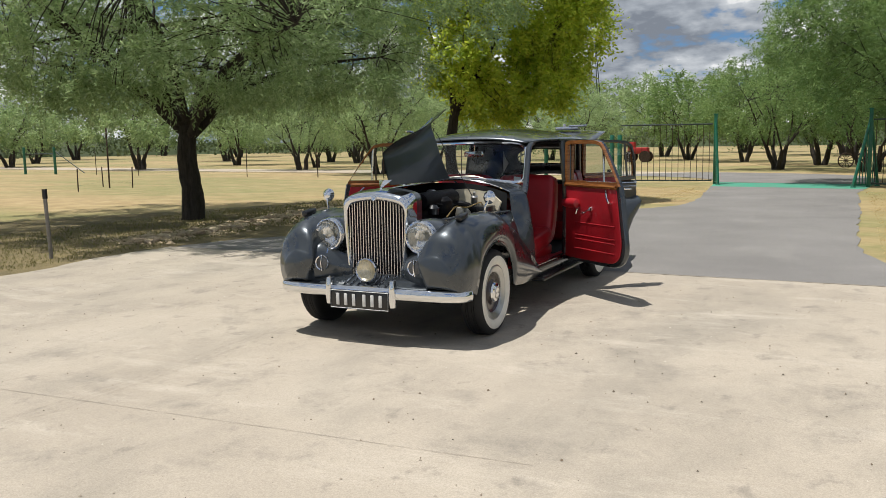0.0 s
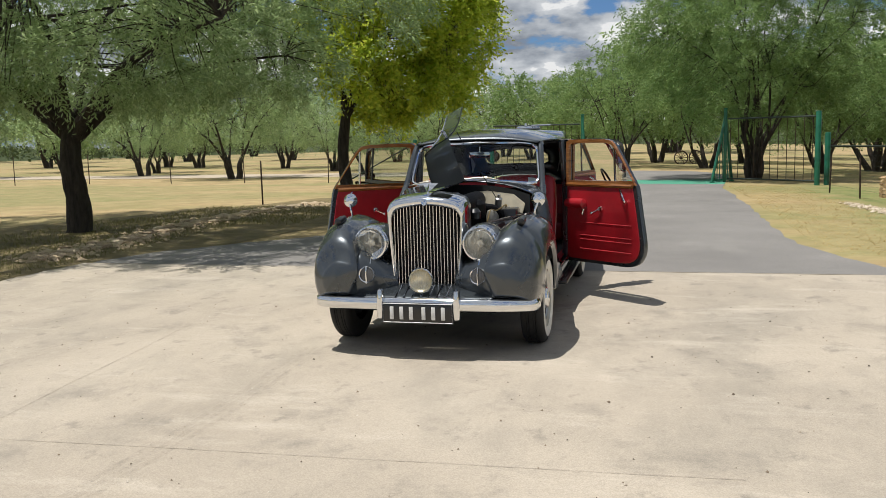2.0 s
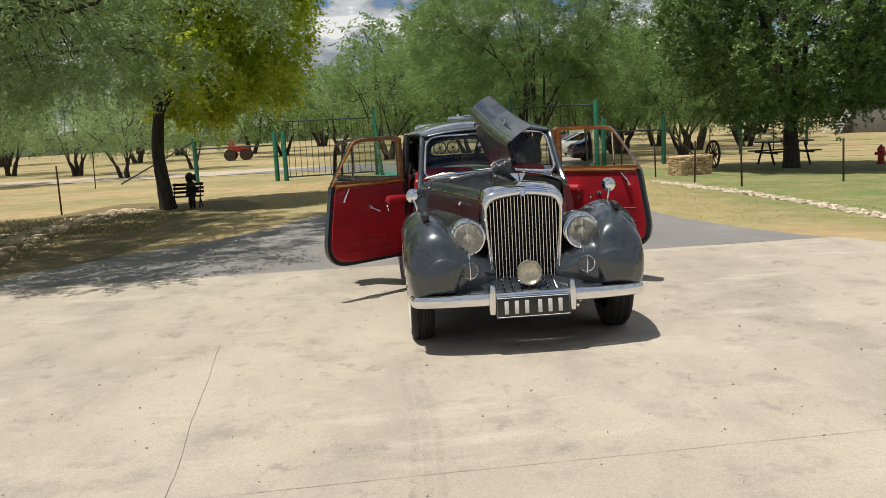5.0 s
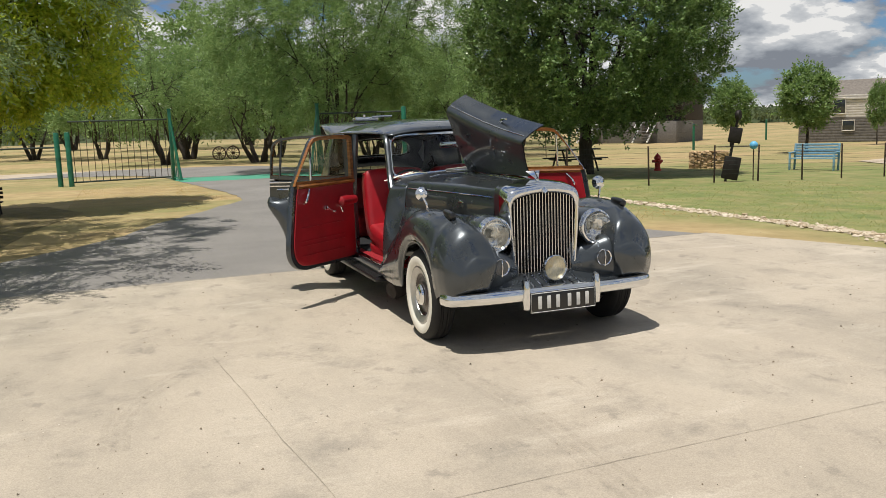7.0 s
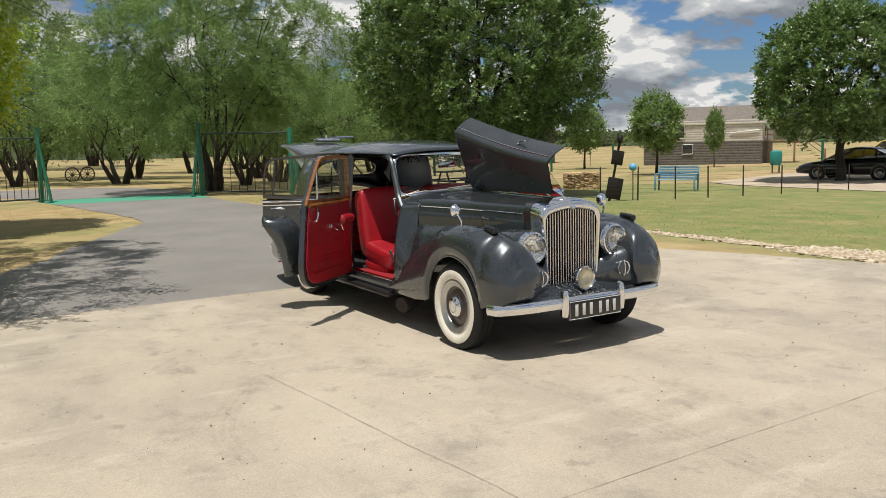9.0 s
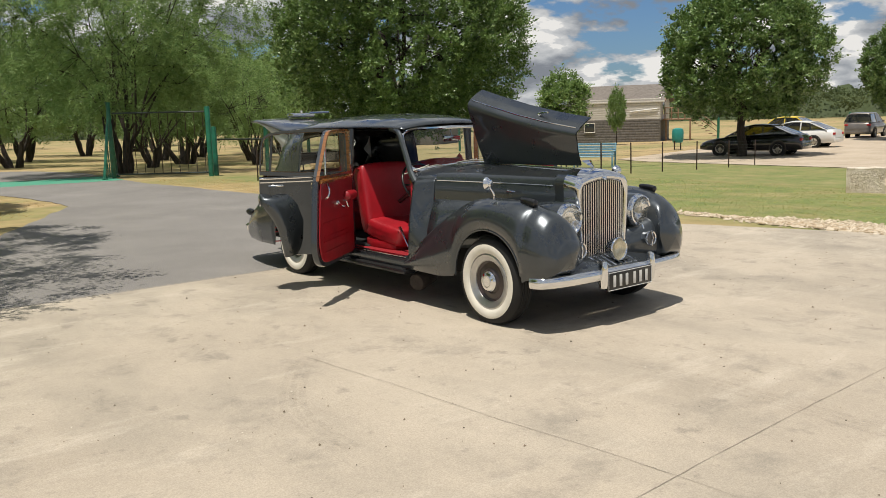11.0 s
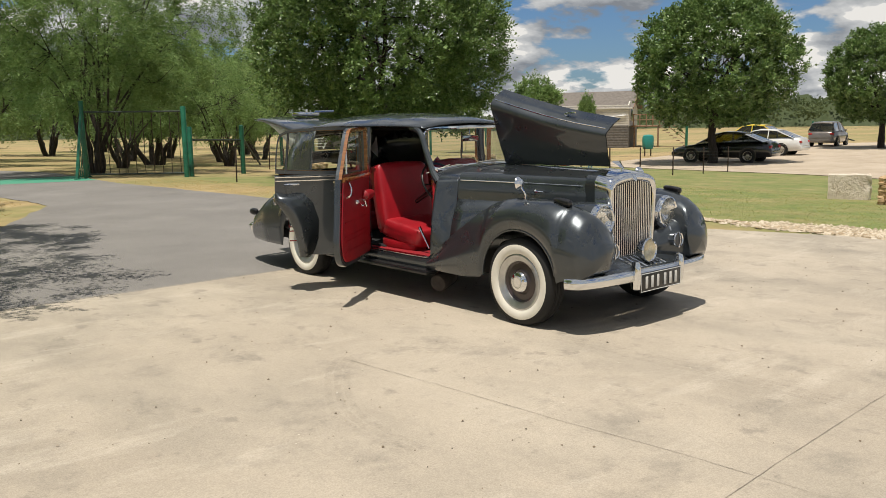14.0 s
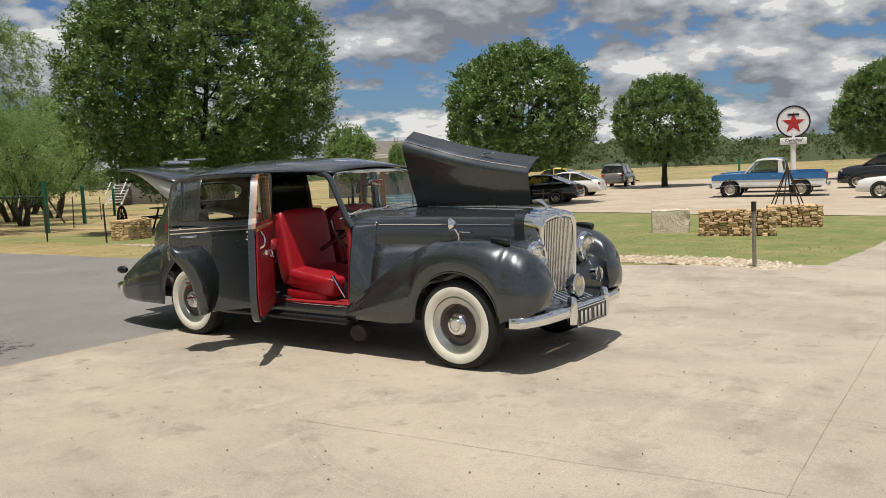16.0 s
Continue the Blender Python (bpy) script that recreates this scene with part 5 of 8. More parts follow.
# front bumper
bp = spline([(-0.80, -1.98, 0.385), (-0.76, -2.09, 0.39), (-0.5, -2.165, 0.395), (0, -2.185, 0.397), (0.5, -2.165, 0.395), (0.76, -2.09, 0.39), (0.80, -1.98, 0.385)], 7)
rows = []
for i, p in enumerate(bp):
    d = (bp[min(i + 1, len(bp) - 1)] - bp[max(i - 1, 0)]).normalized()
    nrm = Vector((d.y, -d.x, 0)).normalized()
    rows.append([p + nrm * a + Vector((0, 0, b)) for a, b in ((-0.012, -0.042), (0.006, -0.046), (0.022, -0.036), (0.03, -0.012), (0.03, 0.012), (0.022, 0.036), (0.006, 0.046), (-0.012, 0.042))])
bump = part("front_bumper", Geo().loft(rows, True, True), CHROME, car, "chrome front bumper", 50)
for s in (-1, 1):
    part("overrider", Geo().lathe([(0.001, -0.115), (0.03, -0.1), (0.036, -0.04), (0.035, 0.05), (0.026, 0.1), (0.001, 0.112)], pose(s * 0.275, -2.2, 0.4) @ Matrix.Diagonal((0.8, 1.2, 1, 1)), 18), CHROME, bump)
    part("bumper_iron", Geo().box((s * 0.3, -2.05, 0.42), (0.05, 0.24, 0.03), None, 0.008), CHROME, bump)
part("valance", Geo().loft([[(x, y + 0.055 * (x / 0.74) ** 2, z) for x in np.linspace(-0.76, 0.76, 23)] for y, z in ((-2.17, 0.40), (-2.165, 0.425), (-2.12, 0.445), (-2.04, 0.47), (-1.93, 0.5))]), PAINT, car, "", 60, 0.006)
for q in range(7):
    part("splash_rib", Geo().tube([(-0.18 + 0.06 * q, -2.15, 0.437), (-0.18 + 0.06 * q, -1.98, 0.492)], 0.009, 6), CHROME, car)
PLATE_SILVER = simple("dull_silver", (0.66, 0.66, 0.64), 0.5, 0.1, 0, 0.1, 30)
plate = part("number_plate", Geo().box((0, -2.225, 0.342), (0.515, 0.012, 0.146), None, 0.006), BLACK, car, "black plate with raised silver characters")
part("border", Geo().tube([(-0.249, -2.233, 0.276), (0.249, -2.233, 0.276), (0.249, -2.233, 0.408), (-0.249, -2.233, 0.408)], 0.003, 6, True), PLATE_SILVER, plate)
for q, x in enumerate((-0.185, -0.115, -0.045, 0.045, 0.115, 0.185)):
    part("character_bar", Geo().box((x, -2.235, 0.342), (0.028, 0.006, 0.09), None, 0.003), PLATE_SILVER, plate)

# wheels
for wy in (-AXLE, AXLE):
    for s in (-1, 1):
        m = Matrix.Translation((s * 0.735, wy, HUB_Z + 0.006)) @ Matrix.Rotation(s * math.pi / 2, 4, "Y")
        R = TYRE_R
        wh = part("wheel", Geo().lathe([(0.2, -0.075), (0.27, -0.085), (0.31, -0.08), (R - 0.004, -0.062), (R, -0.05), (R, -0.037), (R - 0.008, -0.034), (R, -0.031), (R, -0.019), (R - 0.008, -0.016), (R, -0.013), (R, 0.013), (R - 0.008, 0.016), (R, 0.019), (R, 0.031), (R - 0.008, 0.034), (R, 0.037), (R, 0.05), (R - 0.004, 0.062), (0.318, 0.078), (0.3, 0.085), (0.287, 0.0885)], m, 56, False), RUBBER, car, "black tyre with a broad white sidewall")
        part("whitewall", Geo().lathe([(0.288, 0.088), (0.278, 0.091), (0.25, 0.092), (0.225, 0.084), (0.215, 0.076)], m, 56, False), WHITEWALL, wh)
        part("trim_ring", Geo().lathe([(0.216, 0.078), (0.205, 0.082), (0.19, 0.074), (0.172, 0.07), (0.16, 0.062), (0.156, 0.05)], m, 48, False), DULLCHROME, wh)
        part("disc", Geo().lathe([(0.158, 0.055), (0.14, 0.04), (0.1, 0.045), (0.085, 0.06), (0.06, 0.062)], m, 40, False), simple("maroon_black_wheel", (0.03, 0.018, 0.016), 0.35, 0, 0.5, 0.2, 6), wh)
        hub = part("hub_cap", Geo().lathe([(0.08, 0.058), (0.08, 0.072), (0.07, 0.086), (0.05, 0.092), (0.047, 0.096), (0.001, 0.098)], m, 36, False), CHROME, wh)
        part("hub_ring", Geo().lathe([(0.047, 0.0965), (0.043, 0.099), (0.039, 0.0975)], m, 28, False), ALU, hub)
        part("brake_drum", Geo().lathe([(0.001, -0.05), (0.16, -0.05), (0.17, 0.0), (0.16, 0.03), (0.001, 0.03)], m, 28), UNDER, wh)

# doors: all four stand open on the middle posts


def door(name, s, hinge, rear, ang, lower, window, trim, label, split, flare=None):
    """A door from outlines in (along, up); s: side of the car; rear: swings from its front edge."""
    t = radians(ang)
    S = Vector((s * math.sin(t), math.cos(t) if rear else -math.cos(t), 0))
    N = Vector((s * math.cos(t), -math.sin(t) if rear else math.sin(t), 0))
    H = Vector((hinge[0] * s, hinge[1], 0))

    def P(a, n, z):
        return H + S * a + N * n + Vector((0, 0, z))

    def skin(outline, n0, n1, inset=0.0, edge=0.012):
        c = sum(p[0] for p in outline) / len(outline), sum(p[1] for p in outline) / len(outline)
        def sh(p, k):
            return (c[0] + (p[0] - c[0]) * (1 - k), c[1] + (p[1] - c[1]) * (1 - k))
        rows = []
        for n, k in ((n0, inset + 0.02), (n0 + (n1 - n0) * 0.25, inset), (n1 - (n1 - n0) * 0.25, inset), (n1, inset + 0.02)):
            rows.append([P(*((lambda q: (q[0], n, q[1]))(sh(p, k)))) for p in outline])
        g = Geo().loft(rows, True)
        k = len(outline)
        g.f += [tuple(range(k))[::-1], tuple(range(3 * k, 4 * k))]
        return g

    def ringed(outline, width, n0, n1):
        c = sum(p[0] for p in outline) / len(outline), sum(p[1] for p in outline) / len(outline)
        ins = []
        for a, z in outline:
            d = Vector((a - c[0], z - c[1]))
            kx, kz = 1 - width / max(abs(p[0] - c[0]) for p in outline), 1 - width / max(abs(p[1] - c[1]) for p in outline)
            ins.append((c[0] + d.x * kx, c[1] + d.y * kz))
        rows = [[P(a, n0, z) for a, z in outline], [P(a, n1, z) for a, z in outline], [P(a, n1, z) for a, z in ins], [P(a, n0, z) for a, z in ins]]
        rows.append(rows[0])
        return Geo().loft(rows, True), ins

    d = part(name, skin(lower, 0.03, -0.022), PAINT, car, label, 40)
    part("door_trim", skin(trim, -0.024, -0.036), RED, d, "red leather door lining", 40)
    g, ins = ringed(window, 0.035, 0.026, -0.002)
    part("window_frame", g, PAINT, d, "", 30)
    g, ins2 = ringed(window, 0.042, -0.002, -0.03)
    part("wood_frame", g, WOOD, d, "polished wood window surround", 30)
    part("pane", Geo().add([P(a, 0.008, z) for a, z in ins], [tuple(range(len(ins)))]), GLASS, d, "", 0)
    a0, a1 = lower[0][0], max(p[0] for p in window)
    part("cap_rail", Geo().tube([P(0.02, -0.028, 1.075), P(a1 - 0.03, -0.028, 1.075)], 0.022, 8), WOOD, d, "wooden cap rail")
    part("belt_trim", Geo().tube([P(0.01, 0.034, 1.065), P(a1, 0.034, 1.065)], 0.009, 6).tube([P(0.01, 0.034, 1.03), P(a1, 0.034, 1.03)], 0.006, 6), CHROME, d)
    part("divider", Geo().tube([P(split[0], 0.008, 1.1), P(split[1], 0.008, 1.47)], 0.011, 8), CHROME if not rear else PAINT, d)
    # pull, winder, latch, handle, pocket rolls
    e = a1 - 0.06
    part("pull_handle", Geo().tube(spline([P(e - 0.03, -0.04, 0.93), P(e - 0.03, -0.075, 0.95), P(e - 0.055, -0.075, 1.0), P(e - 0.11, -0.04, 1.045)], 6), 0.011, 8), CHROME, d, "curved chrome pull")
    w = part("winder", Geo().lathe([(0.025, 0), (0.022, 0.015), (0.01, 0.02)], Matrix.Translation(P(0.46, -0.036, 0.86)) @ (-N).to_track_quat("Z", "Y").to_matrix().to_4x4(), 14).tube([P(0.46, -0.055, 0.86), P(0.38, -0.06, 0.82)], 0.007, 8), CHROME, d)
    part("winder_knob", Geo().lathe([(0.012, 0), (0.013, 0.02), (0.004, 0.026)], Matrix.Translation(P(0.38, -0.06, 0.82)) @ (-N).to_track_quat("Z", "Y").to_matrix().to_4x4(), 10), CHROME, w)
    part("latch", Geo().tube([P(0.26, -0.05, 0.86), P(0.25, -0.065, 0.8)], 0.008, 8).tube([P(0.26, -0.036, 0.86), P(0.26, -0.06, 0.86)], 0.012, 8), CHROME, d)
    part("armrest", Geo().lathe([(0.001, -0.14), (0.04, -0.12), (0.05, 0), (0.045, 0.1), (0.001, 0.13)], Matrix.Translation(P(0.16, -0.05, 0.9)) @ S.to_track_quat("Z", "Y").to_matrix().to_4x4(), 14), RED, d)
    for z in (0.72, 0.60, 0.56, 0.47):
        part("pocket_roll", Geo().tube([P(0.2, -0.036, z), P(max(p[0] for p in trim) * 0.9, -0.036, z)], 0.006, 6), RED, d)
    part("lock_plate", Geo().box(P(a1 + 0.008, 0.0, 0.86), (0.03, 0.03, 0.1), None, 0.006), CHROME, d)
    out = part("door_handle", Geo().tube(spline([P(a1 - 0.08, 0.03, 1.0), P(a1 - 0.09, 0.06, 1.0), P(a1 - 0.2, 0.06, 1.0), P(a1 - 0.21, 0.032, 1.0)], 4), 0.009, 8), CHROME, d)
    for z in (0.5, 0.95):
        part("hinge", Geo().tube([P(-0.01, -0.005, z - 0.05), P(-0.01, -0.005, z + 0.05)], 0.016, 8), PAINT, d)
    if flare:
        rows = []
        n = len(flare)
        for i, (a, z, wd) in enumerate(flare):
            fa, fz = flare[min(i + 1, n - 1)][0] - flare[max(i - 1, 0)][0], flare[min(i + 1, n - 1)][1] - flare[max(i - 1, 0)][1]
            L = math.hypot(fa, fz)
            oa, oz = fz / L, -fa / L
            rows.append([P(a + oa * q * wd, 0.028 + 0.125 * b * min(1, wd / 0.14), z + oz * q * wd) for q, b in ((0.0, 0.15), (0.0, 0.75), (0.12, 0.97), (0.35, 1.0), (0.6, 0.72), (0.82, 0.3), (1.0, 0.0))])
        part("wing_section", Geo().loft(rows), PAINT, d, "front part of the rear wing", 60)
    return d


def rounded(pts, n=4):
    return [(p.x, p.z) for p in spline([(a, 0, z) for a, z in pts], n)][:-1]


f_low = [(0.0, 0.335), (0.0, 0.7), (0.0, 1.085), (0.4, 1.085), (0.872, 1.085)] + rounded([(0.885, 1.03), (0.915, 0.85), (0.95, 0.66), (0.965, 0.54), (0.95, 0.45), (0.89, 0.375), (0.78, 0.34), (0.6, 0.335)]) + [(0.3, 0.335)]
f_trim = [(0.03, 0.37), (0.03, 1.06), (0.835, 1.06)] + rounded([(0.85, 1.0), (0.885, 0.8), (0.915, 0.62), (0.92, 0.53), (0.89, 0.44), (0.8, 0.385), (0.6, 0.37)]) + [(0.3, 0.37)]
f_win = [(0.01, 1.075), (0.01, 1.3), (0.015, 1.48), (0.06, 1.5), (0.3, 1.505), (0.5, 1.5)] + rounded([(0.57, 1.485), (0.62, 1.44), (0.72, 1.3), (0.84, 1.12), (0.87, 1.075)]) + [(0.5, 1.075)]
r_low = [(0.0, 0.335), (0.0, 0.7), (0.0, 1.085), (0.4, 1.085), (0.8, 1.085), (0.805, 0.95)] + rounded([(0.8, 0.86), (0.765, 0.8), (0.70, 0.72), (0.645, 0.6), (0.615, 0.46), (0.605, 0.36), (0.58, 0.335)]) + [(0.3, 0.335)]
r_trim = [(0.03, 0.37), (0.03, 1.06), (0.765, 1.06), (0.765, 0.9)] + rounded([(0.74, 0.82), (0.66, 0.72), (0.6, 0.58), (0.575, 0.44), (0.56, 0.37)]) + [(0.3, 0.37)]
r_win = [(0.01, 1.075), (0.01, 1.3), (0.012, 1.48), (0.05, 1.505), (0.3, 1.508), (0.55, 1.5)] + rounded([(0.68, 1.485), (0.745, 1.44), (0.775, 1.33), (0.79, 1.18), (0.795, 1.075)]) + [(0.4, 1.075)]
flare_line = [(0.805, 0.93, 0.03), (0.805, 0.885, 0.12), (0.79, 0.84, 0.2), (0.755, 0.78, 0.25), (0.70, 0.70, 0.27), (0.65, 0.59, 0.25), (0.62, 0.46, 0.2), (0.608, 0.37, 0.15), (0.605, 0.335, 0.12)]
for s in (-1, 1):
    door("front_door", s, (0.765, 0.475), False, 51, f_low, f_win, f_trim, "grey front door swung open, lined in red leather", (0.60, 0.585))
    door("rear_door", s, (0.765, 0.535), True, 60 if s < 0 else 40, r_low, r_win, r_trim, "grey rear door swung open", (0.70, 0.66), flare_line)

# seats, dash, wheel


def cushion(c, size, m=None, puff=0.04, pleats=0, along=0):
    """A stuffed cushion: a rounded box with swelling faces, and pleats across its top where given."""
    bm = bmesh.new()
    bmesh.ops.create_cube(bm, size=2)
    bmesh.ops.subdivide_edges(bm, edges=bm.edges[:], cuts=13, use_grid_fill=True)
    for p in bm.verts:
        q = p.co.copy()
        for i in range(3):
            o1, o2 = q[(i + 1) % 3], q[(i + 2) % 3]
            p.co[i] = q[i] * (1 - 0.10 * (abs(o1) ** 8 + abs(o2) ** 8) * 0.5 + 0.05 * (1 - o1 * o1) * (1 - o2 * o2))
        k_ = 0.5 + 0.5 * math.cos(pleats * math.pi * q[along]) if pleats else 0.0
        p.co = Vector((p.co.x * size[0] / 2, p.co.y * size[1] / 2, p.co.z * size[2] / 2)) * (1 - 0.012 * k_)
        p.co += noise.noise_vector(q * 2.3 + Vector(c) * 9) * puff * 0.09
    bm.verts.index_update()
    mm = Matrix.Translation(c) @ (m or Matrix.Identity(4))
    g = Geo().add([mm @ p.co for p in bm.verts], [[q.index for q in f.verts] for f in bm.faces])
    bm.free()
    return g


for s in (-1, 1):
    seat = part("front_seat", cushion((s * 0.345, 0.16, 0.545), (0.6, 0.58, 0.17), pose(0, 0, 0, 8, 0, 0), 0.06, 8), RED, car, "red leather seat", 60)
    part("seat_base", cushion((s * 0.345, 0.2, 0.43), (0.58, 0.5, 0.11), None, 0.02), RED, seat)
    part("backrest", cushion((s * 0.345, 0.47, 0.83), (0.6, 0.17, 0.66), pose(0, 0, 0, -12, 0, 0), 0.06, 8), RED, seat, "", 60)
    part("piping", Geo().tube([(s * 0.345 - 0.29, -0.1, 0.575), (s * 0.345 + 0.29, -0.1, 0.575)], 0.008, 6).tube([(s * 0.345 - 0.3, 0.51, 1.12), (s * 0.345 + 0.3, 0.51, 1.12)], 0.01, 6), RED, seat)
    part("side_panel", Geo().box((s * 0.7, 1.55, 0.75), (0.05, 0.9, 0.62), None, 0.02), RED, car, "red leather side panel")
rs = part("rear_seat", cushion((0, 1.5, 0.55), (1.3, 0.55, 0.22), pose(0, 0, 0, 6, 0, 0), 0.05), RED, car, "red leather rear bench")
part("backrest", cushion((0, 1.86, 0.76), (1.3, 0.18, 0.5), pose(0, 0, 0, -14, 0, 0), 0.06), RED, rs)
part("parcel_shelf", Geo().box((0, 2.0, 1.02), (1.14, 0.42, 0.03), None, 0.01), UNDER, car)
part("dashboard", Geo().box((0, -0.31, 0.98), (1.24, 0.05, 0.2), pose(0, 0, 0, -12, 0, 0), 0.02).box((0, -0.34, 1.085), (1.18, 0.14, 0.02), None, 0.01), WOOD, car)
m = pose(-0.35, -0.1, 0.99, 62, 0, 0)
sw = part("steering_wheel", Geo().tube([m @ Vector((0.2 * math.cos(a), 0.2 * math.sin(a), 0)) for a in np.linspace(0, 2 * math.pi, 40, endpoint=False)], 0.011, 8, True).tube([m @ Vector((-0.2, 0, 0)), m @ Vector((0, 0, -0.02)), m @ Vector((0.2, 0, 0))], 0.008, 6).tube([m @ Vector((0, 0, -0.02)), m @ Vector((0, -0.2, 0))], 0.008, 6).lathe([(0.001, 0.02), (0.03, 0.015), (0.035, -0.02), (0.02, -0.3), (0.02, -0.4)], m, 14), BLACK, car)
part("seat_lever", Geo().tube([(-0.64, -0.14, 0.62), (-0.63, -0.26, 0.44)], [0.014, 0.009], 8), CHROME, car, "chrome lever beside the seat")
part("footwell_panel", Geo().box((0.4, -0.38, 0.75), (0.5, 0.02, 0.45), None, 0.01), RED, car)

# ---- gate and fences ----
WHITE_CAR = simple("white_car_paint", (0.72, 0.72, 0.7), 0.3, 0, 1.0, 0.04, 3)
BLACK_CAR = simple("black_car_paint", (0.008, 0.008, 0.009), 0.25, 0.0, 1.0, 0.3, 3)
GREY_CAR = simple("taupe_car_paint", (0.19, 0.17, 0.15), 0.35, 0.4, 1.0, 0.1, 3)
BLUE_CAR = simple("blue_truck_paint", (0.012, 0.13, 0.36), 0.3, 0, 1.0, 0.12, 3)
YELLOW_CAR = simple("yellow_car_paint", (0.75, 0.55, 0.03), 0.35, 0, 1.0, 0.08, 3)
REDPAINT = simple("red_paint", (0.42, 0.02, 0.02), 0.5, 0, 0.2, 0.2, 8)
BLUEWOOD = simple("weathered_blue_wood", (0.19, 0.35, 0.46), 0.8, 0, 0, 0.3, 14, 0.3)
GREYWOOD = simple("grey_boards", (0.16, 0.15, 0.14), 0.85, 0, 0, 0.25, 6, 0.3)
BROWNWOOD = simple("brown_boards", (0.24, 0.15, 0.09), 0.8, 0, 0, 0.25, 8, 0.3)
SHINGLE = simple("grey_brown_shingles", (0.17, 0.15, 0.13), 0.9, 0, 0, 0.25, 5, 0.4)
TEAL = simple("teal_plastic", (0.02, 0.24, 0.22), 0.5, 0, 0, 0.1, 4)
BLUEBALL = simple("light_blue_plastic", (0.12, 0.42, 0.68), 0.4, 0, 0, 0.1, 4)
BRONZE = simple("dark_bronze", (0.02, 0.016, 0.014), 0.6, 0.4, 0, 0.4, 10)


def gz(x, y):
    return ground_z(x, y)


def panel(x0, y0, x1, y1, n, label, hinge_posts):
    """A gate wing of upright bars between rails, with a braced end post at (x0, y0)."""
    root = empty("gate_wing", label, "gate", "gate wings", (x0, y0, gz(x0, y0)))
    d = Vector((x1 - x0, y1 - y0, gz(x1, y1) - gz(x0, y0)))
    u = d.normalized()
    side = Vector((-u.y, u.x, 0)).normalized()
    L = d.length
    for z in (0.12, 1.28, 2.12):
        if z == 1.28:
            continue
        part("rail", Geo().tube([u * 0.1 + Vector((0, 0, z)), d + Vector((0, 0, z))], 0.028, 8), DARKSTEEL, root)
    for i in range(n):
        p = u * (0.2 + (L - 0.3) * i / (n - 1))
        part("bar", Geo().tube([p + Vector((0, 0, 0.12)), p + Vector((0, 0, 2.12))], 0.011, 6), RUST, root)
    post = part("end_post", Geo().box((0, 0, 1.2), (0.11, 0.11, 2.5), None, 0.01).box((0, 0, 2.46), (0.14, 0.14, 0.04), None, 0.01), GREENSTEEL, root, "green square end post")
    for s in (-1, 1):
        foot = side * s * 0.62 - u * 0.1
        part("brace", Geo().tube([foot + Vector((0, 0, 0.03)), Vector((0, 0, 2.2))], 0.05, 6), GREENSTEEL, post)
        part("foot_plate", Geo().box(foot * 0.97 + Vector((0, 0, 0.02)), (0.16, 0.16, 0.04), None, 0.006), GREENSTEEL, post)
        for q in (0.2, 0.4, 0.6, 0.8):
            part("infill_bar", Geo().tube([foot * q + Vector((0, 0, 0.06)), foot * q + Vector((0, 0, 2.2 * (1 - q)))], 0.016, 6), GREENSTEEL, post)
        part("foot_rail", Geo().tube([Vector((0, 0, 0.08)), foot + Vector((0, 0, 0.08))], 0.025, 6), GREENSTEEL, post)
    for x, y, h in hinge_posts:
        hp = part("hinge_post", Geo().lathe([(0.085, -0.1), (0.085, h), (0.07, h + 0.03), (0.001, h + 0.035)], pose(x - x0, y - y0, gz(x, y) - gz(x0, y0)), 16), GREENSTEEL, root, "round green post")
    return root


panel(-1.1, 23.9, -4.35, 23.35, 15, "green and rusty steel gate wing standing beside the drive", ((-4.4, 23.35, 1.75), (-4.75, 23.6, 1.75)))
panel(3.8, 22.4, 6.35, 20.6, 11, "green steel gate wing with a braced end post", ((6.4, 20.55, 2.25), (6.75, 20.95, 1.6)))


def wire_fence(name, pts, label, green=(), rows=5, post_h=1.3, diag=()):
    """Posts and wires along a line of points."""
    root = empty(name, label, "fence", at=(pts[0][0], pts[0][1], gz(*pts[0])))
    o = Vector((pts[0][0], pts[0][1], gz(*pts[0])))
    for i, (x, y) in enumerate(pts):
        b = Vector((x, y, gz(x, y))) - o
        if i in green:
            part("green_post", Geo().lathe([(0.085, -0.1), (0.085, 1.72), (0.001, 1.75)], Matrix.Translation(b), 14), GREENSTEEL, root)
        else:
            t = random.Random(i).uniform(-0.03, 0.03)
            part("steel_post", Geo().box(b + Vector((t * 0.5, 0, post_h / 2 - 0.05)), (0.035, 0.03, post_h), pose(0, 0, 0, 0, t * 60, 0), 0.004), RUST, root)
    for k in range(rows):
        z = 0.2 + (post_h - 0.3) * k / max(1, rows - 1)
        part("wire", Geo().tube([Vector((x, y, gz(x, y) + z)) - o for x, y in pts], 0.0026, 4), DARKSTEEL, root)
    for a, b, z0, z1, r in diag:
        A, B = Vector((*a, gz(*a) + z0)) - o, Vector((*b, gz(*b) + z1)) - o
        part("brace_rail", Geo().tube([A, B], r, 8), DARKSTEEL, root)
    return root


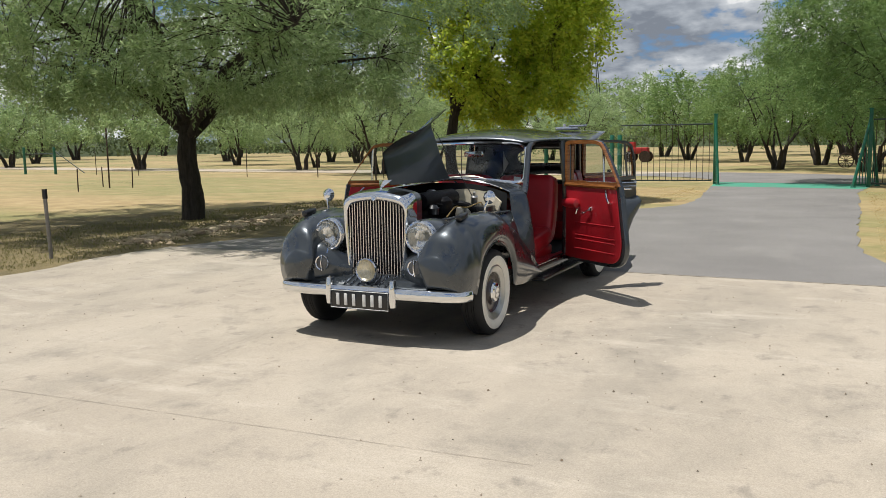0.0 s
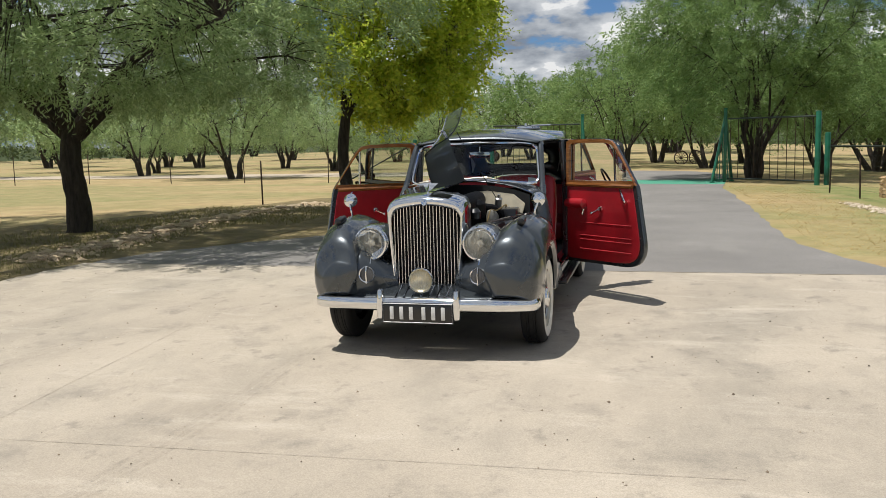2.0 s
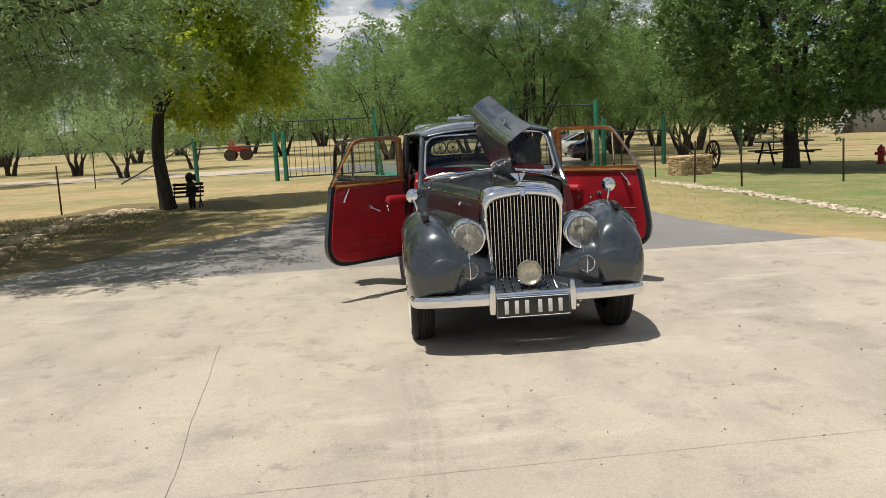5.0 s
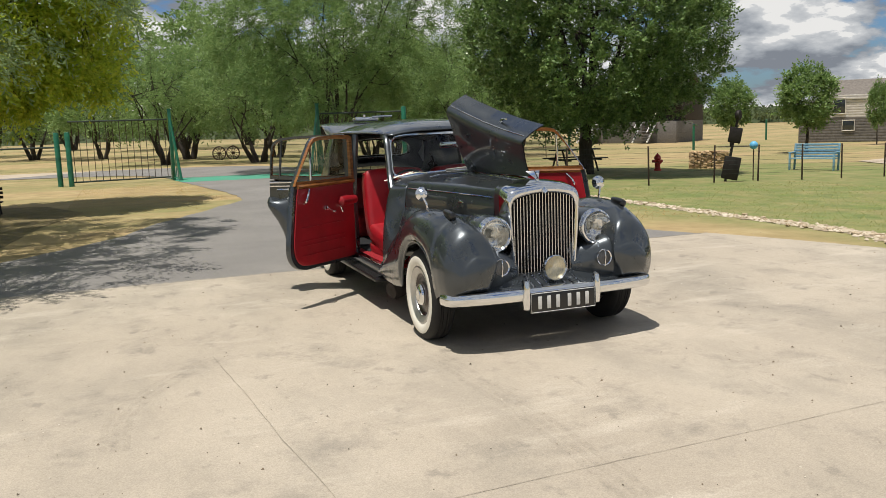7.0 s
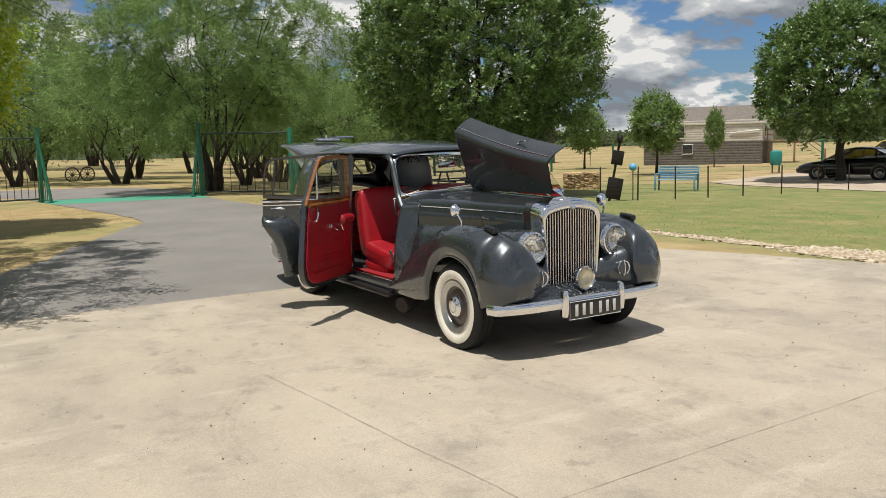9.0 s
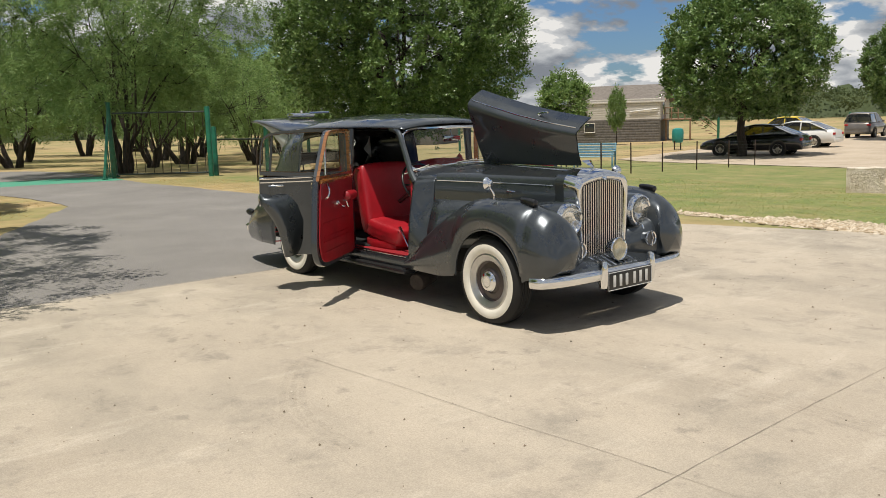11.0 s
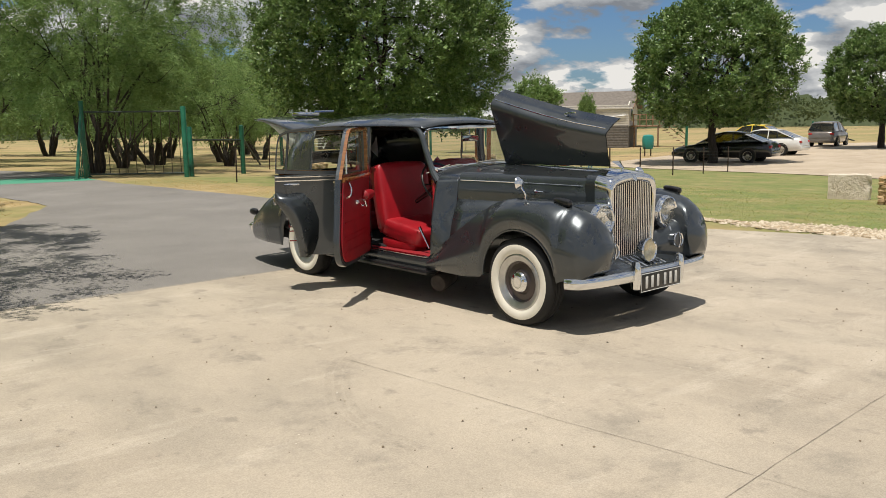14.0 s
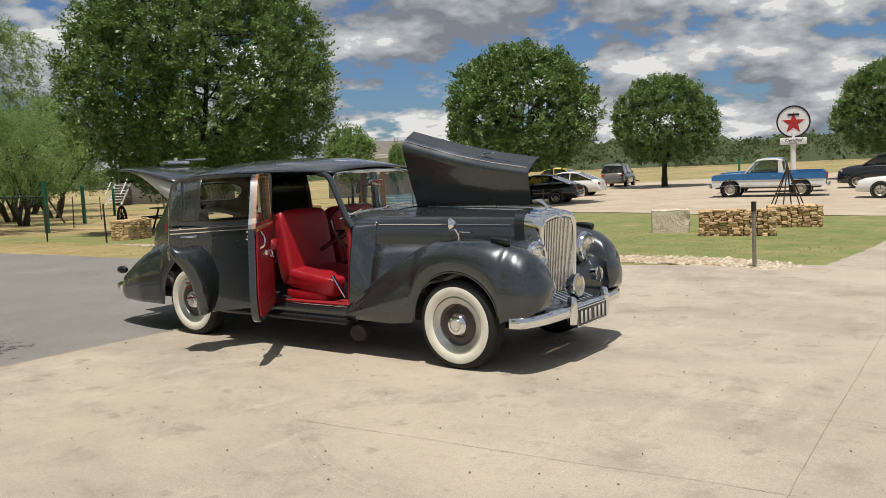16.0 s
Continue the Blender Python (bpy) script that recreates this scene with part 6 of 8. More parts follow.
wire_fence("field_fence", [(-4.75, 23.6), (-8.2, 26.2), (-12.2, 26.4), (-16.6, 27.2), (-20.8, 27.9), (-25.8, 28.6), (-29.5, 27.8), (-34, 29), (-38.5, 30), (-42.8, 30.6), (-45.5, 30.5), (-53, 31), (-60, 31.5), (-70, 32)],
           "wire fence on steel posts across the dry field", (1, 9, 10), 5, 1.5, (((-8.2, 26.2), (-4.75, 23.6), 1.3, 1.3, 0.03), ((-8.2, 26.2), (-11.2, 26.4), 1.6, 0.1, 0.03), ((-42.8, 30.6), (-45.5, 30.5), 1.3, 1.3, 0.035), ((-42.8, 30.6), (-40, 30.4), 1.5, 0.1, 0.03)))
wire_fence("yard_fence", [(6.75, 20.95), (9.25, 22.1), (12.5, 26), (16, 31), (20, 36)], "braced wire fence running off from the gate", (1, 3), 5, 1.25, (((6.75, 20.95), (9.25, 22.1), 1.2, 1.2, 0.03), ((9.25, 22.1), (11.2, 24.4), 1.3, 0.25, 0.035)))
wire_fence("lawn_fence", [(6.0, 16.3), (6.25, 14.0), (6.35, 11.5), (6.7, 9.7), (9.3, 10.3), (11.5, 10.6), (13.0, 10.7), (14.4, 10.6), (15.9, 10.7), (17.6, 10.8), (19.6, 10.9), (21.8, 11.1), (24.3, 11.6)],
           "thin wire fence on dark steel posts round the lawn", (), 7, 1.0)
wire_fence("stub_fence", [(-21.2, 13.6), (-23.6, 16.9), (-21.6, 16.5)], "short rusty posts round a patch of green grass", (), 1, 0.85)
thing("tall_post", Geo().box((0, 0, 1.1), (0.045, 0.045, 2.4), None, 0.005), RUST, "tall thin rusty steel post in the field", "post", at=(-22.6, 16.3, gz(-22.6, 16.3)))
thing("steel_post", Geo().box((0, 0, 0.55), (0.035, 0.03, 1.2), None, 0.004), RUST, "dark steel fence post by the stone edging", "post", at=(-8.55, 12.7, gz(-8.55, 12.7)))
for x, y, h in ((-6.55, 0.42, 0.95), (5.6, -1.9, 0.88)):
    b = empty("marker_post", "leaning galvanised pipe marker with a black cap", "post", "marker posts", (x, y, gz(x, y)))
    part("pipe", Geo().tube([(0, 0, -0.05), (-0.04, 0, h - 0.1)], 0.026, 12), simple("galvanised_pipe", (0.27, 0.25, 0.22), 0.6, 0.5, 0, 0.2, 12), b)
    part("cap", Geo().tube([(-0.036, 0, h - 0.13), (-0.042, 0, h)], 0.034, 12), BLACK, b)
wire_fence("pasture_fence", [(26, 44), (34, 41), (42, 46), (50, 52), (60, 56)], "far wire fence with green posts", (0, 1, 3), 4, 1.3)
wire_fence("park_fence", [(45, 27), (52, 26), (60, 25.5), (66, 16), (70, 4), (72, -10)], "low post and wire fence behind the car park", (0, 1, 2, 3), 3, 1.2, (((60, 25.5), (64, 24), 1.2, 0.1, 0.05),))

# ---- things on the lawn ----


SPLIT = (lambda k: (k.color(k.mix(k.ramp(k.noise(9, 7, 0.7), [(0.3, (0.4, 0.28, 0.15)), (0.7, (0.72, 0.56, 0.36))]), k.ramp(k.random(), [(0, (0.62, 0.52, 0.42)), (1, (1.2, 1.15, 1.1))]), 0.8, "MULTIPLY")).bump(k.noise(30, 6), 0.7, 0.02), k.m)[1])(Mat("split_sandstone", 0.92))
PALE = (lambda k: (k.color(k.mix(k.ramp(k.noise(4, 7, 0.65), [(0.3, (0.55, 0.47, 0.36)), (0.7, (0.78, 0.71, 0.6))]), (0.34, 0.25, 0.15), k.ramp(k.noise(7, 6, 0.7), [(0.55, 0.0), (0.7, 0.7)]))).bump(k.noise(16, 7, 0.7), 1.0, 0.04), k.m)[1])(Mat("pale_limestone", 0.92))
DARKFILL = simple("earth_fill", (0.32, 0.23, 0.14), 0.95, 0, 0, 0.4, 12)


def split_stone(r, c, size, m):
    """One rough stone: a box with every corner knocked about and its arrises broken."""
    bm = bmesh.new()
    bmesh.ops.create_cube(bm, size=1)
    for p in bm.verts:
        p.co = Vector((p.co.x * size[0] * r.uniform(0.78, 1.06), p.co.y * size[1] * r.uniform(0.8, 1.1), p.co.z * size[2] * r.uniform(0.72, 1.1)))
    bmesh.ops.bevel(bm, geom=bm.edges[:], offset=0.16 * min(size), segments=1, affect="EDGES", profile=0.5)
    bm.verts.index_update()
    mm = Matrix.Translation(c) @ m
    g = Geo().add([mm @ p.co for p in bm.verts], [[q.index for q in f.verts] for f in bm.faces])
    bm.free()
    return g


def stone_box(name, x, y, rz, L, D, H, label, seed):
    """A low wall of stacked split stones, each laid by itself."""
    root = empty(name, label, "stone wall", at=(x, y, gz(x, y)))
    root.rotation_euler = (0, 0, rz)
    r = random.Random(seed)
    part("core", Geo().box((0, 0, H / 2 - 0.03), (L - 0.12, D - 0.12, H - 0.05), None, 0.02), DARKFILL, root)
    rest = Geo()
    for s in (-1, 1):
        # loose columns of stones rather than level courses
        a = -L / 2
        while a < L / 2 - 0.03:
            w = min(r.uniform(0.07, 0.19), L / 2 - a)
            z = r.uniform(-0.03, 0.0)
            while z < H - 0.02:
                h = min(r.uniform(0.035, 0.085), H - z)
                g = split_stone(r, (a + w / 2 + r.uniform(-0.025, 0.025), s * (D / 2 - 0.06 + r.uniform(-0.03, 0.025)), z + h / 2), (w * r.uniform(0.9, 1.25), 0.14, h * 1.02), pose(0, 0, 0, r.uniform(-6, 6), r.uniform(-9, 9), r.uniform(-9, 9)))
                if s < 0:
                    part("stone", g, SPLIT, root, smooth=0)
                else:
                    rest.add(g.v, g.f)
                z += h
            a += w
    for e in (-1, 1):
        z = 0.0
        while z < H - 0.02:
            h = min(r.uniform(0.04, 0.09), H - z)
            for q in range(4):
                part("stone", split_stone(r, (e * (L / 2 - 0.05), -D / 2 + D * (q + 0.5) / 4, z + h / 2), (0.14, D / 4, h), pose(0, 0, 0, r.uniform(-7, 7), 0, r.uniform(-9, 9))), SPLIT, root, smooth=0)
            z += h
    a = -L / 2
    while a < L / 2 - 0.05:
        w = min(r.uniform(0.12, 0.3), L / 2 - a)
        part("cap_stone", split_stone(r, (a + w / 2, r.uniform(-0.02, 0.02), H - 0.005), (w, D * 0.95, 0.05), pose(0, 0, 0, r.uniform(-3, 3), r.uniform(-4, 4), r.uniform(-3, 3))), SPLIT, root, smooth=0)
        a += w
    tagged(part("back_stones", rest, SPLIT, root, smooth=0), kind="stuff")
    return root


stone_box("stone_bench", 7.45, 14.7, radians(25), 1.15, 0.5, 0.5, "low wall of stacked split stones inside the fence", 1)
stone_box("stone_bench", 17.4, 18.3, radians(-42), 1.35, 0.5, 0.62, "low wall of stacked split stones beside the lawn", 2)
stone_box("stone_bench", 12.1, 0.25, radians(-72), 1.5, 0.5, 0.52, "stacked stone wall in the grass", 3)
stone_box("stone_bench", 15.5, -0.1, radians(-72), 1.2, 0.5, 0.5, "stacked stone wall standing behind another", 4)


def rough_block(size, seed):
    """A sawn block with one broken end."""
    bm = bmesh.new()
    bmesh.ops.create_cube(bm, size=1)
    bmesh.ops.subdivide_edges(bm, edges=bm.edges[:], cuts=7, use_grid_fill=True)
    for p in bm.verts:
        q = Vector((p.co.x * size[0], p.co.y * size[1], p.co.z * size[2]))
        k_ = 0.012 + 0.05 * max(0.0, p.co.x * 2) ** 2
        n_ = noise.noise_vector(q * 7 + Vector((seed, 0, 0)))
        p.co = q + n_ * k_
    bm.verts.index_update()
    g = Geo().add([p.co + Vector((0, 0, size[2] / 2 - 0.02)) for p in bm.verts], [[q.index for q in f.verts] for f in bm.faces])
    bm.free()
    return g


thing("limestone_block", rough_block((0.8, 0.5, 0.52), 3), PALE, "rough-sawn pale limestone block on the grass", "stone", at=(12.75, 1.95, gz(12.75, 1.95)), smooth=30).rotation_euler = (0, 0, radians(-66))

hyd = empty("fire_hydrant", "faded red iron fire hydrant on the lawn", "hydrant", at=(14.6, 17.5, gz(14.6, 17.5)))
part("barrel", Geo().lathe([(0.13, 0), (0.13, 0.05), (0.095, 0.06), (0.095, 0.38), (0.12, 0.4), (0.12, 0.43), (0.1, 0.5), (0.05, 0.56), (0.02, 0.58), (0.02, 0.61)], None, 20), REDPAINT, hyd)
part("outlet", Geo().tube([(-0.19, 0, 0.33), (0.19, 0, 0.33)], 0.05, 12), REDPAINT, hyd)
part("nozzle", Geo().tube([(0, -0.18, 0.3), (0, 0, 0.3)], 0.06, 12), REDPAINT, hyd)

sc = empty("metal_sculpture", "dark welded sculpture of leaning plates on a rod", "sculpture", at=(12.1, 10.9, gz(12.1, 10.9)))
tilt = pose(0, 0, 0, 0, 10, -42)
part("rod", Geo().tube([tilt @ Vector((0, 0, -0.03)), tilt @ Vector((0, 0, 1.72))], 0.035, 8), BRONZE, sc)
part("lower_plate", Geo().box(tilt @ Vector((0.08, 0, 0.36)), (0.42, 0.1, 0.6), tilt, 0.02), BRONZE, sc)
part("upper_plate", Geo().box(tilt @ Vector((0.02, 0, 1.22)), (0.32, 0.1, 0.4), tilt, 0.02), BRONZE, sc)
part("round_head", Geo().lathe([(0.001, -0.06), (0.12, -0.05), (0.14, 0), (0.12, 0.05), (0.001, 0.06)], Matrix.Translation(tilt @ Vector((0, 0, 1.74))) @ pose(0, 0, 0, 90, 0, 30), 18), BRONZE, sc)

bl = empty("ball_on_post", "light-blue ball on a thin post by the fence", "ornament", at=(13.1, 11.0, gz(13.1, 11.0)))
part("ball", Geo().lathe([(0.001, -0.11)] + [(0.11 * math.cos(a), 0.11 * math.sin(a)) for a in np.linspace(-1.4, 1.4, 11)] + [(0.001, 0.11)], pose(0, 0, 0.93), 20), BLUEBALL, bl)
part("post", Geo().tube([(0, 0, -0.03), (0, 0, 0.84)], 0.015, 8), RUST, bl)

bn = empty("garden_bench", "weathered light-blue slatted garden bench on the lawn", "bench", at=(19.3, 15.2, gz(19.3, 15.2)))
bn.rotation_euler = (0, 0, radians(-62))
bn.scale = (0.84, 0.9, 0.9)
for i in range(5):
    part("back_slat", Geo().box((0, 0.3 + 0.02 * i, 0.5 + 0.11 * i), (1.8, 0.03, 0.085), None, 0.006), BLUEWOOD, bn)
for i in range(4):
    part("seat_slat", Geo().box((0, -0.22 + 0.13 * i, 0.43), (1.8, 0.1, 0.03), None, 0.006), BLUEWOOD, bn)
for s in (-1, 1):
    part("front_leg", Geo().box((s * 0.86, -0.25, 0.31), (0.07, 0.07, 0.66), None, 0.01), BLUEWOOD, bn)
    part("back_leg", Geo().box((s * 0.86, 0.34, 0.48), (0.07, 0.07, 1.0), pose(0, 0, 0, -6, 0, 0), 0.01), BLUEWOOD, bn)
    part("armrest", Geo().box((s * 0.86, 0.02, 0.66), (0.1, 0.62, 0.035), None, 0.01), BLUEWOOD, bn)

pt = empty("picnic_table", "dark weathered picnic table under the pear tree", "table", at=(12.3, 19.2, gz(12.3, 19.2)))
for i in range(5):
    part("top_board", Geo().box((0, -0.3 + 0.15 * i, 0.74), (1.7, 0.13, 0.04), None, 0.006), BRONZE, pt)
for s in (-1, 1):
    part("seat_board", Geo().box((0, s * 0.72, 0.44), (1.7, 0.26, 0.04), None, 0.006), BRONZE, pt)
    for e in (-1, 1):
        part("leg", Geo().tube([(s * 0.6, e * 0.6, -0.03), (s * 0.6, e * 0.2, 0.72)], 0.035, 6), BRONZE, pt)
    part("cross_beam", Geo().box((s * 0.6, 0, 0.4), (0.05, 1.6, 0.07), None, 0.006), BRONZE, pt)

# bench with a small seated bronze by the trunk
sb = empty("small_bench", "small dark garden bench at the foot of the mesquite", "bench", at=(-5.55, 12.45, gz(-5.55, 12.45)))
for i in range(3):
    part("seat_slat", Geo().box((0, -0.1 + 0.1 * i, 0.27), (0.72, 0.08, 0.025), None, 0.005), BRONZE, sb)
    part("back_slat", Geo().box((0, 0.2, 0.36 + 0.09 * i), (0.72, 0.02, 0.06), None, 0.005), BRONZE, sb)
for s in (-1, 1):
    part("leg", Geo().tube([(s * 0.3, -0.15, 0), (s * 0.3, 0.02, 0.27), (s * 0.3, 0.2, 0.58)], 0.016, 6).tube([(s * 0.3, 0.17, 0), (s * 0.3, -0.02, 0.27)], 0.016, 6), BRONZE, sb)
st = Geo()
ball = [(0.001, -1.0)] + [(math.cos(a), math.sin(a)) for a in np.linspace(-1.4, 1.4, 9)] + [(0.001, 1.0)]
for c, r_ in (((0.1, 0.05, 0.47), (0.12, 0.1, 0.18)), ((0.1, 0.03, 0.72), (0.095, 0.1, 0.11)), ((0.02, 0.07, 0.7), (0.035, 0.035, 0.09)), ((0.2, 0.07, 0.7), (0.035, 0.035, 0.09)), ((0.12, -0.08, 0.32), (0.12, 0.17, 0.06)), ((0.2, -0.24, 0.16), (0.045, 0.05, 0.17)), ((0.12, -0.22, 0.16), (0.045, 0.05, 0.17)), ((0.27, -0.05, 0.45), (0.045, 0.13, 0.045))):
    st.lathe(ball, Matrix.Translation(c) @ Matrix.Diagonal((*r_, 1)), 14)
thing("bronze_statue", st, BRONZE, "small dark bronze statue seated on the bench", "statue", at=(-5.55, 12.42, gz(-5.55, 12.42)))

# old cart wheels and rusty gear behind the fence
for x, y, rz, r_, nm in ((9.5, 18.2, 40, 0.42, "cart_wheel"), (3.0, 47.5, 15, 0.42, "wagon_wheel"), (3.9, 47.9, 15, 0.42, "wagon_wheel")):
    wl_ = empty(nm, "old iron-rimmed spoked cart wheel standing upright", "wheel", "old wheels", (x, y, gz(x, y) + r_ - 0.02))
    m = pose(0, 0, 0, 90, 0, rz)
    part("rim", Geo().tube([m @ Vector((r_ * math.cos(a), r_ * math.sin(a), 0)) for a in np.linspace(0, 2 * math.pi, 36, endpoint=False)], 0.04, 8, True), RUST, wl_)
    part("hub", Geo().lathe([(0.07, -0.1), (0.09, 0), (0.07, 0.1)], m, 12), RUST, wl_)
    for q in range(12):
        a = 2 * math.pi * q / 12
        part("spoke", Geo().tube([m @ Vector((0.06 * math.cos(a), 0.06 * math.sin(a), 0)), m @ Vector((r_ * math.cos(a), r_ * math.sin(a), 0))], 0.018, 5), RUST, wl_)
old = empty("farm_implement", "old red farm implement rusting in the pasture", "implement", at=(-12, 60, gz(-12, 60)))
part("body", Geo().box((0, 0, 0.9), (1.6, 0.8, 0.5), None, 0.08).box((-0.5, 0, 1.35), (0.5, 0.7, 0.5), None, 0.06), REDPAINT, old)
for a, b in ((-0.6, -0.5), (-0.6, 0.5), (0.6, -0.5), (0.6, 0.5)):
    part("wheel", Geo().lathe([(0.2, -0.08), (0.45, -0.09), (0.45, 0.09), (0.2, 0.08)], pose(a, b, 0.43, 90, 0, 0), 20), RUST, old)

# ---- windmill, sign, derrick ----
wm = empty("windmill", "grey steel farm windmill beyond the trees", "windmill", at=(-23.4, 87.5, gz(-23.4, 87.5)))
for a, b in ((-1, -1), (1, -1), (1, 1), (-1, 1)):
    part("tower_leg", Geo().tube([(a * 1.1, b * 1.1, -0.1), (a * 0.12, b * 0.12, 12.76)], 0.05, 5), DARKSTEEL, wm)
mw = pose(0, -0.35, 13.06, 80, 0, 20)
for q in range(16):
    a = 2 * math.pi * q / 16
    part("blade", Geo().add([mw @ Vector((r_ * math.cos(a + o), r_ * math.sin(a + o), zz)) for r_, o, zz in ((0.35, -0.07, 0), (1.15, -0.12, 0), (1.15, 0.1, 0.12), (0.35, 0.07, 0.06))], [(0, 1, 2, 3)]), ALU, wm, thick=0.008)
part("rim", Geo().tube([mw @ Vector((0.8 * math.cos(a), 0.8 * math.sin(a), 0.05)) for a in np.linspace(0, 2 * math.pi, 24, endpoint=False)], 0.02, 5, True), DARKSTEEL, wm)
part("tail_vane", Geo().box((0, 1.1, 13.06), (0.03, 0.9, 0.5), None, 0.005).tube([(0, 0, 13.06), (0, 0.8, 13.06)], 0.03, 6), ALU, wm)

sg = empty("filling_station_sign", "round white filling-station sign with a red star on a white pole", "sign", at=(48.8, 7.7, gz(48.8, 7.7)))
face = (Vector((-5.8, -5.0, 0)) - Vector((48.8, 7.7, 0))).normalized()
rot = face.to_track_quat("Z", "Y").to_matrix().to_4x4()
ms = Matrix.Translation((0, 0, 3.85)) @ rot
part("pole", Geo().tube([(0, 0, -0.1), (0, 0, 3.2)], 0.16, 14), WHITE, sg)
disc = part("disc", Geo().lathe([(0.001, -0.1), (0.92, -0.1), (0.95, -0.05), (0.95, 0.05), (0.92, 0.1), (0.001, 0.1)], ms, 40), WHITE, sg)
part("rim", Geo().lathe([(0.88, 0.1), (0.88, 0.13), (0.97, 0.13), (0.97, -0.1)], ms, 40, False), BLACK, disc)
star = []
for q in range(10):
    rr_ = 0.66 if q % 2 == 0 else 0.27
    a = math.pi / 2 + math.pi * q / 5
    star.append(Vector((rr_ * math.cos(a), rr_ * math.sin(a) - 0.1, 0.115)))
upw = rot.inverted() @ Vector((0, 0, 1))
ang_up = math.atan2(upw.y, upw.x) - math.pi / 2
star = [ms @ (Matrix.Rotation(ang_up, 4, "Z") @ p) for p in star]
part("star", Geo().add(star + [ms @ Vector((0, 0, 0.13))], [(i, (i + 1) % 10, 10) for i in range(10)]), REDPAINT, disc, "red five-pointed star", 0)
rtu = Matrix.Rotation(ang_up, 4, "Z")
part("lettering_bar", Geo().box(ms @ (rtu @ Vector((0, 0.42, 0.12))), (0.66, 0.13, 0.02), (rot @ rtu), 0.0), BLACK, disc)
lower = part("lower_panel", Geo().box(ms @ (rtu @ Vector((0, -1.18, 0.2))), (1.5, 0.42, 0.08), (rot @ rtu), 0.02), WHITE, sg)
for words, yy, size in (("Certified", -1.16, 0.27), ("SERVICE", -1.34, 0.13)):
    fc = bpy.data.curves.new("lettering", "FONT")
    fc.body, fc.size, fc.align_x, fc.align_y, fc.extrude = words, size, "CENTER", "CENTER", 0.004
    if size > 0.2:
        fc.shear = 0.3
    fc.materials.append(BLACK)
    fo = new("lettering", fc)
    fo.parent = lower
    fo.matrix_basis = ms @ rtu @ Matrix.Translation((0, yy + 0.03, 0.246))

dk = empty("model_derrick", "small dark iron derrick ornament at the car park's edge", "ornament", at=(19.0, 0.9, gz(19.0, 0.9)))
for a in range(6):
    q = a * math.pi / 3
    part("leg", Geo().tube([(0.62 * math.cos(q), 0.62 * math.sin(q), -0.02), (0.05 * math.cos(q), 0.05 * math.sin(q), 1.35)], 0.018, 5), RUST, dk)
part("ring", Geo().tube([(0.3 * math.cos(a), 0.3 * math.sin(a), 0.72) for a in np.linspace(0, 6.28, 18, endpoint=False)], 0.015, 5, True), RUST, dk)
part("finial", Geo().lathe([(0.06, 1.3), (0.05, 1.4), (0.02, 1.5), (0.001, 1.62)], None, 8), RUST, dk)

# ---- parked vehicles ----


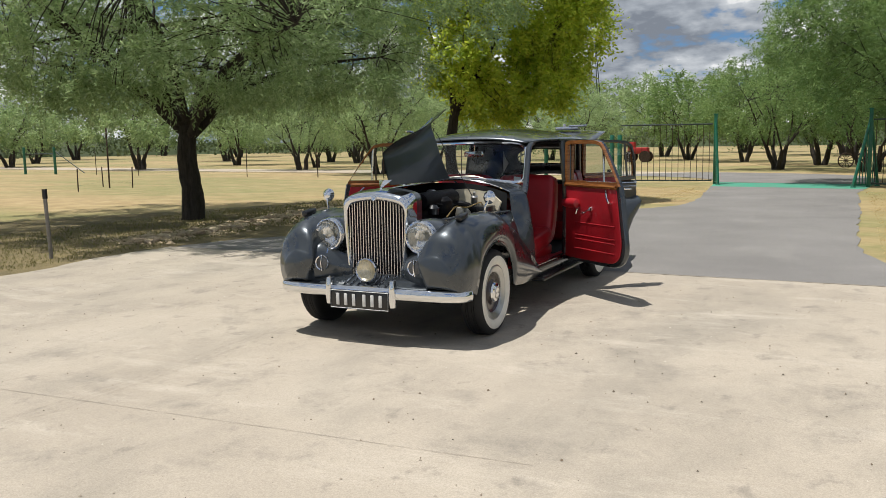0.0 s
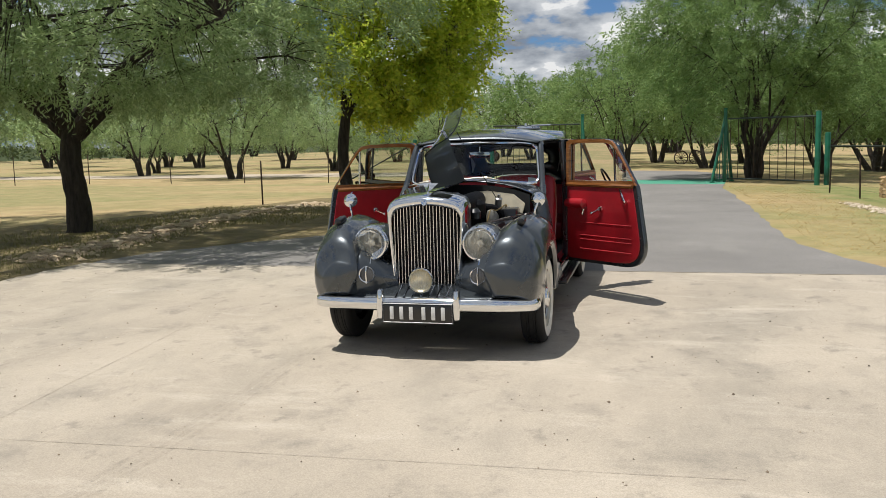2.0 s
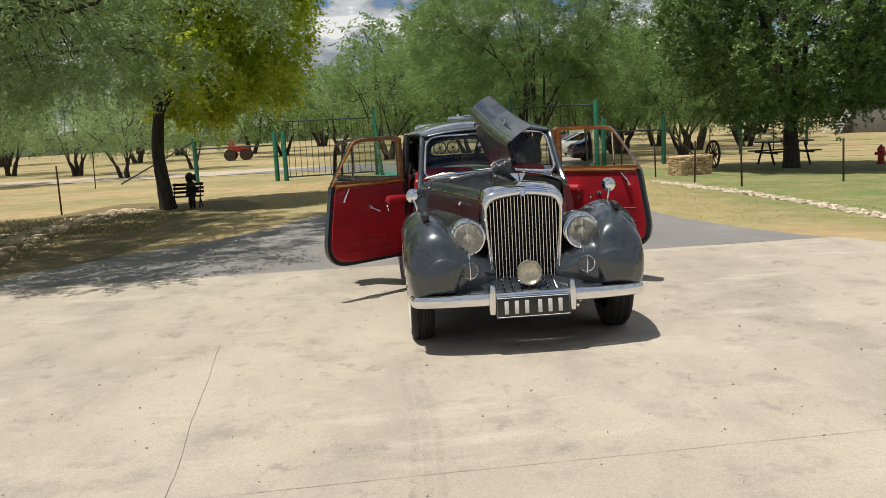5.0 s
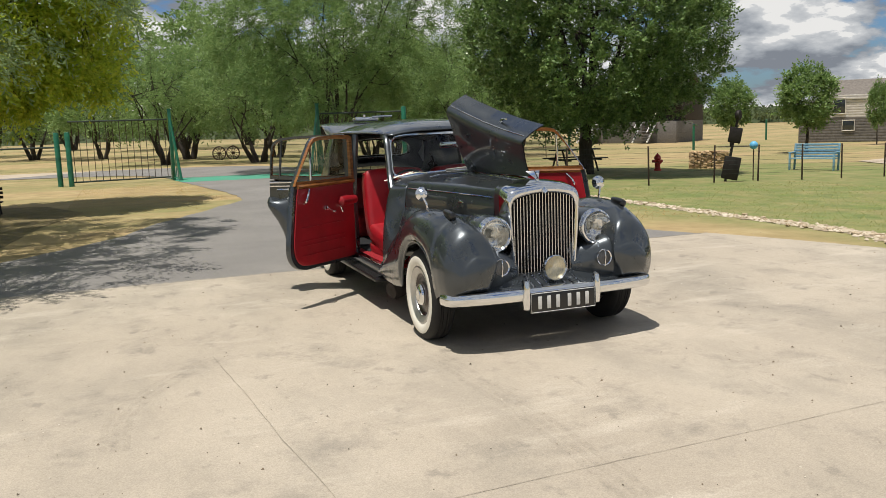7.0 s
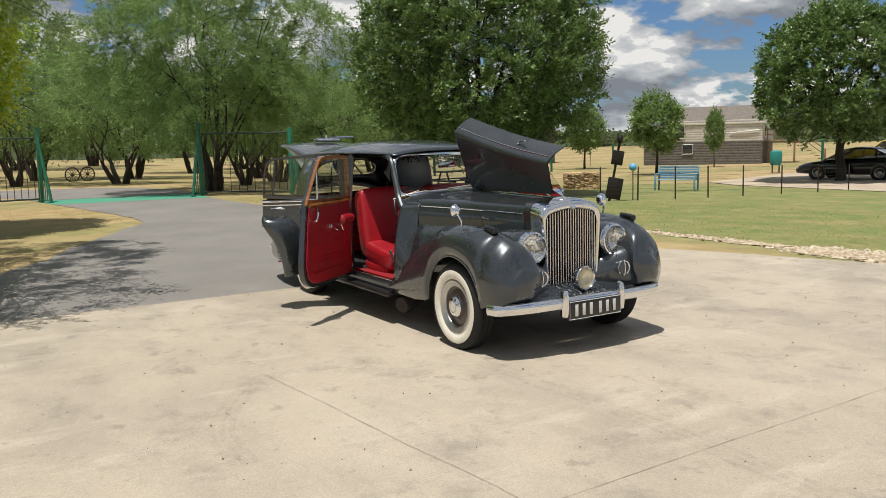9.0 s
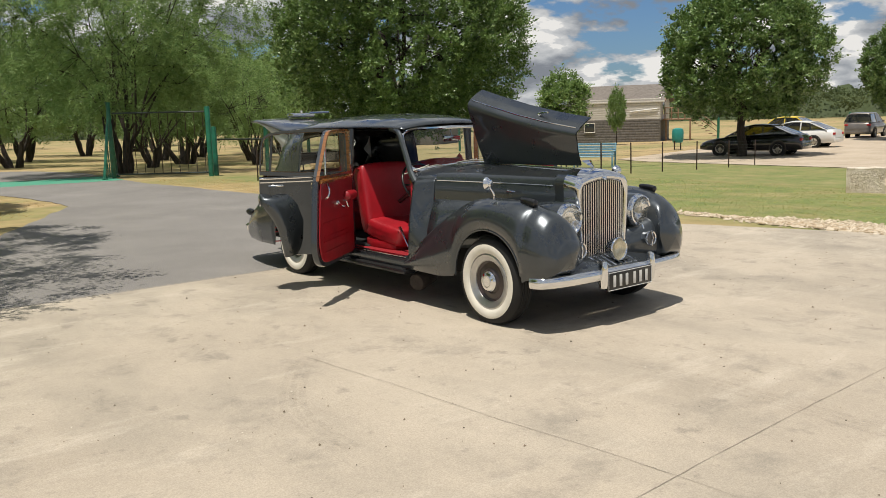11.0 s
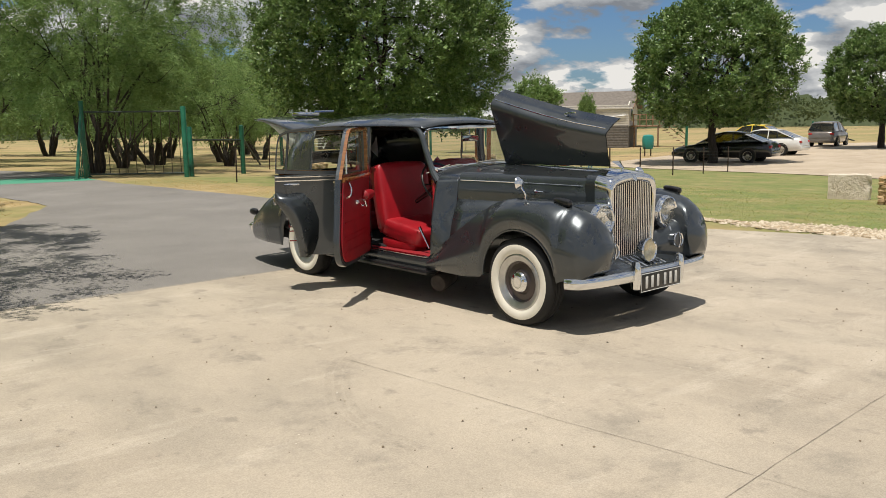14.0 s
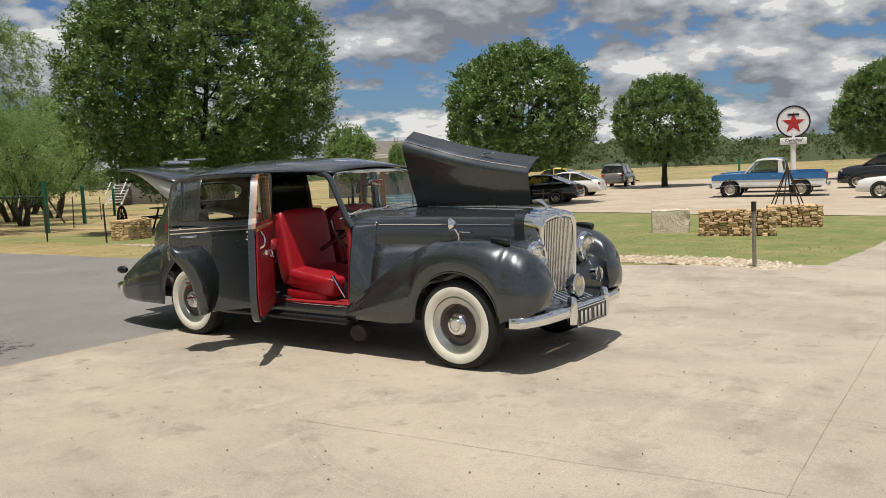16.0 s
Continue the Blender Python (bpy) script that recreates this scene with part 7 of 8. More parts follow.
def vehicle(name, label, at, heading, L, W, prof, cab, paint, wheel_x, wr, rims=ALU, group="parked vehicles"):
    """A parked car: prof: (along, top of the body), cab: (along, height, is roof) from front to back; heading: where its nose points."""
    root = empty(name, label, "truck" if "truck" in name else "car", group, (*at, gz(*at)))
    root.rotation_euler = (0, 0, radians(heading) - math.pi / 2)
    rows = []
    for a, z in prof:
        e = abs(a) / (L / 2)
        w = W / 2 * (1 - 0.13 * e ** 6)
        zb = 0.24 + 0.06 * e ** 4
        rows.append([(s_ * w * wx, a, zb + (z - zb) * zz) for s_, wx, zz in ((-1, 0.9, 0), (-1, 0.99, 0.12), (-1, 1.0, 0.5), (-1, 0.97, 0.88), (-1, 0.85, 1.0), (-1, 0.4, 1.015), (1, 0.4, 1.015), (1, 0.85, 1.0), (1, 0.97, 0.88), (1, 1.0, 0.5), (1, 0.99, 0.12), (1, 0.9, 0))])
    body = part("body", Geo().loft(rows, True, True), paint, root, "", 50)
    gl = []
    for a, z, wd in cab:
        zb = float(np.interp(a, [p[0] for p in prof], [p[1] for p in prof])) if prof[0][0] < prof[-1][0] else float(np.interp(-a, [-p[0] for p in prof], [p[1] for p in prof]))
        gl.append([(-W / 2 * 0.93, a, zb - 0.02), (-W / 2 * (0.93 - 0.17 * wd), a, zb + (z - zb) * 0.9), (-W / 2 * 0.6, a, z), (0, a, z + 0.015), (W / 2 * 0.6, a, z), (W / 2 * (0.93 - 0.17 * wd), a, zb + (z - zb) * 0.9), (W / 2 * 0.93, a, zb - 0.02)])
    cabp = part("glasshouse", Geo().loft(gl), TINT, root, "dark window glass", 40)
    rfr = [r[1:6] for r, c in zip(gl, cab) if c[2] == 1]
    part("roof", Geo().loft([[(x * 1.005, y, z + 0.006) for x, y, z in r] for r in rfr]), paint, cabp, "", 40, 0.02)
    pill = [i for i, c in enumerate(cab) if c[2] == 1]
    for i in (pill[0], pill[len(pill) // 2], pill[-1]):
        for s_ in (0, 6):
            p0, p1 = gl[i][s_], gl[i][1 if s_ == 0 else 5]
            q0 = gl[max(i - 1, 0)][s_] if i == pill[0] else gl[min(i + 1, len(gl) - 1)][s_] if i == pill[-1] else p0
            part("pillar", Geo().tube([Vector(q0) * 1.003, Vector(p1) * 1.003], 0.03, 5), paint, cabp)
    for wx in wheel_x:
        for s_ in (-1, 1):
            m = Matrix.Translation((s_ * (W / 2 - 0.1), wx, wr)) @ Matrix.Rotation(s_ * math.pi / 2, 4, "Y")
            wh_ = part("wheel", Geo().lathe([(wr * 0.62, -0.1), (wr * 0.96, -0.1), (wr, -0.07), (wr, 0.08), (wr * 0.95, 0.115), (wr * 0.66, 0.11)], m, 28, False), RUBBER, root)
            part("rim", Geo().lathe([(wr * 0.67, 0.108), (wr * 0.6, 0.09), (wr * 0.5, 0.06), (wr * 0.2, 0.09), (0.001, 0.095)], m, 24, False), rims, wh_)
            for q in range(5):
                a = 2 * math.pi * q / 5
                part("spoke", Geo().box(m @ Vector((wr * 0.4 * math.cos(a), wr * 0.4 * math.sin(a), 0.085)), (0.03, wr * 0.07, wr * 0.5), Matrix.Rotation(s_ * -a + math.pi / 2 * 0, 4, "X"), 0.004), BLACK if rims is ALU else ALU, wh_)
            arch = part("wheel_arch", Geo().lathe([(wr * 1.02, 0.04), (wr * 1.16, 0.045), (wr * 1.16, 0.108), (wr * 1.02, 0.104)], m, 28, False), BLACK, root)
    fr, bk = L / 2, -L / 2
    for s_ in (-1, 1):
        part("headlamp", Geo().box((s_ * W * 0.36, fr - 0.1, prof_z(prof, fr - 0.12) - 0.12), (0.3, 0.12, 0.12), None, 0.03), LENS_OPAQUE, root)
        part("tail_lamp", Geo().box((s_ * W * 0.38, bk + 0.06, prof_z(prof, bk + 0.1) - 0.13), (0.26, 0.1, 0.13), None, 0.03), REDPAINT, root)
        part("mirror", Geo().box((s_ * (W / 2 + 0.06), cab[1][0] + 0.05, prof_z(prof, cab[1][0]) + 0.06), (0.16, 0.09, 0.12), None, 0.03), paint, root)
    for y_ in (fr - 0.02, bk + 0.02):
        part("bumper", Geo().box((0, y_, 0.42), (W * 0.86, 0.1, 0.18), None, 0.04), CHROME if "truck" in name or "old" in label else paint, root)
    return root


def prof_z(prof, a):
    p = sorted(prof)
    return float(np.interp(a, [q[0] for q in p], [q[1] for q in p]))


LENS_OPAQUE = simple("lamp_plastic", (0.6, 0.6, 0.58), 0.15, 0, 0.6, 0.1, 10)
sedan = [(-2.4, 0.55), (-2.34, 0.86), (-2.2, 0.98), (-1.6, 1.0), (-0.6, 0.96), (0.5, 0.93), (1.0, 0.9), (1.6, 0.82), (2.1, 0.72), (2.32, 0.62), (2.4, 0.45)]
sedan_cab = [(1.15, 0.92, 0), (0.35, 1.36, 1), (-0.1, 1.44, 1), (-0.6, 1.44, 1), (-1.1, 1.38, 1), (-2.0, 1.0, 0)]
vehicle("sedan_car", "glossy black modern sedan parked in the shade of a pear tree", (32.3, 16.5), 103, 4.8, 1.85, sedan, sedan_cab, BLACK_CAR, (1.38, -1.35), 0.34)
vehicle("sedan_car", "white sedan parked behind the black one", (40.0, 18.8), 100, 4.8, 1.85, sedan, sedan_cab, WHITE_CAR, (1.38, -1.35), 0.33)
suv = [(-2.3, 0.6), (-2.26, 0.95), (-2.15, 1.08), (-1.2, 1.08), (0.5, 1.04), (1.0, 1.02), (1.7, 0.95), (2.1, 0.85), (2.28, 0.7), (2.3, 0.5)]
suv_cab = [(1.1, 1.04, 0), (0.45, 1.55, 1), (0.0, 1.68, 1), (-0.8, 1.7, 1), (-1.6, 1.68, 1), (-1.98, 1.6, 1), (-2.22, 1.12, 0)]
vehicle("suv_car", "taupe compact sport-utility parked on the gravel", (55.2, 22.0), 12, 4.6, 1.85, suv, suv_cab, GREY_CAR, (1.38, -1.3), 0.36)
old_c = [(-2.3, 0.55), (-2.25, 0.8), (-1.7, 0.92), (-0.8, 0.95), (0.6, 0.95), (1.1, 0.92), (1.9, 0.85), (2.2, 0.75), (2.3, 0.5)]
old_cab = [(1.0, 0.95, 0), (0.45, 1.4, 1), (-0.2, 1.48, 1), (-0.9, 1.42, 1), (-1.7, 0.96, 0)]
vehicle("coupe_car", "yellow coupe parked beyond the black sedan", (43.1, 21.1), 100, 4.4, 1.8, [(a, z + 0.22) for a, z in old_c], [(a, z + 0.22, w_) for a, z, w_ in old_cab], YELLOW_CAR, (1.3, -1.3), 0.33)
vehicle("coupe_car", "white old coupe parked at the gravel's end", (34.5, -0.6), 95, 4.6, 1.8, old_c, old_cab, WHITE_CAR, (1.35, -1.35), 0.34)
vehicle("hatchback_car", "black old saloon parked behind the white coupe", (44.0, 1.9), 95, 4.4, 1.8, [(a, z + 0.2) for a, z in suv], [(a, z + 0.12, w_) for a, z, w_ in suv_cab], BLACK_CAR, (1.35, -1.3), 0.36)


def slab(profile, x0, x1):
    """A side profile of (along, up) points, extruded across from x0 to x1."""
    n_ = len(profile)
    return Geo().add([(x0, a, z) for a, z in profile] + [(x1, a, z) for a, z in profile],
                     [tuple(range(n_))[::-1], tuple(range(n_, 2 * n_))] + [(i, (i + 1) % n_, (i + 1) % n_ + n_, i + n_) for i in range(n_)])


def arch_cut(c, r, z0, n_=9):
    """Points of a wheel opening cut up into an edge at height z0, from back to front."""
    h0 = math.asin(max(-1.0, min(1.0, (z0 - 0.4) / r)))
    return [(c - r * math.cos(t_), 0.4 + r * math.sin(t_)) for t_ in np.linspace(h0, math.pi - h0, n_)]


def pickup(at, heading, label, paint, band, roof_paint):
    """A square-shouldered old pickup: body in two colours, cab, open bed, four wheels."""
    r_ = empty("pickup_truck", label, "truck", "parked vehicles", (*at, gz(*at)))
    r_.rotation_euler = (0, 0, radians(heading) - math.pi / 2)
    W2, FA, RA = 0.97, 1.62, -1.5
    low = [(-2.55, 0.5)] + arch_cut(RA, 0.47, 0.48) + arch_cut(FA, 0.47, 0.48) + [(2.42, 0.5), (2.47, 0.62), (2.47, 0.8)] + arch_cut(FA, 0.47, 0.8, 5)[::-1] + arch_cut(RA, 0.47, 0.8, 5)[::-1] + [(-2.57, 0.8)]
    for s_ in (-1, 1):
        part("lower_side", slab(low, s_ * 0.6, s_ * W2), band, r_, "" if band is paint else "white lower side")
        up_s = [(-2.57, 0.8)] + arch_cut(RA, 0.47, 0.8, 5) + arch_cut(FA, 0.47, 0.8, 5) + [(2.47, 0.8), (2.47, 1.0), (2.38, 1.07), (1.0, 1.13), (-0.72, 1.13), (-0.76, 1.1), (-2.57, 1.1)]
        part("upper_side", slab(up_s, s_ * 0.8, s_ * (W2 + 0.004)), paint, r_)
        part("side_trim", Geo().box((s_ * (W2 + 0.01), -0.05, 0.8), (0.02, 4.9, 0.03), None, 0.004).box((s_ * (W2 + 0.01), -0.05, 0.56), (0.02, 4.4, 0.025), None, 0.004), CHROME, r_)
        part("door_handle", Geo().box((s_ * (W2 + 0.02), -0.35, 0.98), (0.03, 0.14, 0.03), None, 0.008), CHROME, r_)
        part("headlamp", Geo().lathe([(0.001, 0.03), (0.08, 0.02), (0.1, 0.0), (0.1, -0.05)], pose(s_ * 0.74, 2.47, 0.85, -90, 0, 0), 18), LENS_OPAQUE, r_)
        part("tail_lamp", Geo().box((s_ * 0.9, -2.575, 0.92), (0.08, 0.03, 0.26), None, 0.008), REDPAINT, r_)
        part("mirror", Geo().box((s_ * 1.1, 0.72, 1.25), (0.1, 0.04, 0.17), None, 0.012).tube([(s_ * 0.98, 0.74, 1.18), (s_ * 1.08, 0.72, 1.25)], 0.01, 5), CHROME, r_)
    part("bonnet", Geo().loft([[(x, a, z - 0.03 * (x / 0.82) ** 2) for x in np.linspace(-0.82, 0.82, 9)] for a, z in ((0.98, 1.15), (1.7, 1.13), (2.3, 1.09), (2.44, 1.03))]), paint, r_, "", 50, 0.02)
    part("grille", Geo().box((0, 2.44, 0.85), (1.36, 0.06, 0.26), None, 0.015), ALU, r_)
    part("bed_floor", Geo().box((0, -1.65, 0.72), (1.6, 1.8, 0.06), None, 0.01), BLACK, r_)
    part("tailgate", Geo().box((0, -2.55, 0.84), (1.6, 0.05, 0.52), None, 0.012), paint, r_)
    part("underbody", Geo().box((0, 0, 0.52), (1.2, 4.7, 0.25), None, 0.03), BLACK, r_)
    for y_ in (2.56, -2.66):
        part("bumper", Geo().box((0, y_, 0.52), (1.9, 0.1, 0.17), None, 0.04), CHROME, r_)
    cab_ = part("cab_roof", Geo().loft([[(x, a, z - 0.05 * abs(x / 0.76) ** 3) for x in np.linspace(-0.76, 0.76, 11)] for a, z in ((0.5, 1.66), (0.42, 1.73), (0.1, 1.77), (-0.4, 1.76), (-0.6, 1.72), (-0.66, 1.66))]), roof_paint, r_, "" if roof_paint is paint else "white cab roof", 60, 0.05)
    part("cab_back", slab([(-0.76, 1.1), (-0.66, 1.1), (-0.6, 1.2), (-0.7, 1.2)], -0.9, 0.9), roof_paint, cab_)
    for s_ in (-1, 1):
        for p_ in ([(1.0, 1.12), (0.92, 1.12), (0.46, 1.66), (0.55, 1.66)], [(-0.52, 1.12), (-0.76, 1.12), (-0.68, 1.66), (-0.5, 1.66)]):
            part("pillar", slab(p_, s_ * 0.74, s_ * 0.84), roof_paint, cab_)
        part("side_window", slab([(0.93, 1.13), (-0.53, 1.13), (-0.51, 1.65), (0.48, 1.65)], s_ * 0.79, s_ * 0.8), GLASS, cab_)
        part("quarter_bar", Geo().tube([(s_ * 0.81, 0.6, 1.12), (s_ * 0.8, 0.58, 1.5)], 0.014, 5), CHROME, cab_)
    part("windscreen", Geo().add([(-0.74, 0.97, 1.13), (0.74, 0.97, 1.13), (0.72, 0.5, 1.66), (-0.72, 0.5, 1.66)], [(0, 1, 2, 3)]), GLASS, cab_)
    part("back_window", Geo().add([(-0.62, -0.74, 1.2), (0.62, -0.74, 1.2), (0.62, -0.68, 1.6), (-0.62, -0.68, 1.6)], [(0, 1, 2, 3)]), GLASS, cab_)
    part("bench_seat", Geo().box((0, -0.15, 0.98), (1.4, 0.5, 0.16), None, 0.05).box((0, -0.5, 1.2), (1.4, 0.14, 0.5), None, 0.05), BLACK, r_)
    for wx in (FA, RA):
        for s_ in (-1, 1):
            m = Matrix.Translation((s_ * 0.85, wx, 0.37)) @ Matrix.Rotation(s_ * math.pi / 2, 4, "Y")
            wh_ = part("wheel", Geo().lathe([(0.2, -0.12), (0.34, -0.12), (0.37, -0.09), (0.37, 0.09), (0.35, 0.12), (0.25, 0.125)], m, 28, False), RUBBER, r_)
            part("rim", Geo().lathe([(0.25, 0.12), (0.23, 0.1), (0.2, 0.05), (0.13, 0.07), (0.11, 0.11), (0.001, 0.12)], m, 24, False), ALU, wh_)
            part("arch_liner", Geo().lathe([(0.3, -0.2), (0.46, -0.2), (0.46, 0.08)], m, 24, False), BLACK, r_)
    return r_


pickup((36.2, 5.9), 99, "blue and white old pickup truck parked on the gravel", BLUE_CAR, WHITE_CAR, WHITE_CAR)
pickup((40.6, 6.9), 99, "blue old pickup truck parked beyond another", BLUE_CAR, BLUE_CAR, BLUE_CAR)

# ---- house ----
GLASSDARK = simple("dark_window", (0.03, 0.035, 0.04), 0.1, 0, 0.8, 0.2, 2)
GREIGE = simple("greige_siding", (0.6, 0.57, 0.52), 0.8, 0, 0, 0.08, 3)
hs = empty("house", "raised greige house with dark boarded base and a shingled gable roof", "house", at=(50.3, 40.4, gz(50.3, 40.4)))
hs.rotation_euler = (0, 0, radians(-60))
hs.scale = (0.92, 0.92, 0.92)
HW, HD = 7.6, 6.4
base_w = part("base_wall", Geo().box((-0.5, 0, 0.85), (9.8, HD, 2.1), None, 0.02), GREYWOOD, hs, "dark grey boarded base")
for q in range(9):
    part("board", Geo().box((-0.5, -HD / 2 - 0.015, 0.1 + 0.22 * q), (9.8, 0.03, 0.2), pose(0, 0, 0, 4, 0, 0), 0.004), GREYWOOD, base_w)
up_ = part("upper_wall", Geo().box((0.6, 0, 2.75), (HW, HD, 1.9), None, 0.02), GREIGE, hs, "greige lap siding")
for q in range(9):
    part("siding_board", Geo().box((0.6, -HD / 2 - 0.015, 2.0 + 0.2 * q), (HW, 0.03, 0.18), pose(0, 0, 0, 4, 0, 0), 0.004), GREIGE, up_)
    part("siding_board", Geo().box((0.6 + HW / 2 + 0.015, 0, 2.0 + 0.2 * q), (0.03, HD, 0.18), pose(0, 0, 0, 0, 4, 0), 0.004), GREIGE, up_)
wing_ = part("side_wall", Geo().box((-4.3, 0.6, 2.35), (2.2, HD - 1.4, 1.1), None, 0.02), GREYWOOD, hs, "low side wing of dark boards")
part("side_roof", Geo().add([(-5.6, -2.5, 2.75), (-3.0, -2.5, 2.75), (-3.0, 0.6, 3.4), (-5.6, 0.6, 3.4), (-5.6, 3.7, 2.75), (-3.0, 3.7, 2.75)], [(0, 1, 2, 3), (3, 2, 5, 4)]), SHINGLE, wing_, "", 0, 0.14)
ro = 0.1
roof_h = part("roof", Geo().add([(-3.6, -HD / 2 - ro, 3.5), (4.8, -HD / 2 - ro, 3.5), (4.8, 0, 4.95), (-3.6, 0, 4.95), (-3.6, HD / 2 + ro, 3.5), (4.8, HD / 2 + ro, 3.5)], [(0, 1, 2, 3), (3, 2, 5, 4)]), SHINGLE, hs, "grey-brown shingled gable roof", 0, 0.16)
part("fascia", Geo().box((0.6, -HD / 2 - ro, 3.42), (8.4, 0.04, 0.16), None, 0.006), GREIGE, roof_h)
for x0 in (-3.2, 4.4):
    part("gable", Geo().add([(x0, -HD / 2, 3.6), (x0, HD / 2, 3.6), (x0, 0, 4.85)], [(0, 1, 2)]), GREIGE, hs, "", 0, 0.1)
for sgn in (-1, 1):
    part("barge_board", Geo().tube([(4.8, sgn * (HD / 2 + ro), 3.42), (4.8, 0, 4.88)], 0.09, 4), BROWNWOOD, roof_h)
for x, z, w_, h_ in ((-2.3, 2.85, 0.9, 1.25), (1.1, 2.85, 0.7, 1.25), (-4.95, 2.35, 0.5, 0.8), (-4.1, 2.35, 0.5, 0.8), (-1.6, 1.3, 0.9, 0.8)):
    wn_ = part("window", Geo().box((x, -HD / 2 - 0.03 + (0.7 if x < -4 else 0), z), (w_, 0.1, h_), None, 0.01), GLASSDARK, hs)
    yf = -HD / 2 - 0.09 + (0.7 if x < -4 else 0)
    part("window_frame", Geo().tube([(x - w_ / 2, yf, z - h_ / 2), (x + w_ / 2, yf, z - h_ / 2), (x + w_ / 2, yf, z + h_ / 2), (x - w_ / 2, yf, z + h_ / 2)], 0.05, 4, True), GREIGE, wn_)
part("awning_slat", Geo().tube([(1.9, -HD / 2 - 0.12, 2.62), (4.2, -HD / 2 - 0.12, 2.82)], 0.05, 5), WHITE, hs, "pale pole leaning on the siding")
part("window", Geo().box((0.6 + HW / 2 + 0.02, -1.2, 2.95), (0.1, 1.0, 1.3), None, 0.01), GLASSDARK, hs)
stair = part("landing", Geo().box((5.7, -0.6, 1.85), (2.4, 3.4, 0.12), None, 0.02), BROWNWOOD, hs, "brown timber landing and steps")
for q in range(8):
    part("step", Geo().box((7.0 + 0.29 * q, -1.6, 1.7 - 0.22 * q), (0.3, 1.1, 0.05), None, 0.006), BROWNWOOD, stair)
for q in range(5):
    part("baluster", Geo().box((4.7 + 0.55 * q, -2.25, 2.35), (0.09, 0.09, 1.0), None, 0.01), BROWNWOOD, stair)
part("handrail", Geo().tube([(4.6, -2.25, 2.85), (6.9, -2.25, 2.85), (9.2, -2.25, 1.05)], 0.05, 6).tube([(4.6, -2.25, 2.4), (6.9, -2.25, 2.4), (9.2, -2.25, 0.6)], 0.035, 6), BROWNWOOD, stair)
for px_ in (4.8, 6.8, 9.1):
    part("landing_post", Geo().box((px_, -2.2, 0.85 if px_ < 9 else 0.45), (0.14, 0.14, 2.1 if px_ < 9 else 1.2), None, 0.01), BROWNWOOD, stair)
# a second raised house, mostly behind the pear's crown
cab2 = empty("cabin", "dark raised cabin with white stair strings behind the pear tree", "house", at=(43.2, 60.5, gz(43.2, 60.5)))
cab2.rotation_euler = (0, 0, radians(-60))
DARKWOOD = simple("dark_stained_boards", (0.045, 0.035, 0.028), 0.8, 0, 0, 0.3, 6, 0.3)
part("base_wall", Geo().box((0, 0, 0.85), (9.0, 6.0, 2.1), None, 0.02), GREYWOOD, cab2)
cw_ = part("wall", Geo().box((0, 0.6, 3.2), (9.0, 4.8, 2.7), None, 0.02), DARKWOOD, cab2, "dark stained board wall")
for q in range(18):
    part("board", Geo().box((-4.25 + 0.5 * q, -1.82, 3.2), (0.44, 0.04, 2.6), None, 0.006), DARKWOOD, cw_)
part("roof", Geo().add([(-4.9, -3.4, 4.4), (4.9, -3.4, 4.4), (4.9, 0, 6.0), (-4.9, 0, 6.0), (-4.9, 3.4, 4.4), (4.9, 3.4, 4.4)], [(0, 1, 2, 3), (3, 2, 5, 4)]), SHINGLE, cab2, "", 0, 0.15)
for x in (-4.2, -1.4, 1.4, 4.2):
    part("porch_post", Geo().box((x, -2.9, 3.1), (0.16, 0.16, 2.6), None, 0.01), DARKWOOD, cab2)
for x0, n_ in ((-3.6, 7), (2.0, 7)):
    fl = part("stair_flight", Geo().tube([(x0 - 0.7, -3.0, 1.9), (x0 - 0.7, -5.0, 0.1)], 0.07, 4).tube([(x0 + 0.7, -3.0, 1.9), (x0 + 0.7, -5.0, 0.1)], 0.07, 4), WHITE, cab2, "white stair strings")
    for q in range(n_):
        part("step", Geo().box((x0, -3.1 - 0.27 * q, 1.75 - 0.24 * q), (1.5, 0.3, 0.05), None, 0.01), WHITE if x0 < 0 else GREYWOOD, fl)
    part("stair_rail", Geo().tube([(x0 - 0.7, -3.0, 2.8), (x0 - 0.7, -5.0, 1.0)], 0.045, 4).tube([(x0 + 0.7, -3.0, 2.8), (x0 + 0.7, -5.0, 1.0)], 0.045, 4), WHITE, fl)
bn2 = empty("waste_bin", "teal plastic barrel on a dark stand by the house", "bin", at=(37.0, 24.4, gz(37.0, 24.4)))
part("barrel", Geo().lathe([(0.001, 0.42), (0.28, 0.42), (0.33, 0.6), (0.34, 1.05), (0.3, 1.2), (0.16, 1.26), (0.001, 1.26)], None, 24), TEAL, bn2)
part("stand", Geo().tube([(-0.3, 0, -0.02), (-0.3, 0, 0.52)], 0.04, 6).tube([(0.3, 0, -0.02), (0.3, 0, 0.52)], 0.04, 6), RUST, bn2)

# ---- edging stones, cracks, pebbles and grass ----


def pebble_mesh(name, seed, sides=7):
    r = random.Random(seed)
    bm = bmesh.new()
    bmesh.ops.create_icosphere(bm, subdivisions=1, radius=1)
    for p in bm.verts:
        p.co *= r.uniform(0.7, 1.1)
        p.co.z *= 0.6
    me = bpy.data.meshes.new(name)
    bm.to_mesh(me)
    bm.free()
    me.materials.append(STONE)
    return me


stones = [pebble_mesh("edging_stone", i) for i in range(5)]
rs_ = random.Random(9)


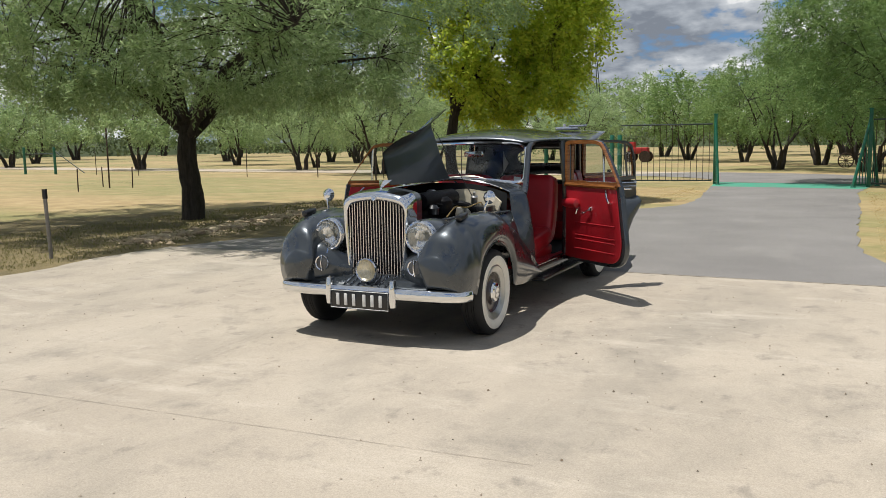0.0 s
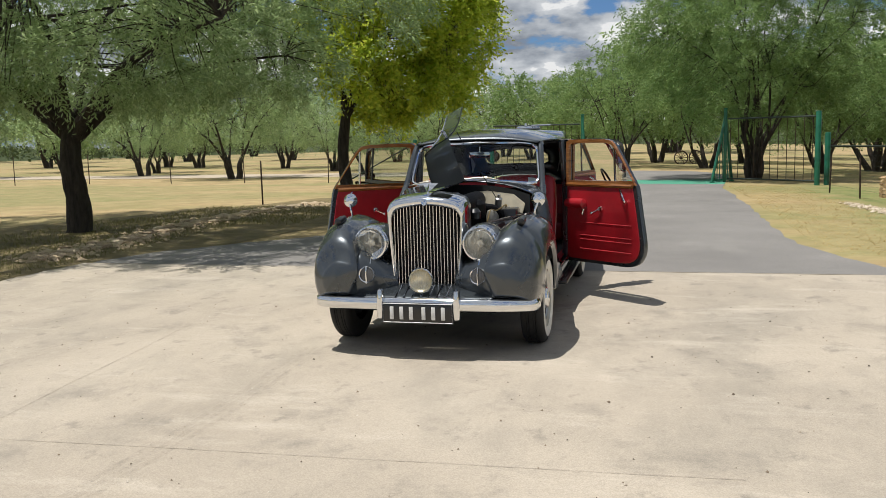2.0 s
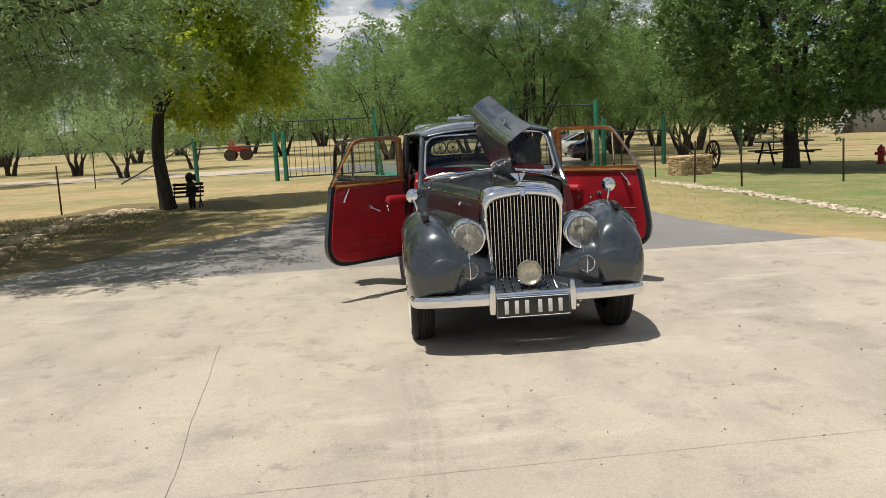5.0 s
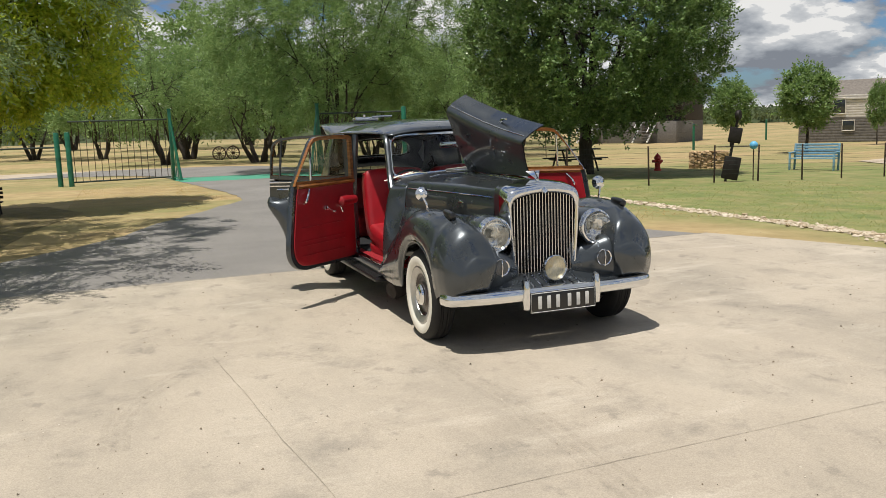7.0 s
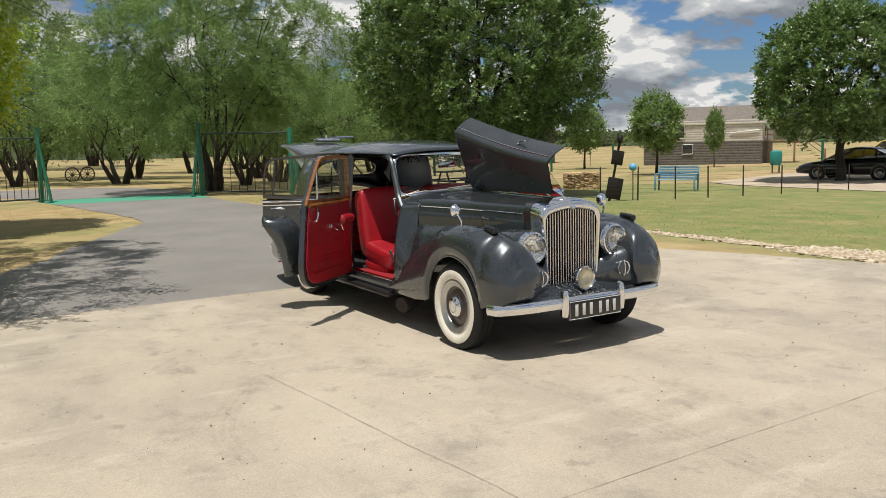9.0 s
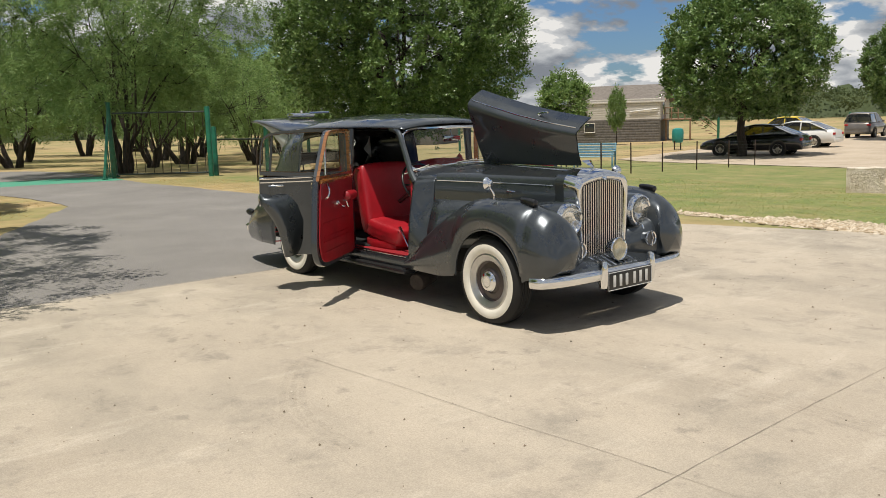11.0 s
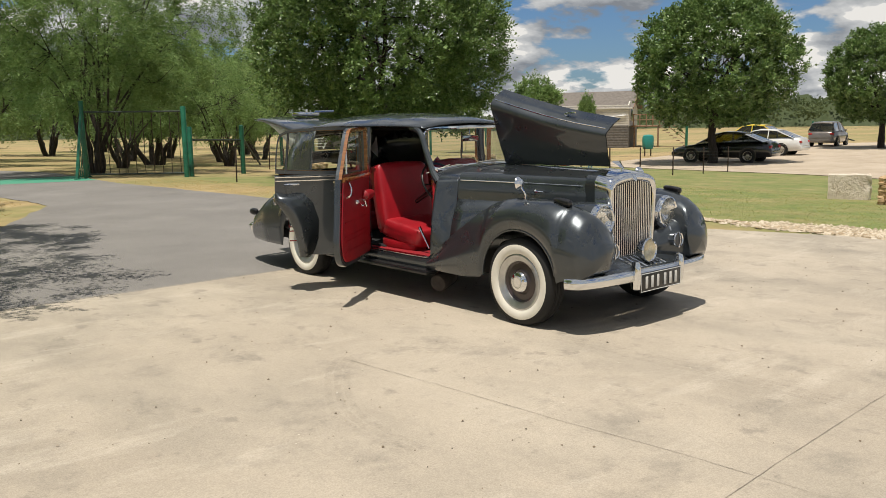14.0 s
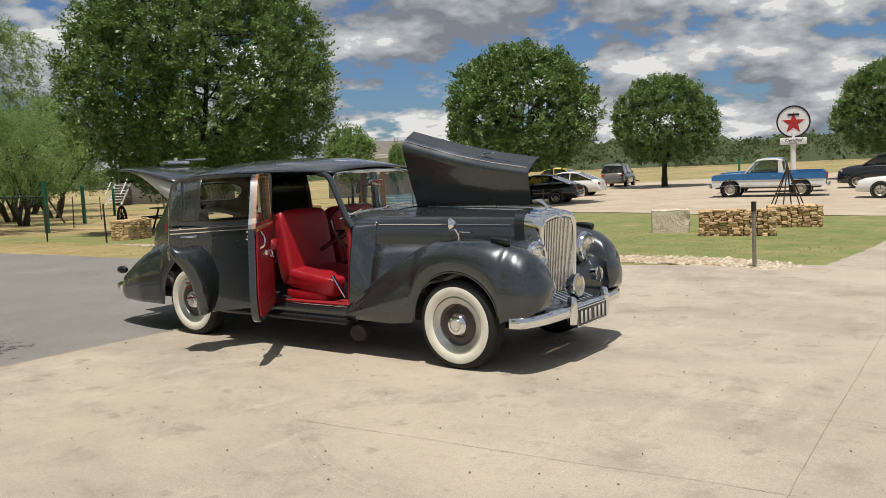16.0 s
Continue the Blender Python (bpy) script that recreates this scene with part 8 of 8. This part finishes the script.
def edging(name, line, label, n, size, spread):
    root = empty(name, label, "edging", kind="structure")
    pts = spline([(x, y, 0) for x, y in line], 30)
    for i in range(n):
        p = pts[int(i * (len(pts) - 1) / (n - 1))]
        x, y = p.x + rs_.gauss(0, spread), p.y + rs_.gauss(0, 0.08)
        s_ = size * rs_.uniform(0.45, 1.5)
        ob = new("stone", stones[i % 5])
        ob.parent = root
        ob.matrix_basis = Matrix.Translation((x, y, gz(x, y) + 0.15 * s_)) @ Matrix.Rotation(rs_.uniform(0, 6.28), 4, "Z") @ Matrix.Diagonal((s_ * rs_.uniform(0.8, 1.7), s_, s_ * rs_.uniform(0.6, 1.0), 1))


edging("lawn_edging", [(5.65, 12.2), (5.9, 9), (6.08, 6.3), (6.12, 3.5), (6.15, 2.0), (6.1, 0.5), (5.85, -0.4), (5.8, -1.9)], "line of small pale stones edging the lawn", 290, 0.035, 0.1)
edging("gravel_corner", [(6.0, 0.1), (6.1, -0.5), (6.15, -0.9), (6.0, -1.4), (5.75, -1.85)], "patch of loose pale pebbles at the lawn corner", 280, 0.032, 0.2)


def pebble_strip(name, line, label, n, size, spread, seed, mat):
    """Countless small stones along a line, joined."""
    r = np.random.default_rng(seed)
    pts = np.array(spline([(x, y, 0) for x, y in line], 40))
    i = r.integers(0, len(pts), n)
    xy = pts[i, :2] + r.normal(0, 1, (n, 2)) * np.array([spread, 0.12])
    sz = size * np.minimum(r.gamma(3.0, 0.33, n) + 0.25, 2.2)
    shape = np.array([[1, 0, 0.0], [0.31, 0.95, 0.05], [-0.8, 0.58, 0.0], [-0.8, -0.58, 0.05], [0.31, -0.95, 0.0], [0.1, 0.05, 0.62]])
    ca, sa = np.cos(r.uniform(0, 6.28, n)), np.sin(r.uniform(0, 6.28, n))
    jit = r.uniform(0.75, 1.25, (n, 6))
    v = np.zeros((n, 6, 3))
    v[:, :, 0] = xy[:, :1] + sz[:, None] * jit * (shape[:, 0] * ca[:, None] - shape[:, 1] * sa[:, None])
    v[:, :, 1] = xy[:, 1:] + sz[:, None] * jit * (shape[:, 0] * sa[:, None] + shape[:, 1] * ca[:, None])
    v[:, :, 2] = np.array([gz(a_, b_) for a_, b_ in xy])[:, None] - 0.006 + sz[:, None] * jit * shape[:, 2]
    f = (np.arange(n)[:, None, None] * 6 + np.array([[0, 1, 5], [1, 2, 5], [2, 3, 5], [3, 4, 5], [4, 0, 5]])[None]).reshape(-1, 3)
    tagged(part(name, arrays_mesh(name, v.reshape(-1, 3), f), mat), label, "gravel", kind="stuff")


CHIPS = (lambda k: (k.color(k.ramp(k.random(True), [(0.0, (0.27, 0.215, 0.14)), (0.5, (0.45, 0.375, 0.27)), (1.0, (0.62, 0.54, 0.42))])), k.m)[1])(Mat("limestone_chips", 0.9))
pebble_strip("lawn_gravel", [(5.65, 12.2), (5.9, 9), (6.08, 6.3), (6.12, 3.5), (6.15, 2.0), (6.1, 0.5), (5.85, -0.4), (5.8, -1.9)], "narrow strip of pale limestone chips edging the lawn", 3000, 0.022, 0.1, 51, CHIPS)
pebble_strip("corner_gravel", [(6.15, 0.4), (6.25, -0.4), (6.3, -0.9), (6.15, -1.4), (5.95, -1.8), (5.8, -2.2)], "spread of pale limestone chips at the lawn corner", 3800, 0.026, 0.22, 52, CHIPS)
pebble_strip("bed_gravel", [(-6.9, 2.2), (-6.95, 4.1), (-7.3, 6.5), (-7.4, 8.4), (-7.35, 10.9), (-7.0, 13)], "grey stone rubble along the leaf bed", 1500, 0.03, 0.3, 53, STONE)
edging("bed_edging", [(-6.9, 2.2), (-6.95, 4.1), (-7.3, 6.5), (-7.4, 8.4), (-7.35, 10.9), (-7.0, 13)], "border of rough grey stones beside the leaf bed", 230, 0.085, 0.16)

# joints and cracks in the concrete
CRACK = simple("crack_dirt", (0.285, 0.248, 0.198), 0.95, 0, 0, 0.3, 20)
rc = random.Random(12)


def crack(pts, width, wander):
    line = spline([(x, y, 0) for x, y in pts], 14)
    rows, off = [], 0.0
    for i, p in enumerate(line):
        a, b = line[max(i - 1, 0)], line[min(i + 1, len(line) - 1)]
        d = (b - a).normalized()
        off += rc.gauss(0, wander)
        off *= 0.9
        c = p + Vector((-d.y, d.x, 0)) * off
        w = width * rc.uniform(0.5, 1.3)
        rows.append([c + Vector((-d.y, d.x, 0)) * w + Vector((0, 0, 0.0075)), c - Vector((-d.y, d.x, 0)) * w + Vector((0, 0, 0.0075))])
    ob = part("crack", Geo().loft(rows), CRACK, apron_ob, smooth=0)


apron_ob = bpy.data.objects["apron"]
crack([(-2.3, -1.3), (-2.22, -2.2), (-2.14, -3.1), (-2.04, -4.15), (-1.98, -6.0)], 0.0016, 0.0018)
crack([(-2.04, -4.15), (-1.0, -4.09), (0.3, -4.04), (2.0, -3.98)], 0.0015, 0.0018)
crack([(-2.04, -4.15), (-3.6, -4.24), (-5.2, -4.32)], 0.0014, 0.0012)
crack([(4.2, -0.6), (4.1, -2.4), (4.0, -3.9), (3.95, -6.0)], 0.0017, 0.002)
crack([(-5.9, 1.965), (-2.4, 1.945), (0, 1.88), (2.2, 1.84), (4.4, 1.83)], 0.012, 0.001)

# faint rubber marks left by tyres
k = Mat("rubber_mark", 0.9)
k.color((0.16, 0.14, 0.115))
tr = k.n.new("ShaderNodeBsdfTransparent")
mxs = k.n.new("ShaderNodeMixShader")
k.l.new(k.ramp(k.noise(16, 6, 0.8), [(0.42, 0.0), (0.72, 0.15)]), mxs.inputs[0])
k.l.new(tr.outputs[0], mxs.inputs[1]); k.l.new(k.p.outputs[0], mxs.inputs[2]); k.l.new(mxs.outputs[0], k.n["Material Output"].inputs[0])
MARK = k.m


def tyre_mark(pts, width):
    line = spline([(x, y, 0) for x, y in pts], 12)
    for lane in (-0.36, 0.0, 0.36):
        rows = []
        for i, p in enumerate(line):
            d = (line[min(i + 1, len(line) - 1)] - line[max(i - 1, 0)]).normalized()
            nn = Vector((-d.y, d.x, 0))
            rows.append([p + nn * width * (lane - 0.13) + Vector((0, 0, 0.007)), p + nn * width * (lane + 0.13) + Vector((0, 0, 0.007))])
        part("tyre_mark", Geo().loft(rows), MARK, apron_ob, smooth=0)


tyre_mark([(-2.29, -1.37), (-2.52, -1.61), (-2.81, -2.08), (-2.93, -2.45), (-2.95, -2.9)], 0.16)
tyre_mark([(-0.88, -2.0), (-0.84, -3.0), (-0.83, -3.6), (-0.88, -4.8)], 0.17)
tyre_mark([(-1.95, -1.35), (-1.75, -1.62), (-1.6, -1.8)], 0.14)

# loose grit on the concrete
rp = np.random.default_rng(41)
n = 1300
gx_, gy_ = rp.uniform(-5.4, 5.0, n), rp.uniform(-7.2, 1.8, n)
s_ = np.minimum(rp.gamma(2.0, 0.0018, n) + 0.002, 0.011)
tet = np.array([[1, 0, -0.3], [-0.5, 0.87, -0.3], [-0.5, -0.87, -0.3], [0.1, 0.1, 0.7]])
ca, sa = np.cos(rp.uniform(0, 6.28, n)), np.sin(rp.uniform(0, 6.28, n))
v = np.zeros((n, 4, 3))
v[:, :, 0] = gx_[:, None] + s_[:, None] * (tet[:, 0] * ca[:, None] - tet[:, 1] * sa[:, None])
v[:, :, 1] = gy_[:, None] + s_[:, None] * (tet[:, 0] * sa[:, None] + tet[:, 1] * ca[:, None])
v[:, :, 2] = 0.006 + s_[:, None] * (tet[:, 2] + 0.3)
f = (np.arange(n)[:, None, None] * 4 + np.array([[0, 1, 3], [1, 2, 3], [2, 0, 3]])[None]).reshape(-1, 3)
k = Mat("grit", 0.9)
k.color(k.ramp(k.random(True), [(0.0, (0.05, 0.04, 0.03)), (0.5, (0.2, 0.15, 0.1)), (1.0, (0.6, 0.55, 0.46))]))
tagged(part("grit", arrays_mesh("grit", v.reshape(-1, 3), f), k.m), "scattered grit and small pebbles on the concrete", "grit", kind="stuff")


def blades(name, regions, n, h, mat, label, seed, lay=1.0):
    """Tufts of grass blades over boxes (x0, x1, y0, y1)."""
    r = np.random.default_rng(seed)
    area = np.array([(b - a) * (d - c) for a, b, c, d in regions])
    pick = r.choice(len(regions), n, p=area / area.sum())
    R = np.array(regions)[pick]
    x, y = r.uniform(R[:, 0], R[:, 1]), r.uniform(R[:, 2], R[:, 3])
    z = np.array([gz(a, b) for a, b in zip(x, y)]) - 0.012
    a = r.uniform(0, 6.28, n)
    hh = h * r.uniform(0.4, 1.4, n)
    w = 0.006 + 0.004 * r.random(n)
    lean = hh * lay * r.uniform(0.2, 0.9, n)
    b = r.uniform(0, 6.28, n)
    p = np.stack([x, y, z], 1)
    dx = np.stack([np.cos(a) * w, np.sin(a) * w, 0 * w], 1)
    tip = p + np.stack([np.cos(b) * lean, np.sin(b) * lean, hh], 1)
    vv = np.stack([p - dx, p + dx, tip], 1).reshape(-1, 3)
    tagged(part(name, arrays_mesh(name, vv, np.arange(3 * n).reshape(-1, 3)), mat), label, "grass", kind="stuff")


blades("lawn_grass", [(6.35, 14.0, -2.4, 10)], 9000, 0.022, LAWNBLADE, "short green and straw lawn grass", 1, 3.0)
blades("dry_grass", [(3.7, 5.7, 3.5, 20), (-4, -1.2, 10.8, 22), (-1.4, -0.45, 13, 21)], 9000, 0.02, GRASSBLADE, "dry straw-coloured grass along the drive", 2, 3.0)
blades("bed_grass", [(-10, -6.1, -1, 3), (-10, -6.2, 3, 8), (-9.5, -5.2, 7, 12)], 12000, 0.05, GREENBLADE, "thin grass in the leaf litter under the trees", 3)
